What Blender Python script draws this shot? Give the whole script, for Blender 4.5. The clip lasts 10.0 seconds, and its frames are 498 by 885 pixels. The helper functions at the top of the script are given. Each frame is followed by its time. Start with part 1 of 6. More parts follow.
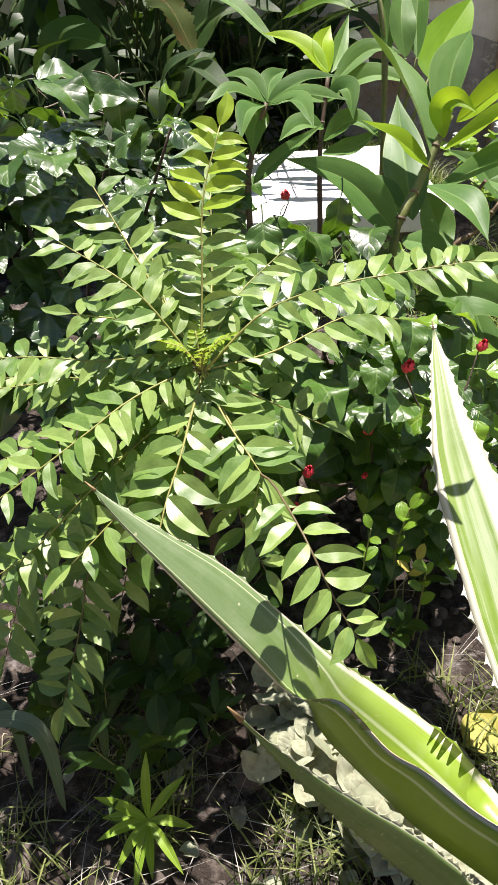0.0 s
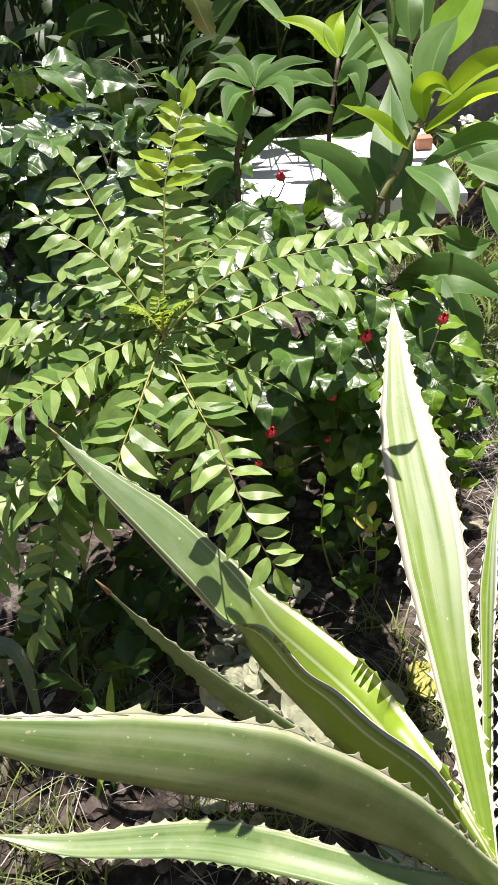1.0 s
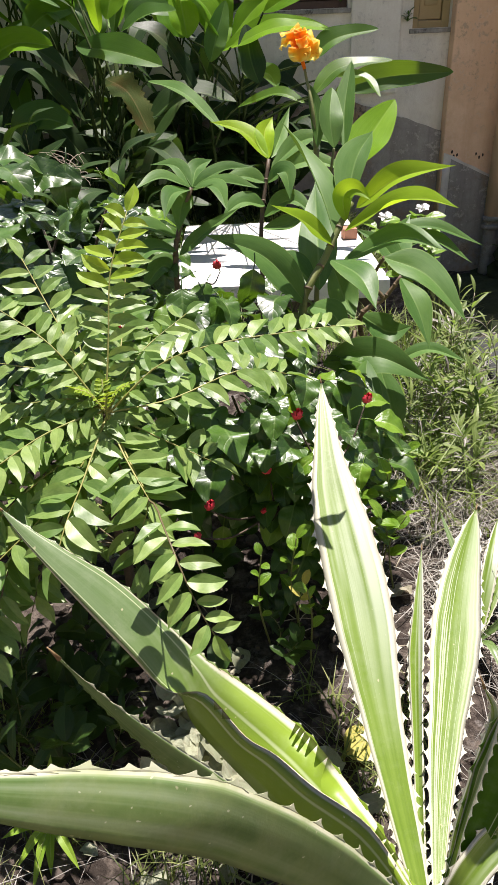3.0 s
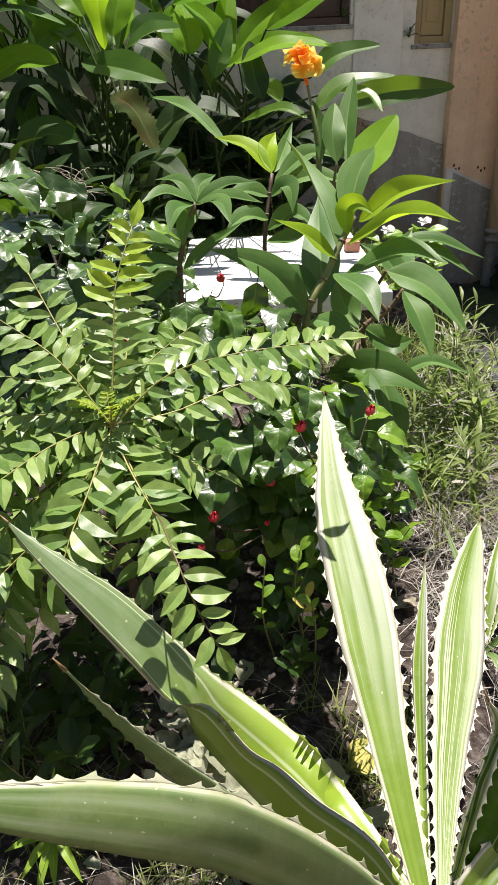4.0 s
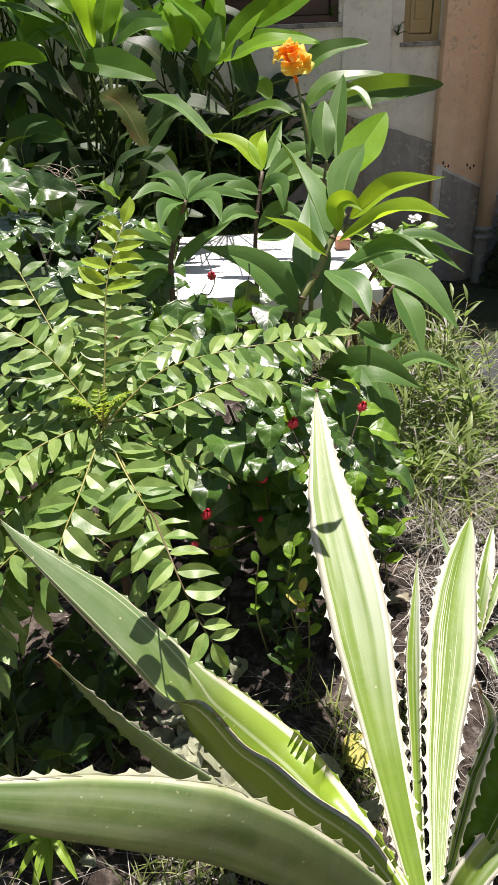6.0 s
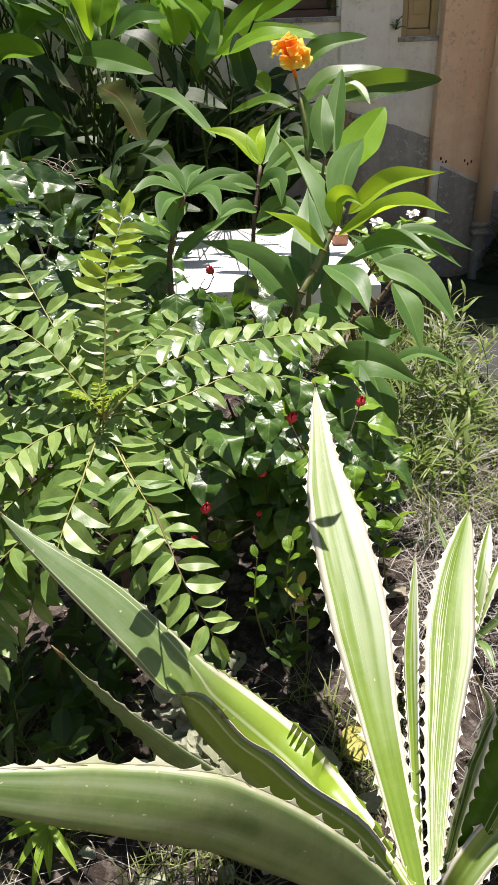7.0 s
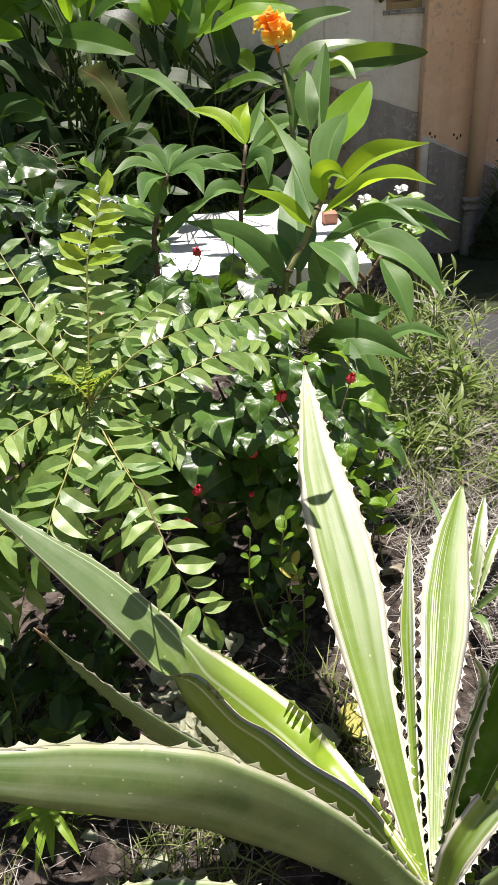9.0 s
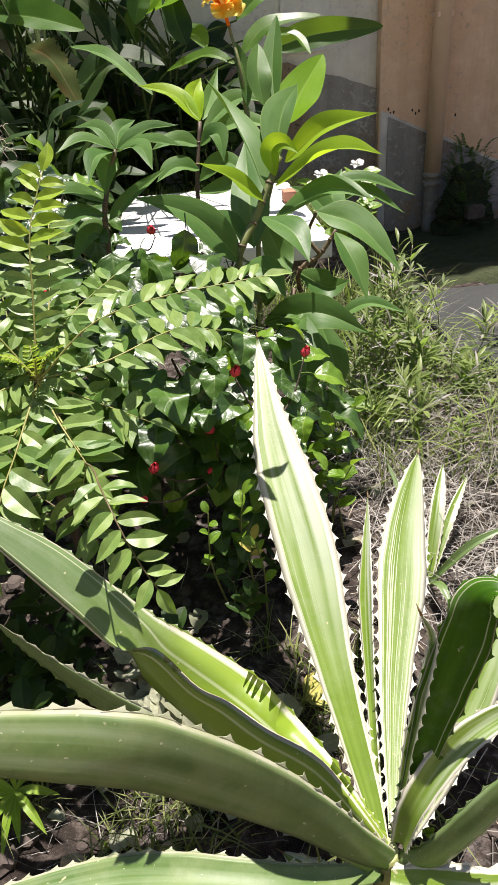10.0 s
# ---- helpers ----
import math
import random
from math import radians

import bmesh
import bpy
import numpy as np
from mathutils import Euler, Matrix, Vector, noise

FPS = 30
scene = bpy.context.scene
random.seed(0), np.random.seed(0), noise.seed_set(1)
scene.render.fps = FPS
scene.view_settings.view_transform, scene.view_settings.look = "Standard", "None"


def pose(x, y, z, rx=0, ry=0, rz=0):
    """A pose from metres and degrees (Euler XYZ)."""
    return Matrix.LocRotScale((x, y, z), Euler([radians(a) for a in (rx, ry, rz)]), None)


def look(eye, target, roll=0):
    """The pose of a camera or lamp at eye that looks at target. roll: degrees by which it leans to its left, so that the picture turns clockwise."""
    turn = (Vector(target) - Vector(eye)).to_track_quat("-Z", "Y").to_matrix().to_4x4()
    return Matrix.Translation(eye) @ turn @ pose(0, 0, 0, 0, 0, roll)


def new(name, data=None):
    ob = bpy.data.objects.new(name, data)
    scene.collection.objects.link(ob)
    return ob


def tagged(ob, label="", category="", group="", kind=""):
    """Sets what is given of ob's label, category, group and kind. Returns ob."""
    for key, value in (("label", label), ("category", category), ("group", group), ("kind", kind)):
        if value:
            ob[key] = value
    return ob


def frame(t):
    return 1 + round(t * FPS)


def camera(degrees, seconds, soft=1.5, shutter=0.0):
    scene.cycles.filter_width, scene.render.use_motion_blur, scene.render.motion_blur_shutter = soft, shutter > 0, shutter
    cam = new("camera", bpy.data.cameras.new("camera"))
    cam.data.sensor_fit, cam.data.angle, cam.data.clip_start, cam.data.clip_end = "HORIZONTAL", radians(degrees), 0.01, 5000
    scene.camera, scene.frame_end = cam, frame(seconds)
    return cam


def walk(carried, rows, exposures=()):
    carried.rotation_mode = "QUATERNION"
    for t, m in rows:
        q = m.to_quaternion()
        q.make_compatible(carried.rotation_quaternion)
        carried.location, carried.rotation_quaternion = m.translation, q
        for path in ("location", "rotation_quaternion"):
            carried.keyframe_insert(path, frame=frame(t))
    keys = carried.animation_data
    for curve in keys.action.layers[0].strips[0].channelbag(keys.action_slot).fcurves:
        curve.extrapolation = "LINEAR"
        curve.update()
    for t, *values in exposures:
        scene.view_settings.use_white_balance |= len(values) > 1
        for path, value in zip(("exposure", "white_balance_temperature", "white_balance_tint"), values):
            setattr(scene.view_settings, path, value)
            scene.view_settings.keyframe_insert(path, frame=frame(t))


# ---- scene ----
cam = camera(40.61, 10.0, soft=0.95)
ROWS = [
    (0, -0.1336, 0.1638, 1.1117, 54.65, 3.72, -0.6),
    (0.2, -0.1177, 0.1524, 1.1074, 55.34, 4.58, -0.74),
    (0.5, -0.0871, 0.1284, 1.1018, 56.29, 3.4, 1.31),
    (0.7, -0.0489, 0.0983, 1.1088, 55.6, 3.04, 3.52),
    (1, 0.0001, 0.0587, 1.1222, 53.78, 4.51, 2.94),
    (1.2, 0.0103, 0.0476, 1.127, 54.91, 4.59, 2.36),
    (1.5, 0.0252, 0.0343, 1.1419, 56.22, 2.81, -1.34),
    (1.7, 0.0197, 0.0258, 1.1451, 57.07, 2.39, -0.48),
    (2, 0.0045, 0.0199, 1.1525, 58.42, 2.84, 0.29),
    (2.5, 0.0027, 0.0084, 1.1618, 59.37, 2.57, -1.4),
    (3.8, 0.0076, 0.0038, 1.1645, 60.02, 1.98, -1.83),
    (4, 0.0039, 0.0005, 1.1681, 60.53, 2.27, -1.49),
    (4.5, 0.0005, -0.0002, 1.17, 61.02, 2.6, -1.41),
    (5, 0.0027, -0.0044, 1.1737, 61.75, 2.69, -1.96),
    (5.5, 0.0048, -0.0022, 1.1693, 61.06, 2.52, -2.15),
    (7, -0.0041, -0.0055, 1.1646, 60.01, 1.99, -2.53),
    (7.5, 0.0042, -0.007, 1.1633, 60.19, 2.67, -3.01),
    (8, 0.0059, -0.0031, 1.1576, 59.78, 2.84, -3.23),
    (8.5, 0.0093, -0.0003, 1.1534, 58.97, 3.16, -3.68),
    (9, 0.0121, -0.0029, 1.1501, 58.73, 3.5, -3.56),
    (9.5, 0.0192, -0.0105, 1.1502, 59.2, 4.05, -4.28),
    (9.8, 0.0339, -0.0125, 1.1391, 57.28, 4.07, -4.86),
    (10, 0.0457, -0.0138, 1.1314, 57.21, 3.98, -6.47),
]
walk(cam, [(t, pose(x, y, z, rx, ry, rz)) for t, x, y, z, rx, ry, rz in ROWS], [(0.0, 1.0, 6400, 19), (1.0, 0.86, 6400, 19), (4.5, 0.77, 6400, 19), (10.0, 0.75, 6400, 19)])

# ---- light ----
SUN_ELEVATION, SUN_AZIMUTH = 72.0, 20.0  # degrees; azimuth from +y towards +x
sun_dir = Vector((math.sin(radians(SUN_AZIMUTH)) * math.cos(radians(SUN_ELEVATION)),
                  math.cos(radians(SUN_AZIMUTH)) * math.cos(radians(SUN_ELEVATION)),
                  math.sin(radians(SUN_ELEVATION))))
world = bpy.data.worlds.new("sky")
scene.world = world
world.use_nodes = True
wn = world.node_tree
sky = wn.nodes.new("ShaderNodeTexSky")
sky.sky_type, sky.sun_disc = "NISHITA", False
sky.sun_elevation, sky.sun_rotation = radians(SUN_ELEVATION), radians(SUN_AZIMUTH)
wn.links.new(sky.outputs[0], wn.nodes["Background"].inputs[0])
wn.nodes["Background"].inputs[1].default_value = 0.060
sun_data = bpy.data.lights.new("sun", "SUN")
sun_data.energy, sun_data.angle, sun_data.color = 6.0, radians(0.55), (1.0, 0.94, 0.85)
sun = new("sun", sun_data)
sun.matrix_world = look(sun_dir * 20, (0, 0, 0))

# ---- materials ----


class Nodes:
    """Short hand for building a node material."""

    def __init__(self, name):
        self.mat = bpy.data.materials.new(name)
        self.mat.use_nodes = True
        self.tree = self.mat.node_tree
        self.out = self.tree.nodes["Material Output"]
        self.bsdf = self.tree.nodes["Principled BSDF"]

    def add(self, kind, **values):
        node = self.tree.nodes.new(kind)
        for key, value in values.items():
            if key == "op":
                node.operation = value
            elif key == "blend":
                node.data_type, node.blend_type = "RGBA", value
        return node

    def link(self, a, b):
        self.tree.links.new(a, b)

    def math(self, op, a, b=None):
        node = self.add("ShaderNodeMath", op=op)
        for n, v in enumerate((a, b)):
            if v is None:
                continue
            if isinstance(v, (int, float)):
                node.inputs[n].default_value = v
            else:
                self.link(v, node.inputs[n])
        return node.outputs[0]

    def noise(self, scale, detail=4.0, rough=0.55, vector=None):
        node = self.add("ShaderNodeTexNoise")
        node.inputs["Scale"].default_value = scale
        node.inputs["Detail"].default_value = detail
        node.inputs["Roughness"].default_value = rough
        if vector is not None:
            self.link(vector, node.inputs["Vector"])
        return node.outputs[0]

    def ramp(self, factor, *stops):
        node = self.add("ShaderNodeValToRGB")
        ramp = node.color_ramp
        while len(ramp.elements) < len(stops):
            ramp.elements.new(0.5)
        for element, (place, colour) in zip(ramp.elements, stops):
            element.position = place
            element.color = (*colour, 1) if not isinstance(colour, (int, float)) else (colour,) * 3 + (1,)
        self.link(factor, node.inputs[0])
        return node.outputs[0]

    def mix(self, factor, a, b, blend="MIX"):
        node = self.add("ShaderNodeMix", blend=blend)
        for slot, v in ((0, factor), (6, a), (7, b)):
            if isinstance(v, (int, float)):
                node.inputs[slot].default_value = v
            elif isinstance(v, tuple):
                node.inputs[slot].default_value = (*v, 1)
            else:
                self.link(v, node.inputs[slot])
        return node.outputs[2]

    def uv(self):
        node = self.add("ShaderNodeUVMap")
        split = self.add("ShaderNodeSeparateXYZ")
        self.link(node.outputs[0], split.inputs[0])
        return node.outputs[0], split.outputs[0], split.outputs[1]

    def place(self):
        return self.add("ShaderNodeTexCoord").outputs["Object"]

    def bump(self, height, strength=0.4, distance=0.005):
        node = self.add("ShaderNodeBump")
        node.inputs["Strength"].default_value = strength
        node.inputs["Distance"].default_value = distance
        self.link(height, node.inputs["Height"])
        self.link(node.outputs[0], self.bsdf.inputs["Normal"])
        return node.outputs[0]


def leaf_material(name, deep, bright, rib, rough=0.35, glow=0.3, glow_tint=(0.35, 0.6, 0.05), veins=14.0, vein_depth=0.25, spec=0.3, vein_tint=0.16, pucker=0.0, grainy=0.25,
                  blotch=0.0, blotch_colour=(0.25, 0.2, 0.05), rim=None, rim_at=0.455, threaded=0.35, ribbed=0.7):
    """A leaf: uneven green, paler midrib, side veins in relief, light passing through."""
    n = Nodes(name)
    uvv, u, v = n.uv()
    info = n.add("ShaderNodeObjectInfo").outputs["Random"]
    geo = n.add("ShaderNodeNewGeometry").outputs["Random Per Island"]
    rnd = n.math("FRACT", n.math("ADD", info, geo))
    side = n.math("ABSOLUTE", n.math("SUBTRACT", u, 0.5))
    grain = n.noise(9.0, 5, 0.6, uvv)
    fine = n.noise(160.0, 3, 0.6, n.place())
    tone = n.math("ADD", n.math("MULTIPLY", rnd, 0.75), n.math("MULTIPLY", n.math("SUBTRACT", grain, 0.5), 0.9))
    colour = n.ramp(tone, (0.0, deep), (0.9, bright))
    along = n.add("ShaderNodeCombineXYZ")
    n.link(n.math("MULTIPLY", u, 46.0), along.inputs[0])
    n.link(n.math("ADD", n.math("MULTIPLY", v, 1.6), n.math("MULTIPLY", rnd, 53.0)), along.inputs[1])
    threads = n.noise(1.0, 3, 0.6, along.outputs[0])
    colour = n.mix(n.ramp(threads, (0.45, 0.0), (0.8, threaded)), colour, rib)
    # side veins run forward from the midrib
    phase = n.math("MULTIPLY", n.math("SUBTRACT", v, n.math("MULTIPLY", side, 0.55)), veins * 6.283)
    wave = n.math("POWER", n.math("ABSOLUTE", n.math("SINE", n.math("MULTIPLY", phase, 0.5))), 0.35)
    colour = n.mix(n.math("MULTIPLY", n.math("SUBTRACT", 1.0, wave), vein_tint), colour, rib)
    ribm = n.ramp(side, (0.012, 1.0), (0.04, 0.0))
    colour = n.mix(n.math("MULTIPLY", ribm, ribbed), colour, rib)
    if rim is not None:
        colour = n.mix(n.ramp(side, (rim_at, 0.0), (rim_at + 0.03, 0.8)), colour, rim)
    if blotch:
        spots = n.ramp(n.noise(5.0, 6, 0.7, n.place()), (0.55 - 0.1 * blotch, 0.0), (0.7 - 0.1 * blotch, 1.0))
        colour = n.mix(n.math("MULTIPLY", spots, blotch), colour, blotch_colour)
    n.link(colour, n.bsdf.inputs["Base Color"])
    n.link(n.math("ADD", n.math("MULTIPLY", fine, 0.18), rough - 0.09), n.bsdf.inputs["Roughness"])
    n.bsdf.inputs["Specular IOR Level"].default_value = spec
    relief = n.math("ADD", n.math("ADD", n.math("MULTIPLY", wave, vein_depth), n.math("MULTIPLY", threads, 0.72 * grainy)), n.math("MULTIPLY", grain, grainy))
    if pucker:
        relief = n.math("ADD", relief, n.math("MULTIPLY", n.noise(6.0, 1.5, 0.5, uvv), pucker))
    n.bump(relief, 0.5, 0.002)
    back = n.add("ShaderNodeBsdfTranslucent")
    n.link(n.mix(0.6, colour, glow_tint), back.inputs["Color"])
    both = n.add("ShaderNodeMixShader")
    both.inputs[0].default_value = glow
    n.link(n.bsdf.outputs[0], both.inputs[1])
    n.link(back.outputs[0], both.inputs[2])
    n.link(both.outputs[0], n.out.inputs["Surface"])
    return n.mat


def plain_material(name, dark, light, rough=0.7, scale=20.0, fine=150.0, bump=0.3, distance=0.004, metal=0.0, spec=0.4):
    n = Nodes(name)
    where = n.place()
    big = n.noise(scale, 6, 0.6, where)
    small = n.noise(fine, 4, 0.6, where)
    rnd = n.add("ShaderNodeObjectInfo").outputs["Random"]
    tone = n.math("ADD", n.math("MULTIPLY", big, 0.6), n.math("ADD", n.math("MULTIPLY", small, 0.3), n.math("MULTIPLY", rnd, 0.25)))
    n.link(n.ramp(tone, (0.3, dark), (0.8, light)), n.bsdf.inputs["Base Color"])
    n.bsdf.inputs["Roughness"].default_value = rough
    n.bsdf.inputs["Metallic"].default_value = metal
    n.bsdf.inputs["Specular IOR Level"].default_value = spec
    n.bump(n.math("ADD", big, n.math("MULTIPLY", small, 0.5)), bump, distance)
    return n.mat


def agave_material(name="agave_leaf", outer=False, stripes=0.0, margin=0.39, sheen_share=1.0, through_light=0.04, deep=False):
    """Green blade with cream margins, thin pale lines and a dusty wax with sheen painted in; outer: the plainer back of
    a blade, cream along one margin.
    """
    n = Nodes(name)
    uvv, u, v = n.uv()
    rnd = n.add("ShaderNodeObjectInfo").outputs["Random"]
    where = n.place()
    side = n.math("ABSOLUTE", n.math("SUBTRACT", u, 0.5)) if not outer else n.math("SUBTRACT", u, 0.5)
    stretch = n.add("ShaderNodeCombineXYZ")
    n.link(n.math("MULTIPLY", u, (26.0 + 8.0 * stripes) if not outer else 14.0), stretch.inputs[0])
    n.link(n.math("ADD", n.math("MULTIPLY", v, 0.7), n.math("MULTIPLY", rnd, 37.0)), stretch.inputs[1])
    streak = n.noise(1.0, 3, 0.6, stretch.outputs[0])
    wide = n.add("ShaderNodeCombineXYZ")
    n.link(n.math("MULTIPLY", u, 5.0), wide.inputs[0])
    n.link(n.math("ADD", n.math("MULTIPLY", v, 1.2), n.math("MULTIPLY", rnd, 91.0)), wide.inputs[1])
    band = n.noise(1.0, 3, 0.5, wide.outputs[0])
    cloud = n.noise(14.0, 6, 0.65, where)
    fine = n.noise(220.0, 3, 0.6, where)
    # deep: darker greens that put a blade's shade into its colour
    green = n.ramp(n.math("ADD", n.math("MULTIPLY", band, 0.75), n.math("MULTIPLY", cloud, 0.35)),
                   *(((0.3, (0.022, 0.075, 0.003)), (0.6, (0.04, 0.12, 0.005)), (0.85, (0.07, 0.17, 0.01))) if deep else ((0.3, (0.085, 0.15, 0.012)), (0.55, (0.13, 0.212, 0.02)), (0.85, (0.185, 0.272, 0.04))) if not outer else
                     ((0.25, (0.055, 0.11, 0.022)), (0.55, (0.10, 0.17, 0.043)), (0.85, (0.16, 0.235, 0.08)))))
    lined = n.math("ADD", streak, n.math("MULTIPLY", n.math("SUBTRACT", rnd, 0.5), 0.05))
    if stripes > 0:  # crowded on one half and towards the foot
        lined = n.math("ADD", lined, n.math("MULTIPLY", n.math("SUBTRACT", 0.45, u), 0.22))
        lined = n.math("ADD", lined, n.math("MULTIPLY", n.math("SUBTRACT", 0.5, v), 0.16))
    lines = n.ramp(lined, (0.685 - 0.09 * stripes, 0.0), (0.70 - 0.09 * stripes, 1.0))
    green = n.mix(n.math("MULTIPLY", lines, 0.26 + 0.4 * stripes if not outer else 0.06), green, (0.58, 0.62, 0.48))
    if not outer:  # wax and painted sheen are stronger on one half of the blade
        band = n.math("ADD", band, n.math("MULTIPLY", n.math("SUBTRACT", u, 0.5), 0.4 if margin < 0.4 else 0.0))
    wax_sheen = n.math("MULTIPLY", n.ramp(v, (0.2, 0.0), (0.65, 1.0)), n.ramp(band, (0.42, 0.0), (0.72, 0.9)))
    green = n.mix(n.math("MULTIPLY", wax_sheen, sheen_share), green, (0.50, 0.55, 0.45))
    # folded blade: sunlit lime painted towards the foot, duller grey-green towards the tip
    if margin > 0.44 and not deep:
        green = n.mix(n.ramp(v, (0.35, 0.6), (0.65, 0.0)), green, (0.2, 0.3, 0.016))
        green = n.mix(n.ramp(v, (0.5, 0.0), (0.7, 0.75)), green, (0.105, 0.165, 0.075))
    if margin > 0.44:  # the folded blade: one pale line on each half
        for at in (0.12, 0.85):
            green = n.mix(n.ramp(n.math("ABSOLUTE", n.math("SUBTRACT", u, at)), (0.006, 0.7), (0.016, 0.0)), green, (0.5, 0.56, 0.34))
    edge_at = n.math("ADD", side, n.math("MULTIPLY", n.math("SUBTRACT", streak, 0.5), 0.10))
    edge = n.ramp(edge_at, (margin, 0.0), (margin + 0.03, 1.0))
    cream = n.mix(cloud, (0.50, 0.50, 0.37), (0.61, 0.61, 0.49)) if not outer else n.mix(cloud, (0.36, 0.37, 0.25), (0.50, 0.50, 0.37))
    colour = n.mix(edge, green, cream)
    colour = n.mix(n.ramp(side, (0.482, 0.0), (0.497, 0.4 if not outer else 0.2)), colour, (0.38, 0.28, 0.12))
    if outer:  # pale rubbed patches and a few scratches across the back
        rub = n.ramp(n.noise(9.0, 5, 0.7, where), (0.46, 0.0), (0.64, 0.55))
        colour = n.mix(rub, colour, (0.19, 0.25, 0.09))
        scratch = n.add("ShaderNodeCombineXYZ")
        n.link(n.math("MULTIPLY", v, 75.0), scratch.inputs[0])
        n.link(n.math("ADD", n.math("MULTIPLY", u, 9.0), n.math("MULTIPLY", v, 14.0)), scratch.inputs[1])
        colour = n.mix(n.ramp(n.noise(1.0, 1, 0.5, scratch.outputs[0]), (0.735, 0.0), (0.76, 0.6)), colour, (0.5, 0.52, 0.36))
    dust = n.ramp(n.noise(30.0, 6, 0.7, where), (0.5, 0.0), (0.8, 0.16))
    colour = n.mix(dust, colour, (0.42, 0.45, 0.33))
    scar = n.ramp(n.noise(75.0, 2, 0.5, where), (0.72, 0.0), (0.76, 0.7))
    colour = n.mix(scar, colour, (0.5, 0.47, 0.3))
    n.link(colour, n.bsdf.inputs["Base Color"])
    n.link(n.math("ADD", n.math("MULTIPLY", cloud, 0.25), 0.27), n.bsdf.inputs["Roughness"])
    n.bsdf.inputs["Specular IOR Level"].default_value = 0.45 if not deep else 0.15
    n.bump(n.math("ADD", n.math("MULTIPLY", streak, 0.2 if not outer else 0.08), n.math("MULTIPLY", fine, 0.15)), 0.35, 0.003)
    back = n.add("ShaderNodeBsdfTranslucent")
    n.link(n.mix(0.5, colour, (0.5, 0.7, 0.08)), back.inputs["Color"])
    both = n.add("ShaderNodeMixShader")
    both.inputs[0].default_value = through_light
    n.link(n.bsdf.outputs[0], both.inputs[1])
    n.link(back.outputs[0], both.inputs[2])
    n.link(both.outputs[0], n.out.inputs["Surface"])
    return n.mat


def soil_material():
    n = Nodes("soil")
    where = n.place()
    big = n.noise(3.0, 6, 0.65, where)
    mid = n.noise(24.0, 8, 0.7, where)
    fine = n.noise(190.0, 5, 0.7, where)
    tone = n.math("ADD", n.math("MULTIPLY", big, 0.35), n.math("MULTIPLY", mid, 0.65))
    colour = n.ramp(tone, (0.32, (0.013, 0.010, 0.008)), (0.5, (0.055, 0.044, 0.036)), (0.66, (0.20, 0.165, 0.135)))
    ash = n.ramp(n.noise(9.0, 8, 0.75, where), (0.55, 0.0), (0.66, 0.75))
    colour = n.mix(ash, colour, (0.30, 0.275, 0.25))
    # dry pale earth away from the bed, unseen, added to bounce sunlight
    split = n.add("ShaderNodeSeparateXYZ")
    n.link(where, split.inputs[0])
    bounce_earth = n.ramp(n.math("ADD", n.math("MULTIPLY", split.outputs[1], -0.5), n.math("MULTIPLY", n.math("SUBTRACT", big, 0.5), 0.4)), (0.1, 0.0), (0.4, 1.0))
    colour = n.mix(bounce_earth, colour, n.mix(mid, (0.22, 0.175, 0.115), (0.34, 0.28, 0.195)))
    n.link(colour, n.bsdf.inputs["Base Color"])
    n.bsdf.inputs["Roughness"].default_value = 0.95
    n.bsdf.inputs["Specular IOR Level"].default_value = 0.15
    n.bump(n.math("ADD", mid, n.math("MULTIPLY", fine, 0.5)), 0.9, 0.02)
    return n.mat


def wall_material(name, base, stain, under, flake=0.5, streaks=0.5, mould=0.75, rust=None):
    """Old lime-washed plaster: damp streaks, flaked patches, dark mould in clusters, and rust-brown damp low down."""
    n = Nodes(name)
    where = n.place()
    big = n.noise(1.6, 5, 0.6, where)
    mid = n.noise(6.0, 8, 0.72, where)
    small = n.noise(28.0, 6, 0.7, where)
    fine = n.noise(120.0, 5, 0.65, where)
    map_ = n.add("ShaderNodeMapping")
    map_.inputs["Scale"].default_value = (11.0, 11.0, 0.5)
    n.link(where, map_.inputs["Vector"])
    run = n.noise(1.0, 7, 0.7, map_.outputs[0])
    colour = n.mix(n.ramp(mid, (0.35, 0.0), (0.62, 0.85)), base, stain)
    colour = n.mix(n.ramp(big, (0.42, 0.0), (0.62, 0.6)), colour, stain)
    colour = n.mix(n.math("MULTIPLY", n.ramp(run, (0.48, 0.0), (0.66, 1.0)), streaks), colour, stain)
    patch = n.ramp(n.math("ADD", n.math("MULTIPLY", mid, 0.5), n.math("MULTIPLY", small, 0.5)), (0.54, 0.0), (0.57, 1.0))
    colour = n.mix(n.math("MULTIPLY", patch, flake), colour, under)
    if rust is not None:
        colour = n.mix(n.ramp(n.math("ADD", n.math("MULTIPLY", big, 0.6), n.math("MULTIPLY", mid, 0.4)), (0.5, 0.0), (0.6, 0.8)), colour, rust)
    spots = n.math("MULTIPLY", n.ramp(big, (0.44, 0.0), (0.6, 1.0)), n.ramp(small, (0.54, 0.0), (0.64, mould)))
    colour = n.mix(spots, colour, (0.05, 0.043, 0.034))
    drips = n.math("MULTIPLY", n.ramp(run, (0.60, 0.0), (0.68, mould)), n.ramp(mid, (0.48, 0.0), (0.58, 1.0)))
    colour = n.mix(drips, colour, (0.09, 0.08, 0.065))
    colour = n.mix(n.ramp(fine, (0.4, 0.0), (0.8, 0.25)), colour, stain)
    n.link(colour, n.bsdf.inputs["Base Color"])
    n.bsdf.inputs["Roughness"].default_value = 0.9
    n.bsdf.inputs["Specular IOR Level"].default_value = 0.2
    n.bump(n.math("ADD", mid, n.math("MULTIPLY", fine, 0.4)), 0.6, 0.015)
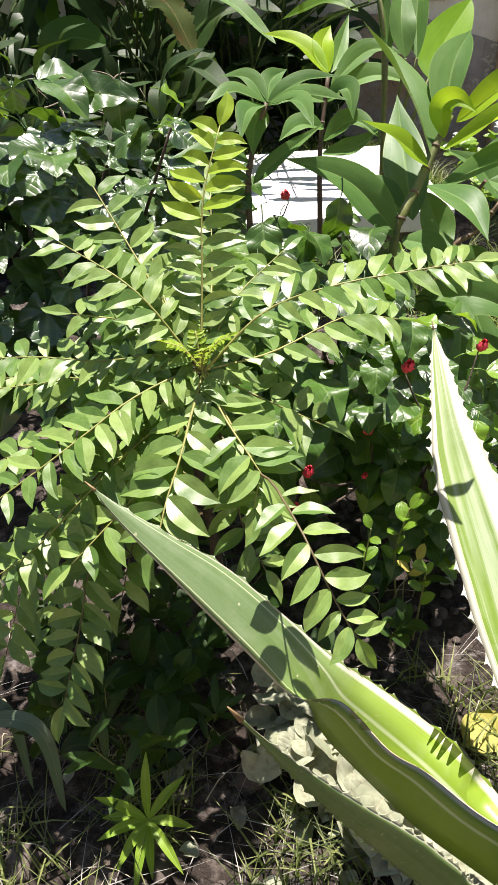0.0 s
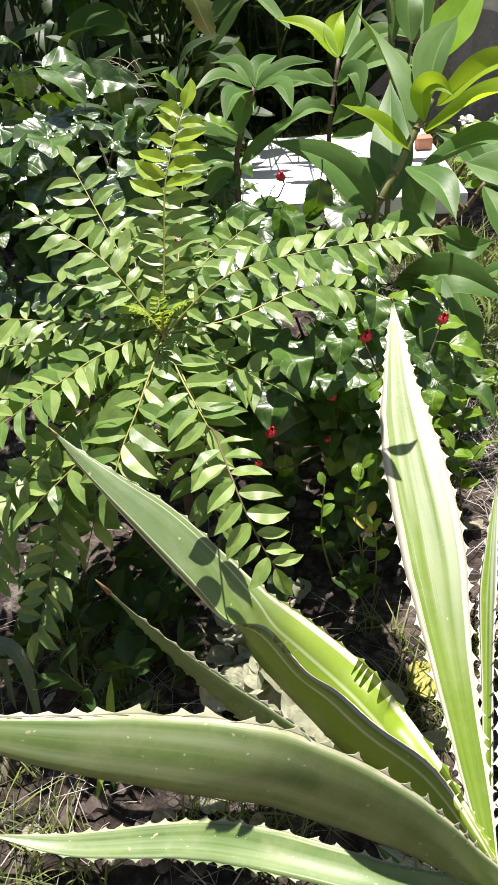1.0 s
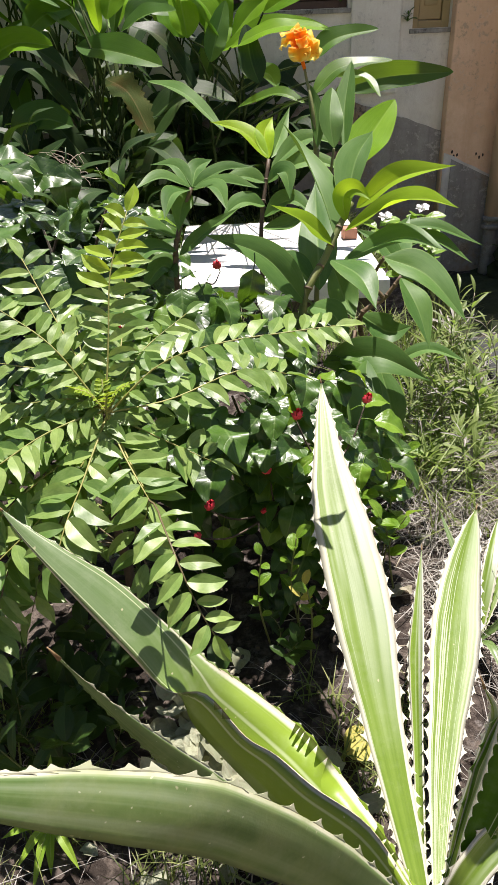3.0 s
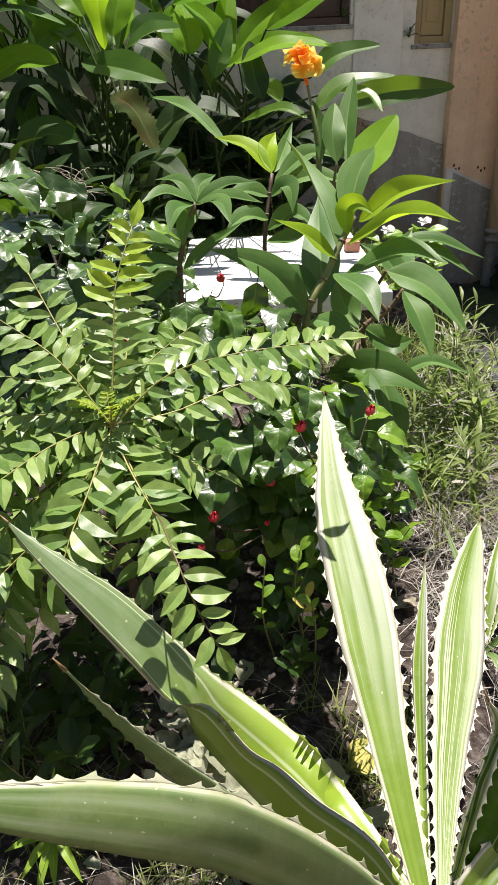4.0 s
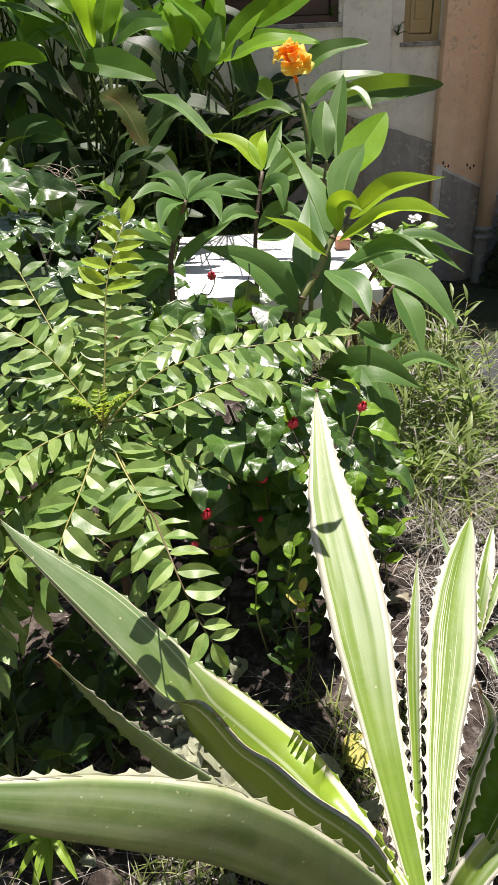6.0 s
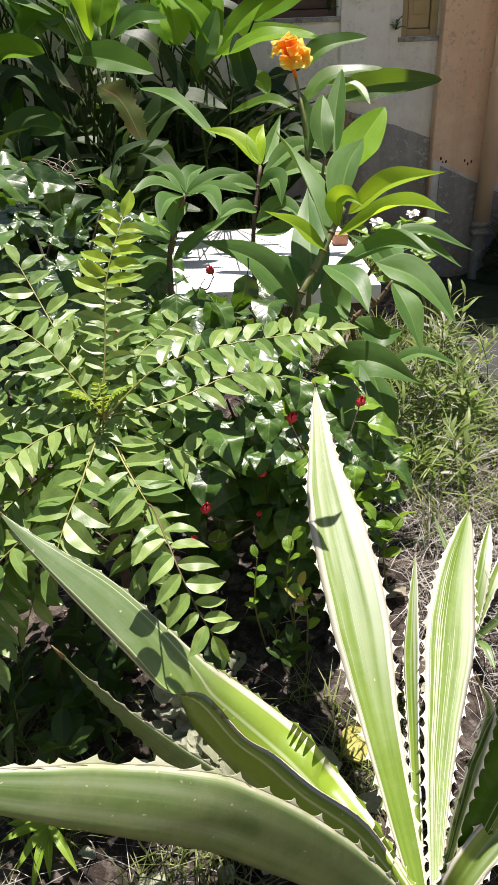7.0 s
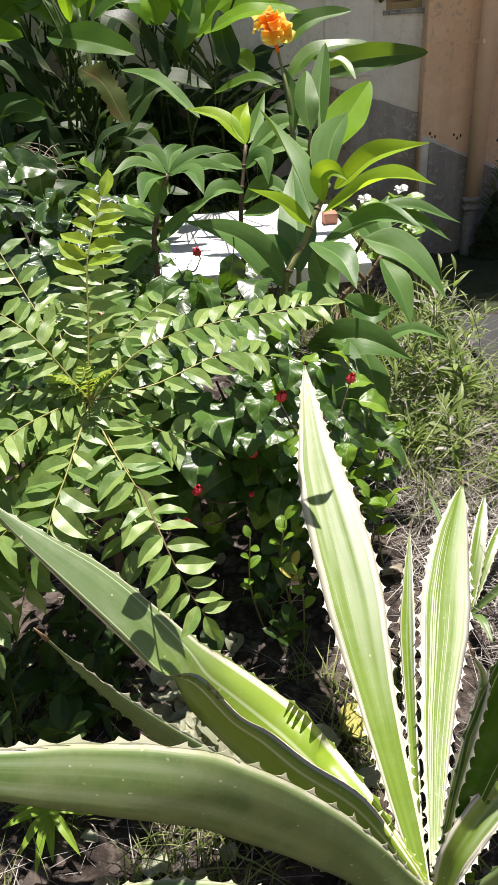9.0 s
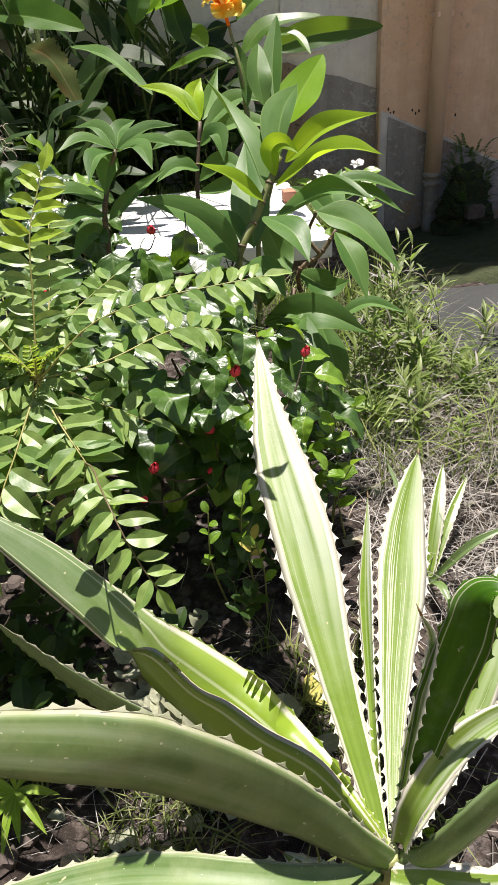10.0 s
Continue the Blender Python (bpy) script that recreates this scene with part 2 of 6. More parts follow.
    return n.mat


M_AGAVE = agave_material(margin=0.375, sheen_share=1.0)
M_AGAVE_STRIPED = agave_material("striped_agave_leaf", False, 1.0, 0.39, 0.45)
M_AGAVE_SHADED = agave_material("shaded_agave_leaf", False, -0.6, 0.465, 0.0, 0.25, True)
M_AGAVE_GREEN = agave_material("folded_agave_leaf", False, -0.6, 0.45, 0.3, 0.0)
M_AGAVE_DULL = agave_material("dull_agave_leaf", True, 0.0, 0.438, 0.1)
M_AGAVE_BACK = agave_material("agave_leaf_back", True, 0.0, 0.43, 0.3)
M_SPINE = plain_material("agave_spine", (0.10, 0.05, 0.02), (0.35, 0.25, 0.12), 0.5, 60)
M_CURRY = leaf_material("curry_leaflet", (0.082, 0.168, 0.030), (0.255, 0.355, 0.092), (0.26, 0.37, 0.11), 0.42, 0.24, (0.36, 0.62, 0.03), veins=9, vein_depth=0.06, spec=0.48, pucker=0.14, grainy=0.04,
                        threaded=0.06, ribbed=0.3, vein_tint=0.06)
M_CURRY_NEW = leaf_material("young_curry_leaflet", (0.2, 0.32, 0.02), (0.32, 0.45, 0.04), (0.42, 0.5, 0.16), 0.38, 0.4, (0.55, 0.68, 0.03), veins=9,
                            vein_depth=0.15, threaded=0.08, ribbed=0.35, vein_tint=0.06)
M_RACHIS = plain_material("curry_rachis", (0.14, 0.17, 0.03), (0.36, 0.34, 0.11), 0.5, 40)
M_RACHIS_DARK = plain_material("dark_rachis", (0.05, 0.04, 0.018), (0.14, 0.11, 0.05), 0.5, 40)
M_BARK = plain_material("bark", (0.03, 0.022, 0.014), (0.11, 0.085, 0.06), 0.85, 30, 200, 0.7, 0.008)
M_HIB = leaf_material("hibiscus_leaf", (0.013, 0.043, 0.005), (0.06, 0.14, 0.014), (0.12, 0.2, 0.05), 0.36, 0.15, (0.3, 0.6, 0.02), veins=6, vein_depth=0.5, spec=0.55, pucker=0.8, grainy=0.12, vein_tint=0.12)
M_HIB_LIGHT = leaf_material("young_hibiscus_leaf", (0.09, 0.2, 0.01), (0.18, 0.32, 0.03), (0.28, 0.42, 0.08), 0.34, 0.35, (0.4, 0.65, 0.02), veins=5, vein_depth=0.4, spec=0.5, pucker=1.6, vein_tint=0.15)
M_HIB_SHEEN = leaf_material("lobed_hibiscus_leaf", (0.020, 0.055, 0.014), (0.06, 0.12, 0.03), (0.10, 0.17, 0.06), 0.30, 0.10, (0.25, 0.5, 0.02), veins=7, vein_depth=0.9, spec=0.9, pucker=0.7, grainy=0.1, vein_tint=0.1)
M_RED = plain_material("red_petal", (0.55, 0.012, 0.03), (0.85, 0.085, 0.115), 0.5, 60, 200, 0.3, 0.002)
M_COST = leaf_material("ginger_leaf", (0.048, 0.120, 0.024), (0.108, 0.205, 0.052), (0.18, 0.28, 0.09), 0.44, 0.2, (0.36, 0.62, 0.04), veins=1.0, vein_depth=0.03, spec=0.2, vein_tint=0.0, pucker=0.35, threaded=0.22, grainy=0.16, ribbed=0.55,
                       rim=(0.24, 0.34, 0.09), rim_at=0.475)
M_COST_NEW = leaf_material("young_ginger_leaf", (0.19, 0.34, 0.010), (0.31, 0.49, 0.02), (0.42, 0.52, 0.1), 0.42, 0.48, (0.55, 0.78, 0.02), veins=1.0, vein_depth=0.03, spec=0.25, vein_tint=0.0)
M_STALK = plain_material("ginger_stalk", (0.09, 0.12, 0.03), (0.21, 0.23, 0.07), 0.5, 25)
# heliconia stalks: base darkened for the shade inside the clump
M_STALK_DARK = plain_material("shaded_heliconia_stalk", (0.015, 0.028, 0.008), (0.045, 0.068, 0.016), 0.85, 25, spec=0.1)
M_STALK_RED = plain_material("brown_stalk", (0.07, 0.05, 0.03), (0.17, 0.12, 0.07), 0.6, 25)
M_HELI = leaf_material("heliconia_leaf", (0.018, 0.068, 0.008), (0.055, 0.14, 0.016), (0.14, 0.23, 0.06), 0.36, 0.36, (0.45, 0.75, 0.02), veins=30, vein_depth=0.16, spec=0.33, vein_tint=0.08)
# two copies of the heliconia leaf: clump shade, then sunlight, put into the colour
M_HELI_SHADED = leaf_material("shaded_heliconia_leaf", (0.008, 0.027, 0.006), (0.027, 0.062, 0.012), (0.06, 0.10, 0.03), 0.50, 0.08, (0.2, 0.4, 0.02), veins=30, vein_depth=0.16, spec=0.2, vein_tint=0.08,
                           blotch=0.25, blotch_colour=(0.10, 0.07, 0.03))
M_HELI_LIT = leaf_material("sunlit_heliconia_leaf", (0.06, 0.18, 0.007), (0.17, 0.34, 0.014), (0.22, 0.36, 0.06), 0.36, 0.45, (0.5, 0.8, 0.02), veins=30, vein_depth=0.16, spec=0.1, vein_tint=0.08)
M_HELI_DRY = leaf_material("withered_leaf", (0.02, 0.042, 0.008), (0.065, 0.085, 0.022), (0.12, 0.11, 0.04), 0.7, 0.2, (0.12, 0.13, 0.03), veins=20, vein_depth=0.5, spec=0.03,
                           blotch=0.6, blotch_colour=(0.07, 0.032, 0.010))


def petal_material():
    """Canna petal: orange throat, yellow ruffled margin, small red freckles."""
    n = Nodes("canna_petal")
    uvv, u, v = n.uv()
    where = n.place()
    side = n.math("ABSOLUTE", n.math("SUBTRACT", u, 0.5))
    cloud = n.noise(30.0, 4, 0.6, where)
    out = n.math("ADD", n.math("MULTIPLY", v, 0.7), n.math("ADD", n.math("MULTIPLY", side, 0.75), n.math("MULTIPLY", n.math("SUBTRACT", cloud, 0.5), 0.5)))
    colour = n.ramp(out, (0.14, (0.80, 0.12, 0.008)), (0.46, (0.95, 0.36, 0.012)), (0.68, (0.97, 0.55, 0.03)), (0.84, (0.98, 0.80, 0.16)))
    spots = n.ramp(n.noise(85.0, 2, 0.5, where), (0.64, 0.0), (0.69, 0.6))
    colour = n.mix(spots, colour, (0.85, 0.22, 0.01))
    n.link(colour, n.bsdf.inputs["Base Color"])
    n.bsdf.inputs["Roughness"].default_value = 0.55
    n.bsdf.inputs["Specular IOR Level"].default_value = 0.2
    n.bump(n.noise(60.0, 3, 0.6, where), 0.4, 0.003)
    back = n.add("ShaderNodeBsdfTranslucent")
    n.link(colour, back.inputs["Color"])
    both = n.add("ShaderNodeMixShader")
    both.inputs[0].default_value = 0.5
    n.link(n.bsdf.outputs[0], both.inputs[1])
    n.link(back.outputs[0], both.inputs[2])
    n.link(both.outputs[0], n.out.inputs["Surface"])
    return n.mat


M_ORANGE = petal_material()
M_GRASS = leaf_material("grass_blade", (0.016, 0.036, 0.006), (0.31, 0.34, 0.12), (0.25, 0.3, 0.1), 0.45, 0.3, veins=1, vein_depth=0.05)
M_STRAW = leaf_material("dry_straw", (0.10, 0.097, 0.088), (0.50, 0.49, 0.45), (0.4, 0.35, 0.22), 0.7, 0.15, (0.6, 0.5, 0.3), veins=1, vein_depth=0.05, spec=0.2)
M_WEED = leaf_material("weed_leaf", (0.035, 0.07, 0.013), (0.31, 0.39, 0.12), (0.3, 0.36, 0.12), 0.42, 0.35, veins=8, vein_depth=0.15)
# dark leaf colour that carries the shade under the bushes
M_DARKWEED = leaf_material("shade_tinted_leaf", (0.011, 0.032, 0.006), (0.034, 0.075, 0.014), (0.06, 0.1, 0.025), 0.42, 0.2, veins=8, vein_depth=0.2)
M_LITTER = leaf_material("dry_leaf", (0.24, 0.225, 0.155), (0.42, 0.41, 0.31), (0.42, 0.36, 0.24), 0.75, 0.15, (0.6, 0.5, 0.3), veins=7, vein_depth=0.6, spec=0.2,
                         blotch=0.4, blotch_colour=(0.16, 0.12, 0.07))
M_GREYLEAF = leaf_material("grey_green_dry_leaf", (0.24, 0.27, 0.17), (0.43, 0.46, 0.33), (0.4, 0.38, 0.26), 0.7, 0.2, (0.5, 0.5, 0.2), veins=7, vein_depth=0.6, spec=0.25,
                           blotch=0.4, blotch_colour=(0.14, 0.11, 0.06))
M_YELLOW = leaf_material("fallen_yellow_leaf", (0.36, 0.34, 0.06), (0.5, 0.46, 0.10), (0.45, 0.4, 0.15), 0.6, 0.3, (0.7, 0.65, 0.05), veins=7, vein_depth=0.4,
                         blotch=0.3, blotch_colour=(0.2, 0.13, 0.04))
M_TENDRIL = plain_material("dry_tendril", (0.32, 0.27, 0.19), (0.55, 0.49, 0.36), 0.8, 40)
M_SOIL = soil_material()
M_PEBBLE = plain_material("pebble", (0.035, 0.027, 0.022), (0.16, 0.13, 0.105), 0.85, 30, 180, 0.5, 0.006)
# concrete base darkened to carry the shade that lies on much of the strip
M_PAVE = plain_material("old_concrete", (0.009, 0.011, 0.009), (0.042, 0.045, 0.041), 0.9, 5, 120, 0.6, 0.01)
M_SLAB = plain_material("white_slab", (0.62, 0.62, 0.60), (0.84, 0.84, 0.82), 0.6, 8, 90, 0.2, 0.004)
M_BRICK = plain_material("brick_red", (0.28, 0.12, 0.07), (0.44, 0.22, 0.14), 0.9, 15, 120, 0.5, 0.006)
M_PINK = wall_material("pink_plaster", (0.90, 0.67, 0.45), (0.72, 0.48, 0.28), (0.90, 0.74, 0.56), 0.25, 0.8, 0.35)
M_WHITE = wall_material("white_plaster", (0.86, 0.83, 0.72), (0.70, 0.66, 0.54), (0.5, 0.47, 0.4), 0.10, 0.5, 0.28)
M_PLINTH = wall_material("grey_plinth", (0.42, 0.40, 0.36), (0.25, 0.235, 0.21), (0.62, 0.59, 0.52), 0.6, 0.8, 0.8, (0.3, 0.19, 0.09))
M_PIPE = plain_material("painted_pipe", (0.8, 0.57, 0.38), (0.9, 0.68, 0.48), 0.6, 9, 120, 0.3, 0.004)
M_WOOD = plain_material("dark_wood", (0.045, 0.025, 0.016), (0.12, 0.07, 0.045), 0.6, 12, 120, 0.4, 0.004)
M_OCHRE = plain_material("ochre_paint", (0.34, 0.25, 0.10), (0.45, 0.34, 0.16), 0.6, 9, 120, 0.3, 0.004)
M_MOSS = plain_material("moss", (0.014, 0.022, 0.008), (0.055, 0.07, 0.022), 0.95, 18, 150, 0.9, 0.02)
M_FERN = leaf_material("fern_leaf", (0.02, 0.055, 0.01), (0.05, 0.11, 0.02), (0.08, 0.14, 0.03), 0.45, 0.3, veins=10, vein_depth=0.2)

# ---- building tools ----


def through_points(points, count):
    """Evenly counted points on a smooth curve through the given ones."""
    pts = [Vector(p) for p in points]
    if len(pts) == 2:
        return [pts[0].lerp(pts[1], i / count) for i in range(count + 1)]
    pts = [2 * pts[0] - pts[1]] + pts + [2 * pts[-1] - pts[-2]]
    spans = len(pts) - 3
    out = []
    for i in range(count + 1):
        s = min(i / count * spans, spans - 1e-6)
        k, u = int(s), s - int(s)
        a, b, c, d = pts[k:k + 4]
        out.append(0.5 * ((2 * b) + (c - a) * u + (2 * a - 5 * b + 4 * c - d) * u * u + (3 * b - a - 3 * c + d) * u ** 3))
    return out


def ovate(s, peak=0.4, point=1.0):
    """Width of a leaf at s from base (0) to tip (1), 1 at its widest."""
    a = s / peak if s < peak else (1 - s) / (1 - peak)
    a = max(0.0, min(1.0, a))
    w = math.sin(a * math.pi / 2)
    return w ** (0.75 if s < peak else point)


def sheet(points, width, up=(0, 0, 1), peak=0.4, point=1.0, fold=0.2, count=12, cols=4, wave=0.0, waves=5.0, saw=0.0, saws=14, cup=0.0, seed=0.0, base=0.0):
    """A thin leaf along points: fold lifts the halves, wave ripples the margin, saw cuts teeth into it, cup bows it."""
    bm = bmesh.new()
    layer = bm.loops.layers.uv.new("UVMap")
    line = through_points(points, count)
    up = Vector(up)
    rows = []
    for i, p in enumerate(line):
        s = i / count
        ahead = (line[min(i + 1, count)] - line[max(i - 1, 0)]).normalized()
        side = ahead.cross(up)
        side = side.normalized() if side.length > 1e-4 else Vector((1, 0, 0))
        top = side.cross(ahead)
        half = 0.5 * width * max(ovate(s, peak, point), base * (1 - s))
        if saw and 0.06 < s < 0.95:
            half *= 1 - saw * ((s * saws) % 1.0)
        row = []
        for j in range(cols + 1):
            u = 2 * j / cols - 1
            lift = fold * abs(u) * half + cup * half * u * u
            lift += wave * half * abs(u) * math.sin(waves * 6.283 * s + (1.7 if u > 0 else 0.0) + seed)
            row.append((bm.verts.new(p + side * (u * half) + top * lift), (j / cols, s)))
        rows.append(row)
    for a, b in zip(rows, rows[1:]):
        for j in range(cols):
            quad = [a[j], a[j + 1], b[j + 1], b[j]]
            face = bm.faces.new([q[0] for q in quad])
            face.smooth = True
            for loop, q in zip(face.loops, quad):
                loop[layer].uv = q[1]
    if fold > 0.12 and cols % 2 == 0:  # a crease along the midrib
        for a, b in zip(rows, rows[1:]):
            edge = bm.edges.get((a[cols // 2][0], b[cols // 2][0]))
            edge.smooth = False
    bmesh.ops.remove_doubles(bm, verts=bm.verts, dist=1e-6)
    return bm


def tube(points, radius, tip=None, sides=7, count=10, bm=None):
    """A round stem along points, tapering from radius to tip."""
    bm = bm or bmesh.new()
    tip = radius if tip is None else tip
    line = through_points(points, count)
    rings = []
    for i, p in enumerate(line):
        ahead = (line[min(i + 1, count)] - line[max(i - 1, 0)]).normalized()
        side = ahead.cross(Vector((0.31, 0.2, 0.93)))
        side = side.normalized() if side.length > 1e-3 else Vector((1, 0, 0))
        top = side.cross(ahead)
        r = radius + (tip - radius) * i / count
        rings.append([bm.verts.new(p + r * (math.cos(k * 6.2832 / sides) * side + math.sin(k * 6.2832 / sides) * top)) for k in range(sides)])
    for a, b in zip(rings, rings[1:]):
        for k in range(sides):
            f = bm.faces.new([a[k], a[(k + 1) % sides], b[(k + 1) % sides], b[k]])
            f.smooth = True
    bm.faces.new(rings[0][::-1])
    bm.faces.new(rings[-1])
    return bm


def block(x0, x1, y0, y1, z0, z1, bevel=0.006, bm=None):
    bm2 = bmesh.new()
    bmesh.ops.create_cube(bm2, size=1)
    bmesh.ops.scale(bm2, vec=(x1 - x0, y1 - y0, z1 - z0), verts=bm2.verts)
    bmesh.ops.translate(bm2, vec=((x0 + x1) / 2, (y0 + y1) / 2, (z0 + z1) / 2), verts=bm2.verts)
    if bevel:
        bmesh.ops.bevel(bm2, geom=bm2.edges[:], offset=bevel, segments=2, profile=0.6, affect="EDGES")
    if bm is None:
        return bm2
    temp = bpy.data.meshes.new("temp")
    bm2.to_mesh(temp)
    bm2.free()
    bm.from_mesh(temp)
    bpy.data.meshes.remove(temp)
    return bm


def mesh_of(name, bm, material):
    me = bpy.data.meshes.new(name)
    bm.to_mesh(me)
    bm.free()
    me.materials.append(material)
    return me


def thing(name, place, label, category, group="", kind=""):
    ob = new(name)
    ob.location = place
    ob.empty_display_size = 0.05
    return tagged(ob, label, category, group, kind)


def world_of(ob):
    m = ob.matrix_basis.copy()
    while ob.parent:
        m = ob.parent.matrix_basis @ ob.matrix_parent_inverse @ m
        ob = ob.parent
    return m


def attach(ob, parent, m=None):
    """Hang ob under parent; m is its pose in the world."""
    ob.parent = parent
    ob.matrix_parent_inverse = world_of(parent).inverted()
    ob.matrix_basis = m if m is not None else Matrix()
    return ob


def part(name, bm, material, parent, label=""):
    """One mesh, in world places, as a part of a thing or of a part."""
    return tagged(attach(new(name, mesh_of(name, bm, material)), parent), label)


def piece(name, mesh, m, parent):
    """One more of a shared mesh at the pose m."""
    return attach(new(name, mesh), parent, m)


def solo(name, bm, material, label, category, group="", kind=""):
    return tagged(new(name, mesh_of(name, bm, material)), label, category, group, kind)


def aim(place, ahead, up, size=1.0):
    """Pose of a leaf mesh (along +y, face +z) at place, pointing ahead, facing up."""
    y = Vector(ahead).normalized()
    x = y.cross(Vector(up))
    x = x.normalized() if x.length > 1e-4 else Vector((1, 0, 0))
    z = x.cross(y)
    m = Matrix((x, y, z)).transposed().to_4x4()
    return Matrix.Translation(place) @ m @ Matrix.Scale(size, 4)


def arc(base, tip, lift=0.0, middle=0.5):
    """Three points of a leaf that rises between base and tip."""
    base, tip = Vector(base), Vector(tip)
    mid = base.lerp(tip, middle) + Vector((0, 0, lift * (tip - base).length))
    return [base, mid, tip]


RND = random.Random(11)


def rand(a, b):
    return RND.uniform(a, b)

# ---- the place ----


def ease(a):
    a = max(0.0, min(1.0, a))
    return a * a * (3 - 2 * a)


def dip(x, y):
    """The damp hollow along the house."""
    return -0.42 * ease((y - 2.85) / 1.3) * ease((x - 0.85) / 0.5)


def ground_height(x, y):
    h = dip(x, y) + 0.035 * noise.noise(Vector((x * 1.7, y * 1.7, 3.1))) + 0.018 * noise.noise(Vector((x * 7, y * 7, 9.0)))
    return h


def build_ground():
    """One sheet, finely cut near the bed and reaching far out."""
    bm = bmesh.new()
    near = [-1.6 + 0.025 * i for i in range(145)]
    xs = [-300, -60, -15, -6, -3.5, -2.4] + near + [2.06 + 0.1 * i for i in range(12)] + [3.5, 6, 15, 60, 300]
    ys = [-300, -60, -15, -5, -2, -0.8] + [-0.2 + 0.025 * i for i in range(150)] + [3.6 + 0.06 * i for i in range(29)] + [6, 9, 15, 60, 300]
    grid = []
    for y in ys:
        row = []
        for x in xs:
            inside = -1.7 < x < 3.3 and -0.3 < y < 5.4
            z = ground_height(x, y) if inside else 0.0
            if inside:
                z += 0.010 * noise.noise(Vector((x * 24, y * 24, 1.0))) + 0.006 * noise.noise(Vector((x * 55, y * 55, 4.0)))
            row.append(bm.verts.new((x, y, z)))
        grid.append(row)
    for a, b in zip(grid, grid[1:]):
        for j in range(len(xs) - 1):
            bm.faces.new((a[j], a[j + 1], b[j + 1], b[j])).smooth = True
    return solo("ground", bm, M_SOIL, "dark brown garden soil with ashy crumbs and litter", "ground", kind="structure")


build_ground()

# building: a pink block that stands forward and a white wall set back
PINK_X, PINK_Y, WHITE_Y, TOP = 1.53, 5.2, 5.3, 2.75
PINK_TOP = 7.4


def pane_wall(x0, x1, y, z0, z1, holes, thick):
    """A wall with openings cut right through it."""
    bm = bmesh.new()
    xs = sorted({x0, x1, *(h[0] for h in holes), *(h[1] for h in holes)})
    zs = sorted({z0, z1, *(h[2] for h in holes), *(h[3] for h in holes)})
    for a, b in zip(xs, xs[1:]):
        for c, d in zip(zs, zs[1:]):
            mx, mz = (a + b) / 2, (c + d) / 2
            if any(h[0] < mx < h[1] and h[2] < mz < h[3] for h in holes):
                continue
            block(a, b, y, y + thick, c, d, 0, bm)
    bmesh.ops.remove_doubles(bm, verts=bm.verts, dist=1e-5)
    return bm


def sloped_band(x0, x1, y0, y1, z0, za, zb, cuts=18, rough=0.012):
    """A proud plinth whose painted top edge falls from za to zb, a little ragged."""
    bm = bmesh.new()
    front, back = [], []
    for i in range(cuts + 1):
        x = x0 + (x1 - x0) * i / cuts
        z = za + (zb - za) * i / cuts + rough * noise.noise(Vector((x * 9, 2.0, 5.0)))
        front.append((bm.verts.new((x, y0, z0)), bm.verts.new((x, y0, z))))
        back.append(bm.verts.new((x, y1, z)))
    for i in range(cuts):
        bm.faces.new((front[i][0], front[i + 1][0], front[i + 1][1], front[i][1]))
        bm.faces.new((front[i][1], front[i + 1][1], back[i + 1], back[i]))
    ends = [bm.verts.new((x0, y1, z0)), bm.verts.new((x1, y1, z0))]
    bm.faces.new((front[0][0], front[0][1], back[0], ends[0]))
    bm.faces.new((front[-1][0], ends[1], back[-1], front[-1][1]))
    return bm


WIN = (1.27, 1.528, 1.23, 2.25)   # ochre-shuttered window: x0 x1 z0 z1
WIN2 = (-0.2, 0.83, 1.365, 2.25)  # barred window further along
wall = solo("wall_north", pane_wall(-6.0, PINK_X - 0.001, WHITE_Y, -0.9, TOP - 0.1, [WIN, WIN2], 0.24), M_WHITE,
            "white limewashed garden wall, stained and mouldy", "wall", kind="structure")
pink = solo("wall_east", block(PINK_X, 6.0, PINK_Y, WHITE_Y + 0.3, -0.9, PINK_TOP, 0.012), M_PINK, "pink plastered wall with damp stains", "wall", kind="structure")
# unseen solid mass of the house behind the white wall
roof = solo("roof", block(-6.2, 6.2, WHITE_Y + 0.31, 10.0, -0.3, TOP - 0.05, 0.02), M_WHITE, "plain white rear of the house", "wall", kind="structure")
M_LIME = wall_material("bare_lime", (0.80, 0.77, 0.70), (0.55, 0.52, 0.46), (0.62, 0.58, 0.5), 0.4, 0.6, 0.3)
solo("trim", sloped_band(PINK_X + 0.012, 6.0, PINK_Y - 0.010, PINK_Y + 0.01, -0.9, 0.455, -1.55, 60, 0.03), M_LIME, "pale bared lime above the grey plinth", "trim", kind="structure")
solo("baseboard_1", sloped_band(PINK_X + 0.065, 6.0, PINK_Y - 0.02, PINK_Y + 0.01, -0.9, 0.41, -1.55), M_PLINTH,
     "grey cement plinth with a ragged painted edge", "plinth", kind="structure")
for n, (x0, x1, za, zb) in enumerate(((-6.0, 0.9, 0.95, 0.80), (0.902, PINK_X - 0.003, 0.80, 0.595)), 2):
    solo("baseboard_%d" % n, sloped_band(x0, x1, WHITE_Y - 0.034, WHITE_Y + 0.01, -0.9, za, zb, 30), M_PLINTH, "grey cement plinth streaked with lime", "plinth", kind="structure")
solo("pilaster", block(0.85, 1.185, WHITE_Y - 0.03, WHITE_Y - 0.001, 0.85, TOP - 0.1, 0.01), M_WHITE, "shallow white pilaster beside the window", "pilaster", kind="structure")


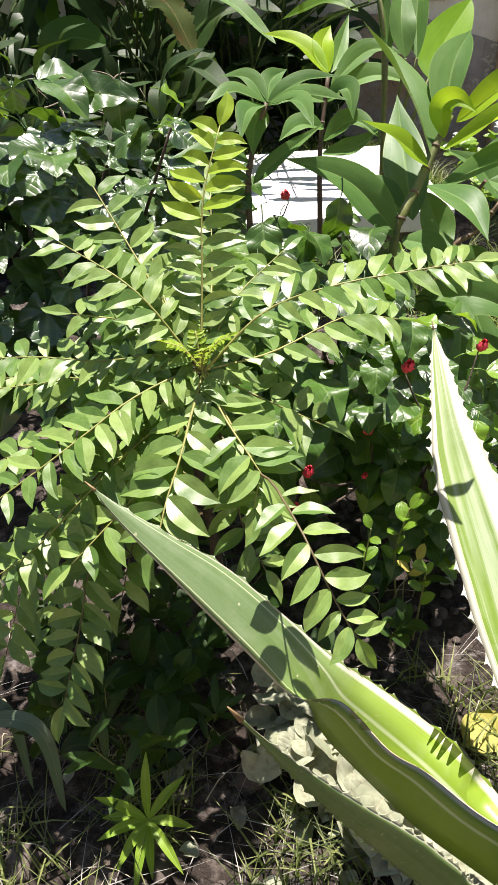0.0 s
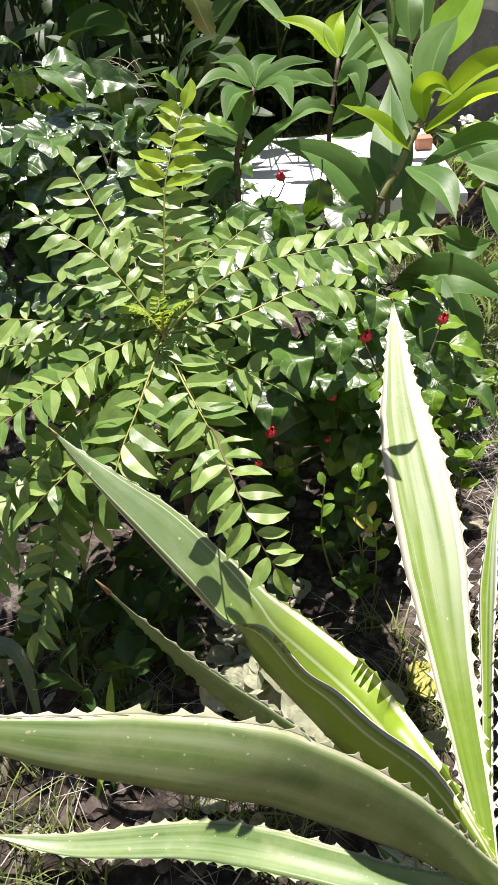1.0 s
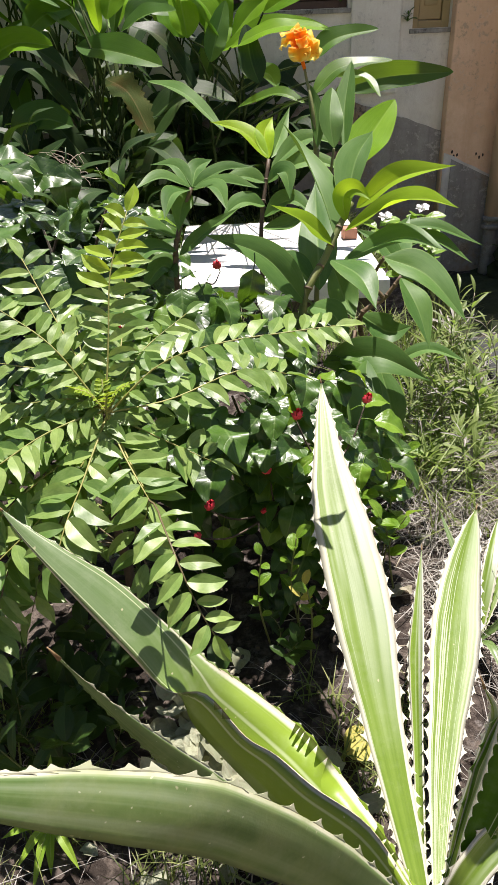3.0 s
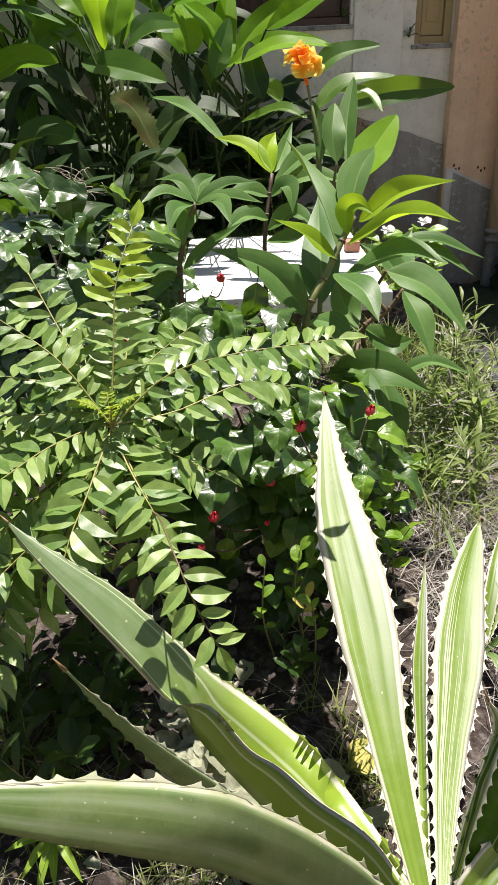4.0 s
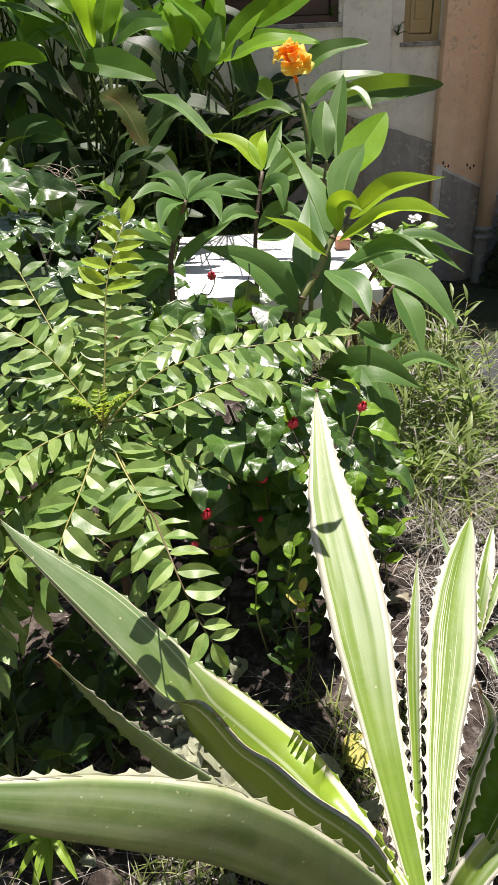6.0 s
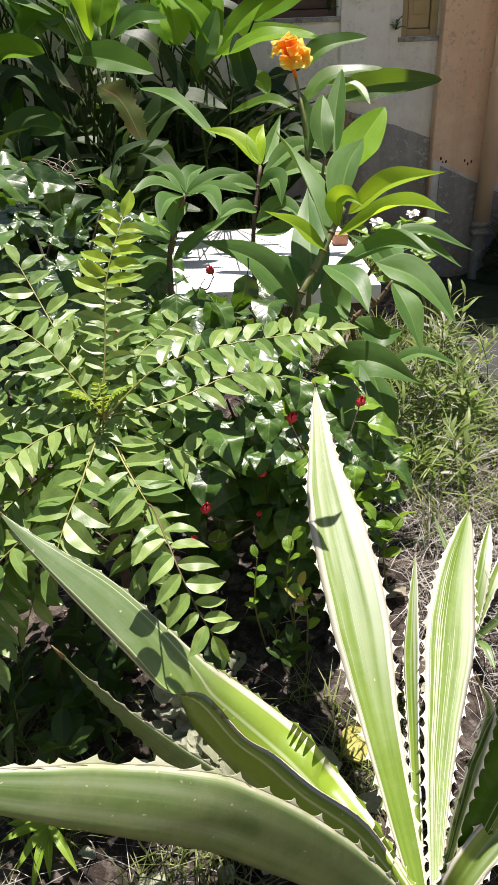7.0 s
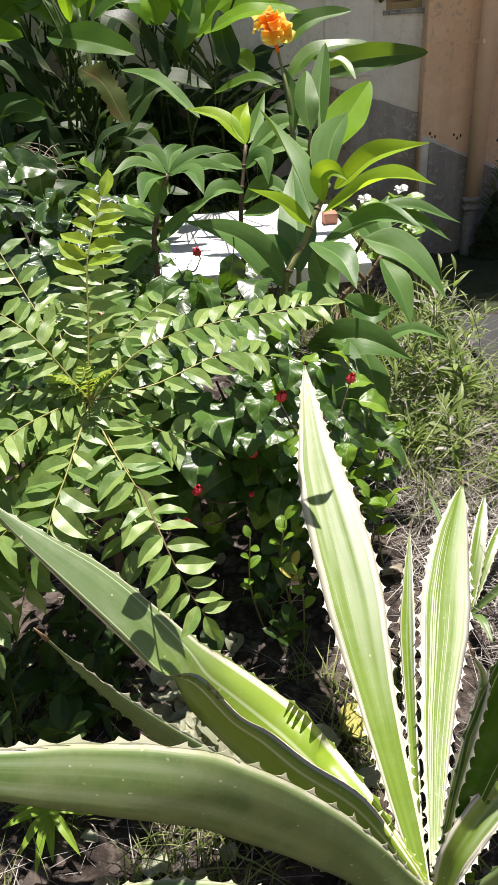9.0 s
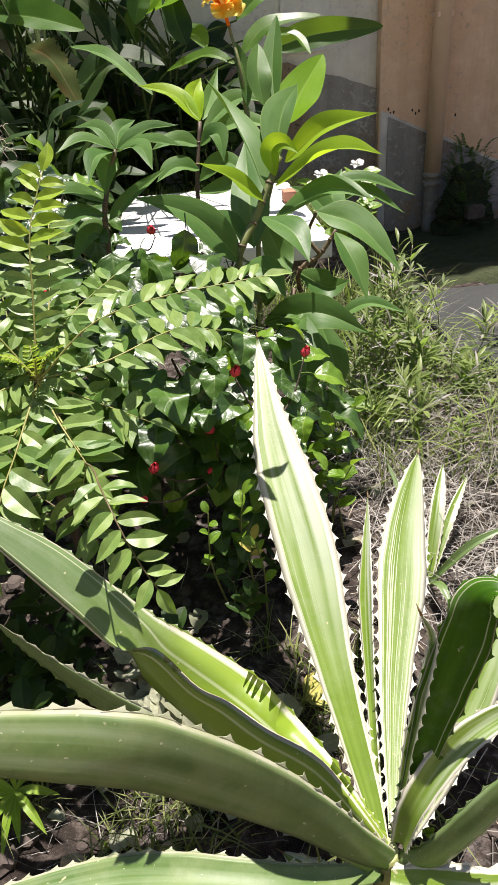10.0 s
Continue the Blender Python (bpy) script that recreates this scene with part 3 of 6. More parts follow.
M_BOUNCE_WALL = wall_material("cream_plaster", (0.78, 0.7, 0.55), (0.62, 0.54, 0.4), (0.7, 0.62, 0.48), 0.3, 0.4, 0.3)
M_SILL = wall_material("sill_plaster", (0.5, 0.48, 0.42), (0.2, 0.19, 0.16), (0.12, 0.11, 0.09), 0.8, 0.9)


def build_window(name, win, shutter):
    x0, x1, z0, z1 = win
    frame_bm = bmesh.new()
    for box in ((x0, x0 + 0.05, z0, z1), (x1 - 0.05, x1, z0, z1), (x0 + 0.05, x1 - 0.05, z0, z0 + 0.045), (x0 + 0.05, x1 - 0.05, z1 - 0.05, z1)):
        block(box[0], box[1], WHITE_Y + 0.05, WHITE_Y + 0.12, box[2], box[3], 0.004, frame_bm)
    win_ob = thing(name, ((x0 + x1) / 2, WHITE_Y + 0.1, z0), "old wooden window in the white wall", "window", kind="structure")
    part("window_frame", frame_bm, M_OCHRE if shutter else M_WOOD, win_ob, "ochre painted frame" if shutter else "dark wooden frame")
    part("window_sill", block(x0 - 0.02, min(x1 + 0.02, PINK_X - 0.002), WHITE_Y - 0.022, WHITE_Y + 0.05, z0 - 0.03, z0 - 0.003, 0.004), M_SILL, win_ob, "mouldy cement sill")
    if shutter:
        for a, b in ((x0 + 0.055, x1 - 0.055),):
            leaf = part("shutter", block(a, b, WHITE_Y + 0.07, WHITE_Y + 0.10, z0 + 0.05, z1 - 0.055, 0.004), M_OCHRE, win_ob, "closed ochre shutter")
            part("panel", block(a + 0.03, b - 0.03, WHITE_Y + 0.058, WHITE_Y + 0.068, z0 + 0.13, z1 - 0.15, 0.004), M_OCHRE, leaf)
    else:
        part("shutter", block(x0 + 0.45, x1 - 0.055, WHITE_Y + 0.09, WHITE_Y + 0.115, z0 + 0.05, z1 - 0.055, 0.004), M_WOOD, win_ob, "dark red-brown shutter")
        part("pane", block(x0 + 0.05, x1 - 0.05, WHITE_Y + 0.13, WHITE_Y + 0.135, z0 + 0.045, z1 - 0.05, 0), M_WOOD, win_ob, "dark pane")
        for i in range(7):
            x = x0 + 0.09 + i * 0.055
            part("window_bar", tube([(x, WHITE_Y + 0.03, z0), (x, WHITE_Y + 0.03, z1)], 0.006, count=1, sides=6), M_WOOD, win_ob)
    return win_ob


build_window("window_1", WIN, True)
build_window("window_2", WIN2, False)


def build_pipe():
    x, y = 1.926, PINK_Y - 0.085
    pipe = thing("drain_pipe", (x, y, 0.1), "pink painted drain pipe with a collar on the pink wall", "pipe")
    part("pipe", tube([(x, y, 0.0), (x, y, PINK_TOP - 0.1)], 0.06, count=1, sides=28), M_PIPE, pipe)
    for z in (-0.075, -0.015):
        part("collar", tube([(x, y, z), (x, y, z + 0.035)], 0.068, count=1, sides=20), M_PLINTH, pipe, "grey cement collar")
    part("shoe", tube([(x, y, 0.0), (x, y, -0.2), (x, y - 0.01, -0.45)], 0.05, 0.055, sides=16, count=6), M_PLINTH, pipe, "grey pipe shoe")
    for z in (1.0, 2.2):
        part("bracket", block(x - 0.055, x + 0.055, y - 0.048, PINK_Y, z, z + 0.03, 0.004), M_PIPE, pipe)
    return pipe


build_pipe()


def frond_mesh(length, seedling):
    """A small fern frond as a row of paired lobes on a bowed midrib."""
    bm = bmesh.new()
    layer = bm.loops.layers.uv.new("UVMap")
    rnd = random.Random(seedling)
    for i in range(13):
        s = 0.1 + 0.9 * i / 13
        p = Vector((0, length * s, length * 0.35 * math.sin(s * 2.2)))
        w = length * 0.22 * (1 - s) ** 0.7 + 0.004
        for sgn in (-1, 1):
            a, b = p, p + Vector((sgn * w, w * 0.35 + rnd.uniform(-0.004, 0.004), -w * 0.15))
            t = Vector((0, length * 0.035, 0))
            vs = [bm.verts.new(v) for v in (a - t, (a + b) / 2 - t, b, (a + b) / 2 + t, a + t)]
            f = bm.faces.new(vs)
            for loop, uv in zip(f.loops, ((0.5, 0), (0.3, 0.4), (0.5, 1), (0.7, 0.4), (0.5, 0))):
                loop[layer].uv = uv
    return bm


def build_ledge():
    """A mossy stump of masonry by the pipe with ferns growing on it."""
    bm = bmesh.new()
    rnd = random.Random(3)
    for z, r in ((-0.36, 0.19), (-0.24, 0.17), (-0.1, 0.14), (0.02, 0.10)):
        blob = bmesh.ops.create_icosphere(bm, subdivisions=3, radius=r)
        for v in blob["verts"]:
            v.co = Vector((v.co.x * 1.2, v.co.y * 0.8, v.co.z * 0.8)) * (1 + 0.35 * noise.noise(v.co * 14 + Vector((z * 30, 0, 0)))) + Vector((2.12, 4.92, z))
    stump = thing("masonry_stump", (2.08, 4.92, -0.4), "mossy broken masonry at the foot of the wall", "masonry")
    part("stone", bm, M_MOSS, stump)
    part("stone", block(2.05, 2.18, 4.68, 4.76, -0.24, -0.15, 0.015), M_PEBBLE, stump, "pale bare stone")
    fern = thing("fern", (2.06, 4.92, -0.3), "dark green fern on mossy masonry", "fern")
    meshes = [mesh_of("frond", frond_mesh(0.085 + 0.015 * k, k), M_FERN) for k in range(3)]
    for i in range(170):
        a = i * 2.4
        h = rnd.uniform(-0.32, 0.22)
        at = Vector((2.10 + (0.12 - 0.25 * max(0, h)) * math.cos(a), 4.86 + 0.12 * math.sin(a), h))
        ahead = Vector((math.cos(a), math.sin(a), rnd.uniform(-0.2, 0.9)))
        piece("frond", meshes[i % 3], aim(at, ahead, (0, 0, 1), rnd.uniform(0.7, 1.2)), fern)


build_ledge()

# unseen wall, added to throw warm sunlight back at the house
solo("wall_south", block(-7.0, 7.0, -4.3, -4.0, -0.1, 3.0, 0.01), M_BOUNCE_WALL, "unseen plain cream wall added to bounce light onto the house", "wall", kind="structure")


def build_wall_fern(at, name="fern"):
    """A tuft rooted in a crack of the white wall."""
    at = Vector(at)
    tuft = thing(name, at, "small dark fern rooted in a crack of the white wall", "fern")
    mesh = mesh_of("frond", frond_mesh(0.10, 9), M_FERN)
    for i in range(9):
        a = 3.5 + 2.4 * (i / 8)
        piece("frond", mesh, aim(at + Vector((0, 0.01, 0)), (math.cos(a) * 0.9, -0.45, 0.35 + 0.5 * math.sin(i * 1.9)), (0, -0.5, 1), 0.6 + 0.12 * (i % 4)), tuft)


build_wall_fern((1.227, 5.29, 1.274))
build_wall_fern((0.774, 5.29, 1.401))

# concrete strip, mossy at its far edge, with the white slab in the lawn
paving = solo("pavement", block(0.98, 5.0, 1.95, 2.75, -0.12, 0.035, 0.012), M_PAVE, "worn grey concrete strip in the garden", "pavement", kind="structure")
moss_bm = bmesh.new()
moss_rows = []
for i in range(56):
    row = []
    for k in range(52):
        x, y = 0.92 + 2.3 * k / 51, 2.76 + 2.42 * i / 55
        z = 0.025 + dip(x, y) + 0.05 * noise.noise(Vector((x * 3, y * 3, 7))) + 0.035 * abs(noise.noise(Vector((x * 9, y * 9, 2)))) + 0.015 * noise.noise(Vector((x * 30, y * 30, 5)))
        edge = min(x - 0.92, 3.22 - x, y - 2.76) / 0.12
        row.append(moss_bm.verts.new((x, y, z if edge > 1 else dip(x, y) - 0.04 + (z - dip(x, y) + 0.04) * max(0.0, edge))))
    moss_rows.append(row)
for a, b in zip(moss_rows, moss_rows[1:]):
    for k in range(51):
        moss_bm.faces.new((a[k], a[k + 1], b[k + 1], b[k])).smooth = True
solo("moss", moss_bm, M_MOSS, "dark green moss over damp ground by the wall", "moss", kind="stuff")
slab = thing("concrete_slab", (0.23, 3.7, 0), "bright white concrete slab on low masonry bearers in the lawn", "slab")
part("slab", block(-0.30, 0.73, 3.10, 4.40, 0.11, 0.20, 0.012), M_SLAB, slab)
for y in (3.16, 4.14):
    part("bearer", block(-0.24, 0.67, y, y + 0.18, -0.08, 0.109, 0.01), M_PEBBLE, slab, "dark masonry bearer")
brick_ob = solo("brick", block(0.62, 0.70, 3.86, 3.95, 0.201, 0.26, 0.008), M_BRICK, "single red brick on the white slab", "brick")

M_HOLE = plain_material("hole_dark", (0.03, 0.022, 0.016), (0.09, 0.065, 0.045), 1.0, 60)
for x, z in ((1.615, 0.43), (1.775, 0.438), (1.80, 0.415), (2.10, 0.38), (1.64, 0.437), (1.825, 0.43), (1.60, 0.46)):
    bm = bmesh.new()
    bmesh.ops.create_icosphere(bm, subdivisions=2, radius=0.009)
    for v in bm.verts:
        v.co = Vector((v.co.x * 0.8, v.co.y * 0.3, v.co.z * 1.2)) * (1 + 0.5 * noise.noise(v.co * 70 + Vector((x * 9, z, 0)))) + Vector((x, PINK_Y, z))
    solo("wall_patch", bm, M_HOLE, "small dark hole in the pink plaster", "hole", "holes in the plaster", "structure")

# ---- agave ----


def follow(profile, s):
    """Value at s of a smooth run through (place, value) pairs."""
    for (a, va), (b, vb) in zip(profile, profile[1:]):
        if s <= b:
            return va + (vb - va) * (s - a) / (b - a)
    return profile[-1][1]


def succulent(points, width, up, fold, thick, count=44, peak=0.45, neck=0.42, tooth=0.008, seed=0, curl=0.0, gap=0.03, up_end=None, fold_end=None, taper=0.75, swell=1.0, sides=(0, 1), profile=None):
    """A thick agave blade: hollow above, rounded below, with hooked teeth on the margins."""
    line = through_points(points, count)
    up = Vector(up)
    up_end = Vector(up_end) if up_end else up
    fold_end = fold * 0.6 if fold_end is None else fold_end
    rows = []
    for i, p in enumerate(line):
        s = i / count
        ahead = (line[min(i + 1, count)] - line[max(i - 1, 0)]).normalized()
        side = ahead.cross(up.lerp(up_end, s)).normalized()
        top = side.cross(ahead)
        w = neck + (1 - neck) * math.sin(min(1, s / peak) * math.pi / 2) ** swell if s < peak else math.cos((s - peak) / (1 - peak) * math.pi / 2) ** taper
        if profile:
            w = follow(profile, s)
        half = max(0.5 * width * w, 0.0012)
        half *= 1 + 0.012 * math.sin(s * 60 + seed)
        hollow = fold + (fold_end - fold) * s
        t = thick * (1 - 0.75 * s) * min(1.0, half / (0.25 * width))
        row = []
        for u in ACROSS:
            lift = hollow * half * (abs(u) ** 1.5) + curl * half * max(0, u) ** 2
            row.append(p + side * (u * half) + top * lift)
        rows.append((row, t, side, ahead, top))
    return blade_skin(rows, tooth, gap, seed, sides)


def folded_blade(near, keel, far, thick, count=60, tooth=0.004, gap=0.03, seed=0):
    """A blade folded along its keel, given by its two margins and the keel between them."""
    lines = [through_points(p, count) for p in (near, keel, far)]
    rows = []
    for i in range(count + 1):
        s = i / count
        a, b, c = (line[i] for line in lines)
        ahead = (lines[1][min(i + 1, count)] - lines[1][max(i - 1, 0)]).normalized()
        side = (c - a).normalized()
        top = side.cross(ahead).normalized()
        row = []
        for u in ACROSS:
            end = a if u < 0 else c
            out = b.lerp(end, abs(u))
            bow = (b - (a + c) / 2) * ((0.05 if u < 0 else 0.2) * math.sin(abs(u) * math.pi))
            row.append(out + bow)
        rows.append((row, thick * (1 - 0.7 * s), side, ahead, top))
    return blade_skin(rows, tooth, gap, seed, sides=(1,))


ACROSS = (-1.0, -0.72, -0.36, 0.0, 0.36, 0.72, 1.0)


def blade_skin(table, tooth, gap, seed, sides=(0, 1)):
    """Skins rows of a blade above and below and sets teeth along both margins."""
    rnd = random.Random(seed)
    bm = bmesh.new()
    layer = bm.loops.layers.uv.new("UVMap")
    us = ACROSS
    count = len(table) - 1
    length = sum((a[0][3] - b[0][3]).length for a, b in zip(table, table[1:]))
    tops, lows, edges = [], [], []
    for i, (row, t, side, ahead, top) in enumerate(table):
        s = i / count
        tr, lr = [], []
        for u, c in zip(us, row):
            tr.append((bm.verts.new(c), (0.5 + 0.5 * u, s)))
            if abs(u) < 0.99:
                lr.append((bm.verts.new(c - top * t * (1 - u * u) ** 0.5), (0.5 + 0.5 * u, s)))
            else:
                lr.append(tr[-1])
        tops.append(tr)
        lows.append(lr)
        wide = (row[-1] - row[0]).normalized()
        edges.append((row[0], row[-1], ((row[0] - row[1]).normalized() - 0.25 * top).normalized(), ((row[-1] - row[-2]).normalized() - 0.25 * top).normalized(), ahead, top))

    def skin(rows, flip):
        for a, b in zip(rows, rows[1:]):
            for j in range(len(us) - 1):
                quad = [a[j], a[j + 1], b[j + 1], b[j]]
                if flip:
                    quad.reverse()
                f = bm.faces.new([q[0] for q in quad])
                f.smooth = True
                for loop, q in zip(f.loops, quad):
                    loop[layer].uv = q[1]

    skin(tops, False)
    skin(lows, True)
    bm.faces.new([q[0] for q in tops[-1]])
    # teeth: small hooks on low humps
    for k in sides:
        sgn = 2 * k - 1
        s = 0.03 + rnd.uniform(0, 0.02)
        while s < 0.93:
            i = min(int(s * count), count - 1)
            f_ = s * count - i
            e, e2 = edges[i], edges[i + 1]
            c = e[k].lerp(e2[k], f_)
            out, ahead, top = e[2 + k], (e2[k] - e[k]).normalized(), e[5]
            out = (out - ahead * out.dot(ahead)).normalized()
            size = tooth * rnd.uniform(0.75, 1.2) * (1 if s < 0.8 else 0.55)
            foot = gap * (0.55 + min(0.45, s * 1.4)) * 0.5 * rnd.uniform(0.85, 1.1)
            lean = rnd.uniform(-0.75, -0.1) * size if rnd.random() < 0.7 else rnd.uniform(0.2, 0.7) * size
            n = 0.0003
            prof = [(-1.0, -0.0003), (-0.55, 0.12 * size), (-0.22, 0.42 * size), (None, size), (0.22, 0.42 * size), (0.55, 0.12 * size), (1.0, -0.0003)]
            upper, lower = [], []
            for place, high in prof:
                q = c + ahead * (lean if place is None else place * foot + lean * 0.3 * max(0, high / size)) + out * high
                if high < 0:  # the foot is sunk into the margin
                    q -= out * 0.0008 + top * 0.0005
                upper.append(bm.verts.new(q + top * (n if place is not None and high > 0 else 0)))
                lower.append(bm.verts.new(q - top * n) if place is not None else upper[-1])
            faces = []
            for j in range(3):
                m = 6 - j
                loop_u = [upper[j], upper[j + 1], upper[m - 1], upper[m]] if j < 2 else [upper[2], upper[3], upper[4]]
                loop_l = [lower[j], lower[j + 1], lower[m - 1], lower[m]] if j < 2 else [lower[2], lower[3], lower[4]]
                faces += [bm.faces.new(loop_u), bm.faces.new(loop_l[::-1])]
            for j in range(6):
                quad = []
                for v in (upper[j], upper[j + 1], lower[j + 1], lower[j]):
                    if v not in quad:
                        quad.append(v)
                faces.append(bm.faces.new(quad))
            for f in faces:
                for loop in f.loops:
                    loop[layer].uv = (0.5 + sgn * (0.455 if loop.vert is not upper[3] else 0.488), s)
            s += gap * rnd.uniform(0.65, 1.35) / length * (0.55 + min(0.45, s * 1.4))
    return bm


M_CORE = plain_material("agave_heart", (0.2, 0.24, 0.07), (0.38, 0.4, 0.16), 0.5, 25)


def end_spine(points, blade):
    end, before = Vector(points[-1]), Vector(points[-2])
    ahead = (end - before).normalized()
    part("spine", tube([end - ahead * 0.004, end + ahead * 0.014], 0.0022, 0.0004, sides=6, count=2), M_SPINE, blade, "brown end spine")


def build_agave():
    hub = Vector((0.214, 0.436, 0.174))
    plant = thing("agave", (hub.x, hub.y, 0), "variegated agave with toothed green blades and cream margins", "agave")
    part("trunk", tube([(hub.x + 0.02, hub.y + 0.01, -0.03), (hub.x + 0.01, hub.y, 0.1), hub - Vector((0, 0, 0.008))], 0.030, 0.018, sides=14, count=8), M_CORE, plant,
         "pale green heart where the blades join")
    core = hub + Vector((0, 0, 0.005))
    # points along the blade, width, facing, fold, thickness, seed
    blades = [
        ("upright blade", [(0.217, 0.452, 0.158), (0.196, 0.653, 0.264), (0.183, 0.846, 0.368), (0.163, 1.042, 0.471), (0.165, 1.235, 0.576)], 0.101, (0, -0.6, 0.8), 0.16, 0.016,
         {"profile": ((0, 0.15), (0.06, 0.31), (0.2, 0.49), (0.3, 0.66), (0.4, 0.89), (0.47, 0.99), (0.57, 1.0), (0.65, 0.95), (0.72, 0.82), (0.78, 0.62), (0.85, 0.43), (0.92, 0.28), (1, 0.0))}),
        ("striped upright blade", [(0.232, 0.458, 0.163), (0.279, 0.621, 0.210), (0.336, 0.783, 0.254), (0.395, 0.943, 0.297), (0.468, 1.100, 0.341)], 0.0904, (0.1, -0.6, 0.8), 0.18, 0.014,
         {"profile": ((0, 0.14), (0.1, 0.26), (0.2, 0.42), (0.3, 0.58), (0.38, 0.68), (0.45, 0.82), (0.53, 0.96), (0.6, 1.0), (0.7, 0.89), (0.8, 0.73), (0.9, 0.46), (0.95, 0.27), (1, 0.0))}),
        ("thin blade", [core + Vector((0.003, 0.03, -0.02)), (0.262, 0.687, 0.192), (0.300, 0.860, 0.226), (0.357, 1.072, 0.266)], 0.036, (-0.7, -0.5, 0.5), 0.35, 0.010,
         {"profile": ((0, 0.3), (0.3, 0.55), (0.65, 1.0), (0.85, 0.55), (1, 0.0))}),
        ("broad arching blade seen from its smooth back", [(0.228, 0.422, 0.152), (0.172, 0.408, 0.241), (0.102, 0.368, 0.406), (0.045, 0.342, 0.518), (-0.021, 0.314, 0.626), (-0.063, 0.297, 0.677), (-0.114, 0.282, 0.718), (-0.157, 0.271, 0.746),
          (-0.205, 0.265, 0.769), (-0.261, 0.261, 0.788)],
         0.061, (0.0, -0.72, 0.7), -0.2, 0.006, {"fold_end": -0.15, "neck": 0.4, "peak": 0.36, "taper": 1.0, "swell": 0.8, "sides": (1,)}),
        ("green low blade", [core + Vector((-0.01, -0.02, -0.03)), (0.089, 0.447, 0.094), (-0.088, 0.488, 0.083), (-0.200, 0.506, 0.064), (-0.375, 0.502, 0.051), (-0.502, 0.505, 0.073)], 0.056, (0.0, -0.1, 0.95), 0.3, 0.012, {"taper": 0.9}),
        ("narrow low blade", [core + Vector((-0.015, -0.012, -0.03)), (0.04, 0.436, 0.347), (0.002, 0.426, 0.428), (-0.047, 0.42, 0.517), (-0.09, 0.416, 0.588), (-0.131, 0.415, 0.656), (-0.163, 0.412, 0.723)], 0.036, (0.3, -0.95, 0.15), -0.25, 0.006, {"profile": ((0, 0.8), (0.25, 1.0), (0.45, 0.95), (0.62, 0.62), (0.8, 0.3), (1, 0.0))}),
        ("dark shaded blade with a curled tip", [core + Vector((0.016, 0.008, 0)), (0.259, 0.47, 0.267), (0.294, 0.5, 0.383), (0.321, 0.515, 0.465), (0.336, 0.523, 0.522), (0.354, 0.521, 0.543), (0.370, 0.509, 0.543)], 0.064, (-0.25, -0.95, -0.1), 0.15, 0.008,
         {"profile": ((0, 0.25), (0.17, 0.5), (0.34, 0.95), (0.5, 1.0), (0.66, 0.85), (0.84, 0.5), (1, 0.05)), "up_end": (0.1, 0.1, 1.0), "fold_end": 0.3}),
        ("thin blade", [core + Vector((0.016, 0.004, 0)), (0.252, 0.481, 0.302), (0.275, 0.507, 0.400), (0.288, 0.524, 0.466), (0.275, 0.541, 0.500)], 0.017, (-0.7, -0.4, 0.5), 0.3, 0.004, {"taper": 0.8}),
        ("channelled blade", [core + Vector((0.022, -0.002, 0)), (0.256, 0.446, 0.249), (0.310, 0.471, 0.312), (0.373, 0.483, 0.356), (0.448, 0.483, 0.391)], 0.040, (-0.45, -0.35, 0.8), 0.8, 0.007, {"neck": 0.6}),
        ("low blade seen from its dull back", [(0.228, 0.422, 0.152), (0.267, 0.406, 0.188), (0.312, 0.405, 0.256), (0.361, 0.413, 0.320), (0.444, 0.423, 0.390)], 0.044, (0.1, -0.7, 0.6), -0.35, 0.006, {"neck": 0.6}),
        ("striped pale blade", [core + Vector((0.022, 0.012, -0.01)), (0.357, 0.578, 0.196), (0.454, 0.683, 0.258), (0.546, 0.818, 0.329)], 0.085, (0.0, -0.55, 0.8), 0.2, 0.014, {}),
        ("low blade", [core + Vector((0.0, -0.03, -0.03)), (0.311, 0.366, 0.158), (0.427, 0.361, 0.163)], 0.07, (0, -0.3, 0.95), 0.35, 0.014, {}),
        ("short blade", [core + Vector((-0.02, -0.015, -0.04)), (0.155, 0.451, 0.051), (0.082, 0.527, 0.014)], 0.05, (0, -0.3, 0.95), 0.4, 0.012, {}),
    ]
    for seed, (label, points, width, up, fold, thick, more) in enumerate(blades, 1):
        skin = M_AGAVE_DULL if "dull" in label or label.startswith("narrow") else M_AGAVE_BACK if "back" in label else (M_AGAVE_STRIPED if "striped" in label else (M_AGAVE_SHADED if "dark" in label else (M_AGAVE_BACK if "green low" in label else M_AGAVE)))
        blade = part("leaf", succulent(points, width, up, fold, thick, seed=seed, tooth=0.0062 if "arching" in label else (0.0078 if "upright" in label else (0.0062 if width > 0.055 else 0.0042)), gap=0.040 if "arching" in label else (0.030 if width > 0.055 else 0.024), **more), skin, plant, label)
        end_spine(points, blade)
    near = [(0.217, 0.436, 0.173), (0.191, 0.452, 0.23), (0.142, 0.497, 0.296), (0.077, 0.538, 0.319), (0.029, 0.579, 0.332), (-0.012, 0.601, 0.345), (-0.065, 0.64, 0.388), (-0.121, 0.652, 0.384), (-0.172, 0.677, 0.435), (-0.232, 0.711, 0.495),
            (-0.281, 0.745, 0.539), (-0.323, 0.780, 0.570), (-0.355, 0.812, 0.598)]
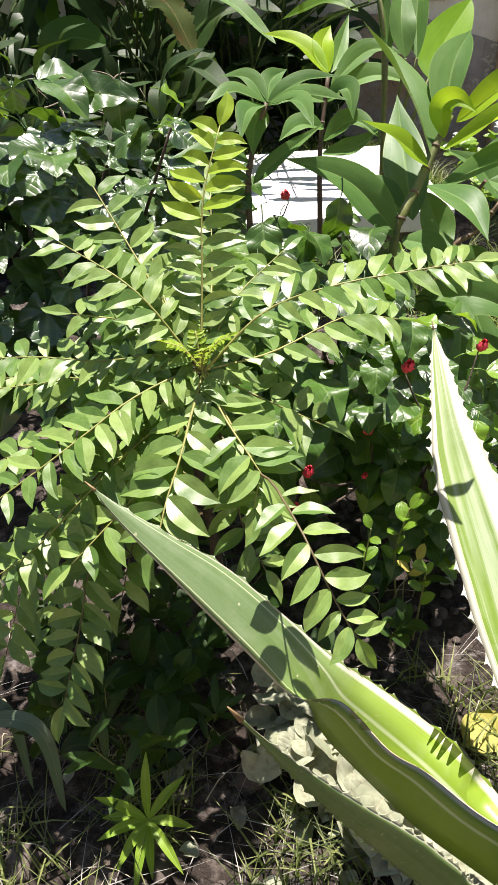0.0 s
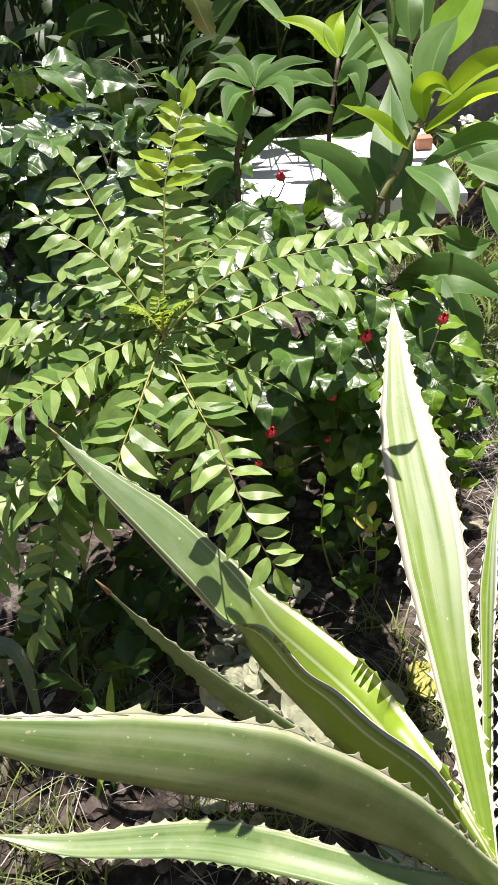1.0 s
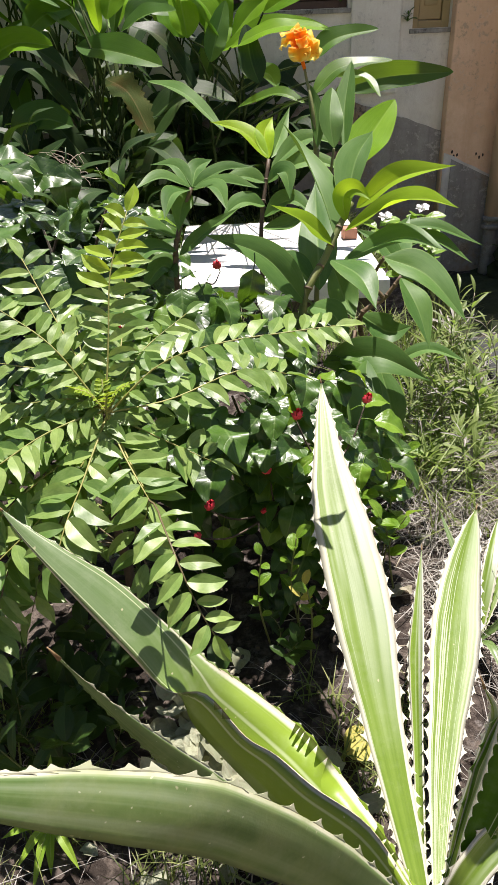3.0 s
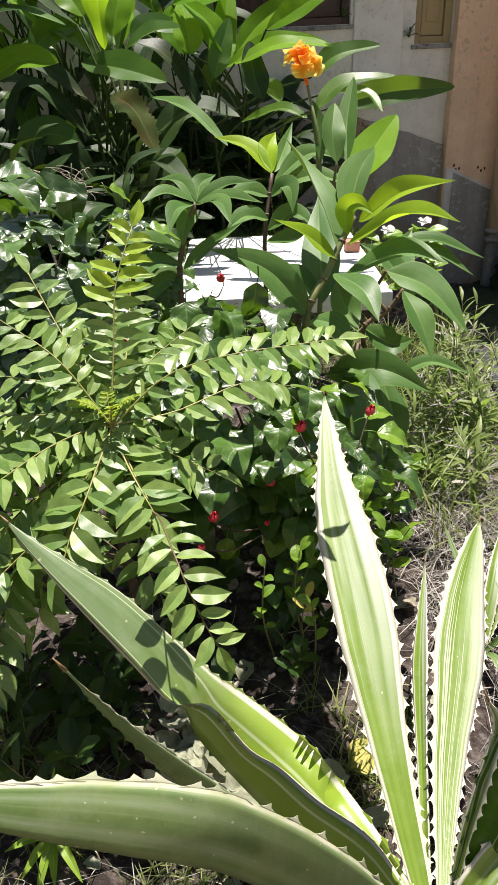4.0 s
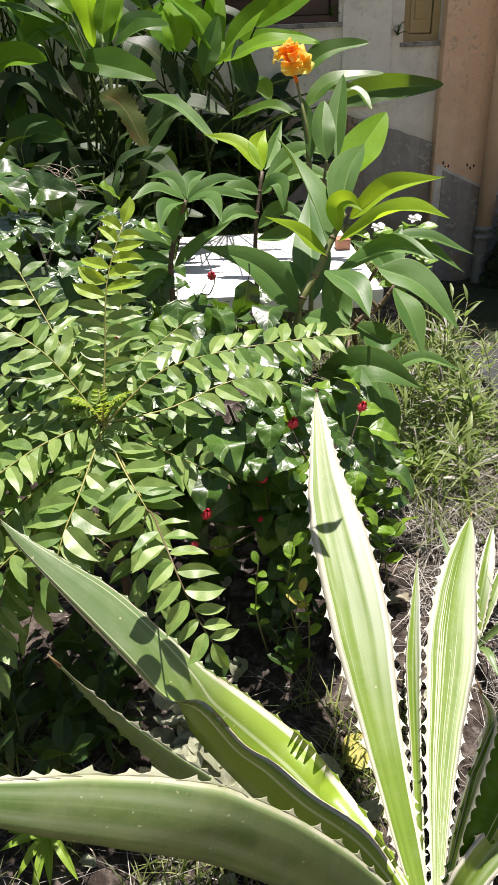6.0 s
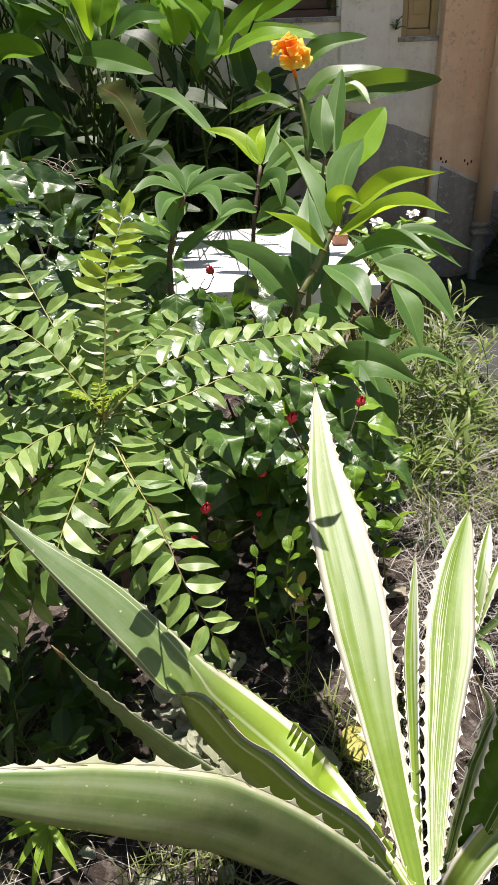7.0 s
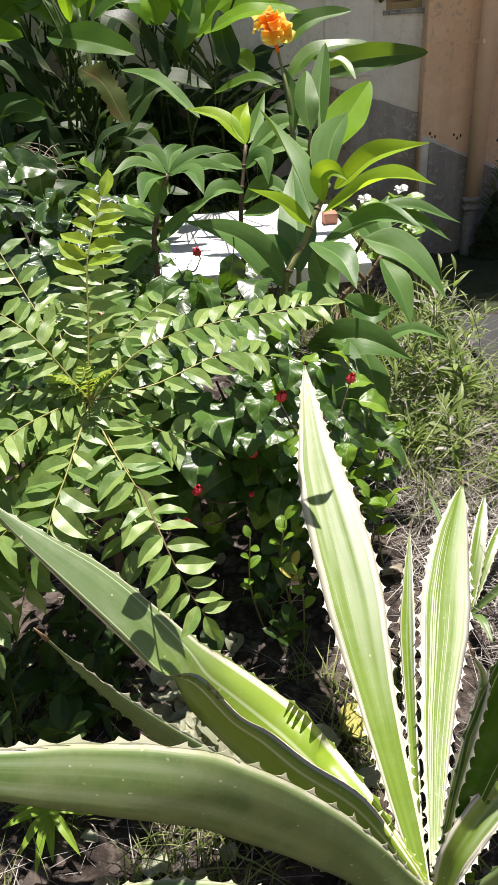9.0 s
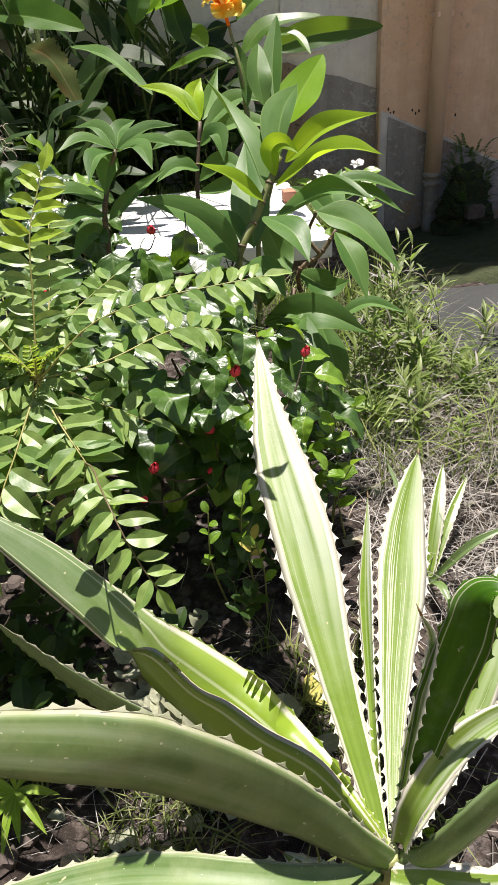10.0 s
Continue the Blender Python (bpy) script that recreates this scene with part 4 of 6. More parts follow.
    keel = [(0.215, 0.432, 0.167), (0.177, 0.453, 0.187), (0.116, 0.518, 0.18), (0.034, 0.577, 0.199), (-0.01, 0.611, 0.224), (-0.053, 0.634, 0.268), (-0.088, 0.647, 0.322), (-0.11, 0.673, 0.378), (-0.152, 0.705, 0.443), (-0.208, 0.731, 0.500),
            (-0.266, 0.755, 0.544), (-0.315, 0.784, 0.575), (-0.354, 0.812, 0.598)]
    far = [(0.225, 0.441, 0.164), (0.204, 0.476, 0.188), (0.168, 0.547, 0.211), (0.093, 0.640, 0.264), (0.054, 0.673, 0.282), (-0.003, 0.694, 0.327), (-0.037, 0.701, 0.357), (-0.068, 0.707, 0.383), (-0.130, 0.732, 0.444), (-0.191, 0.754, 0.503),
           (-0.252, 0.768, 0.547), (-0.309, 0.789, 0.577), (-0.353, 0.812, 0.598)]
    blade = part("leaf", folded_blade(near, keel, far, 0.005, tooth=0.0055, gap=0.036, seed=21), M_AGAVE_GREEN, plant, "blade folded along its keel")
    end_spine(keel, blade)
    return plant


build_agave()


def build_pup():
    """A young agave behind the large one."""
    base = Vector((0.500, 1.057, 0.030))
    base.z = 0.0
    pup = thing("young_agave", base, "small pale agave offset in dry grass", "agave")
    rows = [((0.461, 1.287, 0.198), 0.016), ((0.610, 1.300, 0.155), 0.034), ((0.672, 1.290, 0.118), 0.024), ((0.689, 1.082, 0.126), 0.02), ((0.510, 0.946, 0.044), 0.02)]
    for k, (tip, width) in enumerate(rows):
        tip = Vector(tip)
        mid = base.lerp(tip, 0.5) + Vector((0, 0, 0.03))
        part("leaf", succulent([base + Vector((0, 0, 0.005)), mid, tip], width, (0, -0.5, 0.85), 0.4, 0.008, count=16, tooth=0.002, gap=0.02, seed=30 + k), M_AGAVE if k in (1, 2) else M_AGAVE_DULL, pup)


build_pup()

# ---- curry leaf bush ----


def leaflet_mesh(name, material, seed, ratio=0.42):
    rnd = random.Random(seed)
    bend = rnd.uniform(-0.09, 0.09)
    pts = [(0, 0, 0), (-bend * 0.4, 0.35, 0.035), (-bend * 0.3, 0.7, 0.02), (bend, 1.0, rnd.uniform(-0.05, 0.01))]
    bm = sheet(pts, ratio, (0, 0, 1), 0.36, 1.12, rnd.uniform(0.25, 0.6), 14, 4, 0.09, 2.3, saw=0.05, saws=13, seed=seed)
    for v in bm.verts:  # the two halves are never quite alike
        v.co.x *= 1.0 + (0.16 if v.co.x > 0 else -0.12) * math.cos(seed * 2.1)
    return mesh_of(name, bm, material)


LEAFLETS = [leaflet_mesh("leaflet", M_CURRY, k, 0.37 + 0.03 * (k % 4)) for k in range(8)]
LEAFLETS_NEW = [leaflet_mesh("leaflet", M_CURRY_NEW, 20 + k) for k in range(3)]


def build_frond(bush, points, size, up=(0, 0, 1), young=0.0, start=0.12, step=0.5, label="", dark=False, hang=0.10):
    """One pinnate leaf: a rachis with leaflets set alternately; young is the share of pale leaflets at the tip."""
    count = 26
    line = through_points(points, count)
    length = sum((a - b).length for a, b in zip(line, line[1:]))
    frond = part("frond", tube(points, 0.0021, 0.0009, 5, 14), M_RACHIS_DARK if dark else M_RACHIS, bush, label)
    gap = size * step
    n = max(5, int(length * (1 - start) / gap * 2))
    up = Vector(up)
    for i in range(n):
        s = start + (1 - start) * i / (n - 1)
        k = min(int(s * count), count - 1)
        p = line[k].lerp(line[k + 1], s * count - k)
        ahead = (line[min(k + 1, count)] - line[max(k - 1, 0)]).normalized()
        side = ahead.cross(up).normalized() * (1 if i % 2 else -1)
        top = side.cross(ahead) * (1 if i % 2 else -1)
        last = i == n - 1
        grow = 1.04 * size * (0.72 + 0.45 * math.sin(min(1, s * 1.15) * 2.5)) * rand(0.88, 1.1)
        way = ahead * (1.0 if last else rand(0.2, 0.62)) + side * (0.0 if last else 1.0) - Vector((0, 0, hang * rand(0.2, 1.6)))
        face = top * 0.8 + up * 0.4 + Vector((rand(-0.45, 0.45), rand(-0.5, 0.25), 0.1)) + side * rand(-0.45, 0.5)
        mesh = RND.choice(LEAFLETS_NEW if s > 1 - young else LEAFLETS)
        piece("leaflet", mesh, aim(p, way, face, grow), frond)
    return frond


def build_curry():
    top = Vector((-0.223, 1.007, 0.647))
    foot = Vector((top.x - 0.03, top.y + 0.07, 0.0))
    bush = thing("curry_bush", foot, "bushy curry leaf plant with glossy green pinnate leaves", "shrub")
    part("stem", tube([foot - Vector((0, 0, 0.04)), foot + Vector((0.01, -0.01, 0.25)), foot + Vector((0.0, -0.03, 0.45)), top], 0.013, 0.006, 9, 12), M_BARK, bush, "thin brown woody stem")
    # outer points of each frond, leaflet size
    fronds = [
        ([(-0.214, 1.069, 0.749), (-0.205, 1.129, 0.850), (-0.176, 1.196, 0.930)], 0.049, 0.42),
        ([(-0.283, 1.078, 0.744), (-0.370, 1.199, 0.858)], 0.052, 0.0),
        ([(-0.304, 1.048, 0.752), (-0.415, 1.114, 0.809)], 0.052, 0.0),
        ([(-0.276, 1.025, 0.665), (-0.367, 1.025, 0.661), (-0.464, 1.030, 0.672), (-0.570, 1.027, 0.674)], 0.050, 0.0),
        ([(-0.267, 0.983, 0.648), (-0.322, 0.944, 0.639), (-0.376, 0.898, 0.620), (-0.427, 0.858, 0.601), (-0.503, 0.819, 0.566)], 0.051, 0.0),
        ([(-0.263, 0.966, 0.606), (-0.334, 0.914, 0.571), (-0.389, 0.874, 0.535), (-0.461, 0.829, 0.483), (-0.524, 0.805, 0.453)], 0.057, 0.0),
        ([(-0.238, 0.940, 0.612), (-0.253, 0.882, 0.582), (-0.270, 0.836, 0.553), (-0.283, 0.799, 0.519)], 0.062, 0.0),
        ([(-0.183, 0.936, 0.595), (-0.151, 0.876, 0.560), (-0.158, 0.836, 0.530)], 0.058, 0.0),
        ([(-0.195, 0.947, 0.609), (-0.164, 0.888, 0.586), (-0.142, 0.854, 0.565)], 0.062, 0.0, 0.5),
        ([(-0.128, 1.040, 0.715), (-0.022, 1.045, 0.746), (0.091, 1.051, 0.757), (0.165, 1.064, 0.759)], 0.053, 0.0),
        ([(-0.119, 1.074, 0.633), (0.004, 1.160, 0.643), (0.091, 1.182, 0.622)], 0.06, 0.0),
        ([(-0.174, 1.112, 0.702), (-0.092, 1.213, 0.739)], 0.052, 0.0),
        ([(-0.206, 1.144, 0.718), (-0.203, 1.295, 0.826)], 0.05, 0.0),
        ([(-0.268, 1.102, 0.684), (-0.307, 1.242, 0.731)], 0.055, 0.0),
        ([(-0.137, 0.997, 0.598), (-0.053, 0.985, 0.555)], 0.06, 0.0),
        ([(-0.308, 1.098, 0.677), (-0.425, 1.129, 0.692)], 0.055, 0.0),
        # four extra fronds, added to shade those hanging at the lower left
        ([(-0.30, 1.04, 0.63), (-0.42, 1.05, 0.62), (-0.56, 1.07, 0.60)], 0.054, 0.0),
        ([(-0.29, 0.98, 0.61), (-0.40, 0.95, 0.585), (-0.53, 0.93, 0.55)], 0.054, 0.0),
        ([(-0.33, 1.06, 0.60), (-0.47, 1.10, 0.60), (-0.62, 1.14, 0.58)], 0.054, 0.0),
        ([(-0.26, 0.93, 0.59), (-0.32, 0.86, 0.54), (-0.40, 0.79, 0.49)], 0.055, 0.0),
    ]
    for pts, size, young, *pitch in fronds:
        build_frond(bush, [top + Vector((rand(-0.006, 0.006), rand(-0.006, 0.006), 0))] + pts, size, young=young, up=(0, -0.25, 1), start=0.07, step=pitch[0] if pitch else 0.5)
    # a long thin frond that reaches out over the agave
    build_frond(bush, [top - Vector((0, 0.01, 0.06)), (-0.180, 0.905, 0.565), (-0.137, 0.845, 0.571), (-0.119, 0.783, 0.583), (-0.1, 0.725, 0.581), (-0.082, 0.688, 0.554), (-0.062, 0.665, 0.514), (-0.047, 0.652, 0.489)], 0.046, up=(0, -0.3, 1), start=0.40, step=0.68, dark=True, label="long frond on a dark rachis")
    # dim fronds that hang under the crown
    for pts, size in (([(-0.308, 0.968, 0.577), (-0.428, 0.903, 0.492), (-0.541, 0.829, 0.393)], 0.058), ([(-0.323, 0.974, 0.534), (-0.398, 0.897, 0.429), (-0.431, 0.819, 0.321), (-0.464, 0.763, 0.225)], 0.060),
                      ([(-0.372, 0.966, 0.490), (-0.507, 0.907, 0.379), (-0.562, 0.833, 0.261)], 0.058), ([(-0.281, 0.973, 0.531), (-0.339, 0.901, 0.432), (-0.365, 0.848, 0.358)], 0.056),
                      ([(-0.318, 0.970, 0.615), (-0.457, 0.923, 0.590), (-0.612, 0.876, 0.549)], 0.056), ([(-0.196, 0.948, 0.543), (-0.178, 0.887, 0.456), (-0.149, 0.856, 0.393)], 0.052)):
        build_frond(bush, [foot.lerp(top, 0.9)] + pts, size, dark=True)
    # pale shoots at the crown
    for a in range(4):
        tip = top + Vector((0.045 * math.cos(a * 1.7), 0.035 * math.sin(a * 1.7), 0.05))
        build_frond(bush, [top, top.lerp(tip, 0.5) + Vector((0, 0, 0.012)), tip], 0.014, young=1.0, label="pale unfolding shoot")
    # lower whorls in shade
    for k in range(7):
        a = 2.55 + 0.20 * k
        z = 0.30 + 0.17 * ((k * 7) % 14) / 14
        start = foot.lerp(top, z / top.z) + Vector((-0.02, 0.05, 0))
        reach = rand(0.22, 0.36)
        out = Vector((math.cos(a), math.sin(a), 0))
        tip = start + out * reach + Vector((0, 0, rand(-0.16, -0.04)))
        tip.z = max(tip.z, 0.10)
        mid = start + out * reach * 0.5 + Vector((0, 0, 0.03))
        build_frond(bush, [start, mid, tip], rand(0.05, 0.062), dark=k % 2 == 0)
    return bush


build_curry()

# ---- hibiscus bushes with red buds ----


def broad_leaf(seed, material, ratio=0.82):
    rnd = random.Random(seed)
    pts = [(0, 0, 0), (rnd.uniform(-0.05, 0.05), 0.5, rnd.uniform(0.02, 0.10)), (rnd.uniform(-0.1, 0.1), 1.0, rnd.uniform(-0.2, -0.05))]
    bm = sheet(pts, ratio, (0, 0, 1), 0.33, 0.8, rnd.uniform(0.1, 0.3), 34, 6, 0.10, 2.5, saw=0.075, saws=17, seed=seed)
    tube([(0, -0.35, -0.10), (0, -0.15, 0.0), (0, 0.02, 0.0)], 0.018, 0.012, 5, 4, bm)
    return mesh_of("leaf", bm, material)


BROAD = [broad_leaf(k, M_HIB, 0.74 + 0.05 * (k % 4)) for k in range(7)]
BROAD_NEW = [broad_leaf(40 + k, M_HIB_LIGHT) for k in range(3)]


def flower_mesh():
    """A half-open bud: petals wrapped in a spiral on a green calyx."""
    bm = bmesh.new()
    layer = bm.loops.layers.uv.new("UVMap")
    for k in range(7):
        a = k * 2.4
        r0, r1 = 0.12 + 0.03 * k, 0.26 + 0.11 * (k % 3)
        rows = []
        for i in range(6):
            s = i / 5
            row = []
            for j in range(5):
                u = j / 4 - 0.5
                ang = a + u * 1.5
                r = (r0 + (r1 - r0) * math.sin(s * 2.2)) * (1 - 0.55 * max(0.0, s - 0.55) / 0.45)
                q = Vector((r * math.cos(ang), s * (0.9 - 0.25 * abs(u) + 0.06 * math.sin(k * 3 + j)), r * math.sin(ang)))
                row.append(bm.verts.new(q + 0.30 * s * noise.noise_vector(q * 5.2 + Vector((k, 0, 0)))))
            rows.append(row)
        for p, q in zip(rows, rows[1:]):
            for j in range(4):
                bm.faces.new((p[j], p[j + 1], q[j + 1], q[j])).smooth = True
    return mesh_of("flower", bm, M_RED)


def calyx_mesh():
    bm = tube([(0, -0.7, 0), (0, -0.2, 0.02), (0, 0.0, 0)], 0.05, 0.09, 6, 5)
    for k in range(6):
        a = k * 1.047
        tube([(0.05 * math.cos(a), -0.05, 0.05 * math.sin(a)), (0.22 * math.cos(a), 0.15, 0.22 * math.sin(a)), (0.26 * math.cos(a), 0.4, 0.26 * math.sin(a))], 0.06, 0.015, 5, 4, bm)
    return mesh_of("calyx", bm, M_HIB_LIGHT)


FLOWER, CALYX = flower_mesh(), calyx_mesh()


def lobed_leaf(seed):
    """A leaf of three to five pointed lobes, sunken along the veins, with toothed margins."""
    rnd = random.Random(seed)
    bm = bmesh.new()
    layer = bm.loops.layers.uv.new("UVMap")
    turns, rings = 60, 6
    lobes = [(-2.05, 0.5), (-0.95, 0.74), (0.0, 1.0), (0.95, 0.74), (2.05, 0.5)]
    grid = []
    for k in range(turns + 1):
        a = -2.75 + 5.5 * k / turns
        reach = max(size * max(0.0, math.cos(min(1.5, abs(a - at) * 1.15))) ** 0.75 for at, size in lobes)
        reach = max(reach, 0.50) * (1 - 0.07 * ((k * 0.5) % 1.0))
        fold = min(abs(a - at) for at, _ in lobes)
        row = []
        for i in range(rings + 1):
            r = reach * i / rings * 0.68
            x, y = r * math.sin(a), 0.22 + r * math.cos(a)
            z = 0.10 * math.sin(min(1.5, fold * 2.6)) * (i / rings) - 0.20 * r * r + 0.05 * noise.noise(Vector((x * 3, y * 3, seed)))
            row.append((bm.verts.new((x, y, z)), (0.5 + x * 0.6, min(1.0, max(0.0, y)))))
        grid.append(row)
    for p, q in zip(grid, grid[1:]):
        for i in range(rings):
            quad = [p[i], p[i + 1], q[i + 1], q[i]][::-1]
            f = bm.faces.new([v[0] for v in quad])
            f.smooth = True
            for loop, v in zip(f.loops, quad):
                loop[layer].uv = v[1]
    bmesh.ops.remove_doubles(bm, verts=bm.verts, dist=1e-5)
    tube([(0, -0.3, -0.14), (0, 0.0, -0.02), (0, 0.23, 0.0)], 0.018, 0.012, 5, 4, bm)
    return mesh_of("leaf", bm, M_HIB_SHEEN)


LOBED = [lobed_leaf(k) for k in range(5)]


def build_bush(centre, radii, count, size, label, blooms=(), seed=1, light=0.15, low=-0.5, front=0.4, lobed=0.0, more=()):
    """Woody twigs from one foot with broad leaves over the outside of the crown."""
    rnd = random.Random(seed)
    c = Vector(centre)
    bush = thing("hibiscus_bush", (c.x, c.y, 0), label, "shrub", "hibiscus bushes")
    tips = []
    for k in range(9):
        a = k * 0.7 + rnd.uniform(0, 0.5)
        tip = c + Vector((radii[0] * 0.75 * math.cos(a), radii[1] * 0.75 * math.sin(a), radii[2] * rnd.uniform(0.1, 0.75)))
        foot = Vector((c.x + 0.05 * math.cos(a), c.y + 0.05 * math.sin(a), -0.02))
        part("branch", tube([foot, foot.lerp(tip, 0.5) + Vector((rnd.uniform(-0.04, 0.04), rnd.uniform(-0.04, 0.04), 0.05)), tip], 0.008, 0.003, 6, 8), M_BARK, bush)
        tips.append(tip)
    made = 0
    while made < count:
        d = Vector((rnd.gauss(0, 1), rnd.gauss(0, 1) - front, rnd.gauss(0, 1) + 0.5)).normalized()
        if d.z < low:
            continue
        r = rnd.uniform(0.4, 1.05) ** 0.7
        at = c + Vector((d.x * radii[0], d.y * radii[1], d.z * radii[2])) * r
        if at.z < 0.04:
            continue
        out = Vector((d.x, d.y, 0.0))
        way = out * rnd.uniform(0.4, 1.0) + Vector((rnd.uniform(-0.6, 0.6), rnd.uniform(-0.8, 0.3), rnd.uniform(-0.65, 0.1)))
        face = Vector((d.x * 0.3 + 0.1, d.y * 0.3 - 0.26, 0.9)) + Vector((rnd.gauss(0, 0.28), rnd.gauss(0, 0.28), 0))
        mesh = rnd.choice(BROAD_NEW if rnd.random() < light else BROAD)
        if rnd.random() < lobed and at.z > c.z:
            mesh = rnd.choice(LOBED)
        piece("leaf", mesh, aim(at, way, face, size * rnd.uniform(0.6, 1.2) * (1.05 if mesh in LOBED else 1.0)), bush)
        made += 1
    for k, at in enumerate(more):  # sprays at the edge of the crown
        for i in range(3):
            spot = Vector(at) + Vector((rnd.uniform(-0.03, 0.03), rnd.uniform(-0.03, 0.03), rnd.uniform(-0.04, 0.01)))
            piece("leaf", rnd.choice(BROAD_NEW if (k + i) % 4 == 0 else BROAD), aim(spot, (rnd.uniform(-0.8, 0.8), -0.6, rnd.uniform(-0.5, 0.0)), (rnd.gauss(0, 0.25), -0.3 + rnd.gauss(0, 0.25), 0.9), size * rnd.uniform(0.6, 0.95)), bush)
    for at, big in blooms:
        at = Vector(at)
        way = Vector((rnd.uniform(-0.3, 0.3), -0.5, 0.8))
        flower = piece("flower", FLOWER, aim(at, way, (0, 0, 1), big), bush)
        tagged(flower, "half-open red flower")
        piece("calyx", CALYX, aim(at, way, (0, 0, 1), big), flower)
        near = min(tips, key=lambda q: (q - at).length)
        part("twig", tube([at - way * big * 0.6, at.lerp(near, 0.4) - Vector((0, 0, 0.03)), near], 0.0015, 0.003, 5, 8), M_BARK, bush)
    return bush


build_bush((-0.70, 1.88, 0.48), (0.62, 0.42, 0.50), 380, 0.108, "hibiscus bush with broad glossy dark green toothed leaves", seed=5, light=0.08, front=0.7, lobed=0.6)
build_bush((-0.08, 1.62, 0.36), (0.36, 0.42, 0.36), 290, 0.095, "hibiscus bush with toothed leaves and closed red flowers",
           [((-0.047, 1.995, 0.602), 0.030), ((-0.232, 1.276, 0.688), 0.022)], seed=6, light=0.08, front=0.7,
           more=((-0.196, 2.003, 0.55), (-0.147, 1.943, 0.545), (-0.101, 1.903, 0.535), (-0.053, 1.873, 0.521), (0.09, 1.869, 0.507), (0.145, 1.864, 0.495), (0.224, 1.926, 0.495), (0.288, 1.916, 0.475), (-0.242, 1.99, 0.531)))
build_bush((0.14, 1.37, 0.24), (0.21, 0.27, 0.34), 150, 0.078, "low hibiscus bush with red buds and toothed leaves",
           [((0.112, 1.182, 0.526), 0.028), ((0.269, 1.279, 0.505), 0.027), ((0.052, 1.176, 0.404), 0.024), ((-0.071, 1.086, 0.387), 0.026), ((-0.092, 1.050, 0.342), 0.018), ((0.037, 1.136, 0.332), 0.015)],
           seed=7, light=0.22, front=1.0)


def small_leaf(seed, material, ratio):
    rnd = random.Random(seed)
    bm = sheet([(0, 0, 0), (0, 0.5, 0.06), (rnd.uniform(-0.08, 0.08), 1, -0.03)], ratio, (0, 0, 1), 0.5, 0.6, 0.25, 8, 4, 0.04, 2, seed=seed)
    return mesh_of("leaf", bm, material)


ROUND = [small_leaf(k, M_HIB_LIGHT, 0.62) for k in range(3)]
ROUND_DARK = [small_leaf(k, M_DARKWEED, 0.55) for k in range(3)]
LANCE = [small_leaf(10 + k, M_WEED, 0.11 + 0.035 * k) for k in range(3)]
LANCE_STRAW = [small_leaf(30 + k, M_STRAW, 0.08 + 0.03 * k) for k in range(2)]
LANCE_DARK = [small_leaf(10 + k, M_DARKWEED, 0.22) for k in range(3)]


def build_sprig(name, label, category, foot, tip, meshes, leaves, size, radius=0.0025, spread=1.0, seed=0, bare=0.25, group="", material=None, fan=0.6):
    """A stem with leaves set round it."""
    rnd = random.Random(seed)
    foot, tip = Vector(foot), Vector(tip)
    sprig = thing(name, foot, label, category, group)
    mid = foot.lerp(tip, 0.5) + Vector((rnd.uniform(-0.03, 0.03), rnd.uniform(-0.03, 0.03), 0.02))
    line = through_points([foot - Vector((0, 0, 0.015)), mid, tip], 20)
    part("stem", tube([foot - Vector((0, 0, 0.015)), mid, tip], radius, radius * 0.5, 6, 10), material or M_STALK, sprig)
    for i in range(leaves):
        s = bare + (1 - bare) * i / max(1, leaves - 1)
        p = line[int(s * 20)]
        a = i * 2.4 + rnd.uniform(-0.3, 0.3)
        way = Vector((math.cos(a), math.sin(a), rnd.uniform(-0.3, 0.5))) * spread + (tip - foot).normalized() * fan * (1.5 if s > 0.95 else 1.0)
        piece("leaf", rnd.choice(meshes), aim(p, way, (rnd.uniform(-0.3, 0.3), rnd.uniform(-0.5, 0.1), 1), size * rnd.uniform(0.7, 1.2)), sprig)
    return sprig


# round-leaved shoots between the agave and the ginger
for k, (tip, n, size) in enumerate([((0.309, 1.210, 0.362), 8, 0.05), ((0.335, 1.125, 0.311), 6, 0.052), ((0.286, 1.140, 0.296), 7, 0.045), ((0.095, 1.013, 0.357), 9, 0.033),
                                    ((0.026, 0.983, 0.345), 7, 0.03), ((0.106, 0.920, 0.314), 5, 0.032), ((0.255, 1.235, 0.304), 7, 0.05)]):
    tip = Vector(tip)
    build_sprig("seedling", "low shoot with rounded bright green leaves", "seedling", (tip.x + 0.02, tip.y + 0.10, 0.0), tip, ROUND, n, size, seed=k, group="round-leaved shoots", bare=0.4)
# weeds under the bushes, their leaf colour darkened for shade
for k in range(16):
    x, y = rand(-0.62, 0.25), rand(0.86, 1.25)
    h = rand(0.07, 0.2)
    build_sprig("weed", "small weed under the bushes, its green darkened for their shade", "weed", (x, y, ground_height(x, y)), (x + rand(-0.05, 0.05), y + rand(-0.08, 0.03), h), LANCE_DARK if k % 3 else ROUND_DARK,
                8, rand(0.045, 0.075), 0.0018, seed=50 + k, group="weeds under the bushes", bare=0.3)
# more weeds, added as dark cover where the soil lies in shade
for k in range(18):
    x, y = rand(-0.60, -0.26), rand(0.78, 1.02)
    build_sprig("weed", "weed added as dark cover, standing in for shade on the soil", "weed", (x, y, ground_height(x, y)), (x + rand(-0.05, 0.05), y + rand(-0.06, 0.04), rand(0.07, 0.19)), LANCE_DARK if k % 2 else ROUND_DARK,
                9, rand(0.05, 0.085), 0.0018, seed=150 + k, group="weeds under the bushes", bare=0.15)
# one grey-green sprig on the bare soil
p = Vector((0.094, 0.963, 0.102))
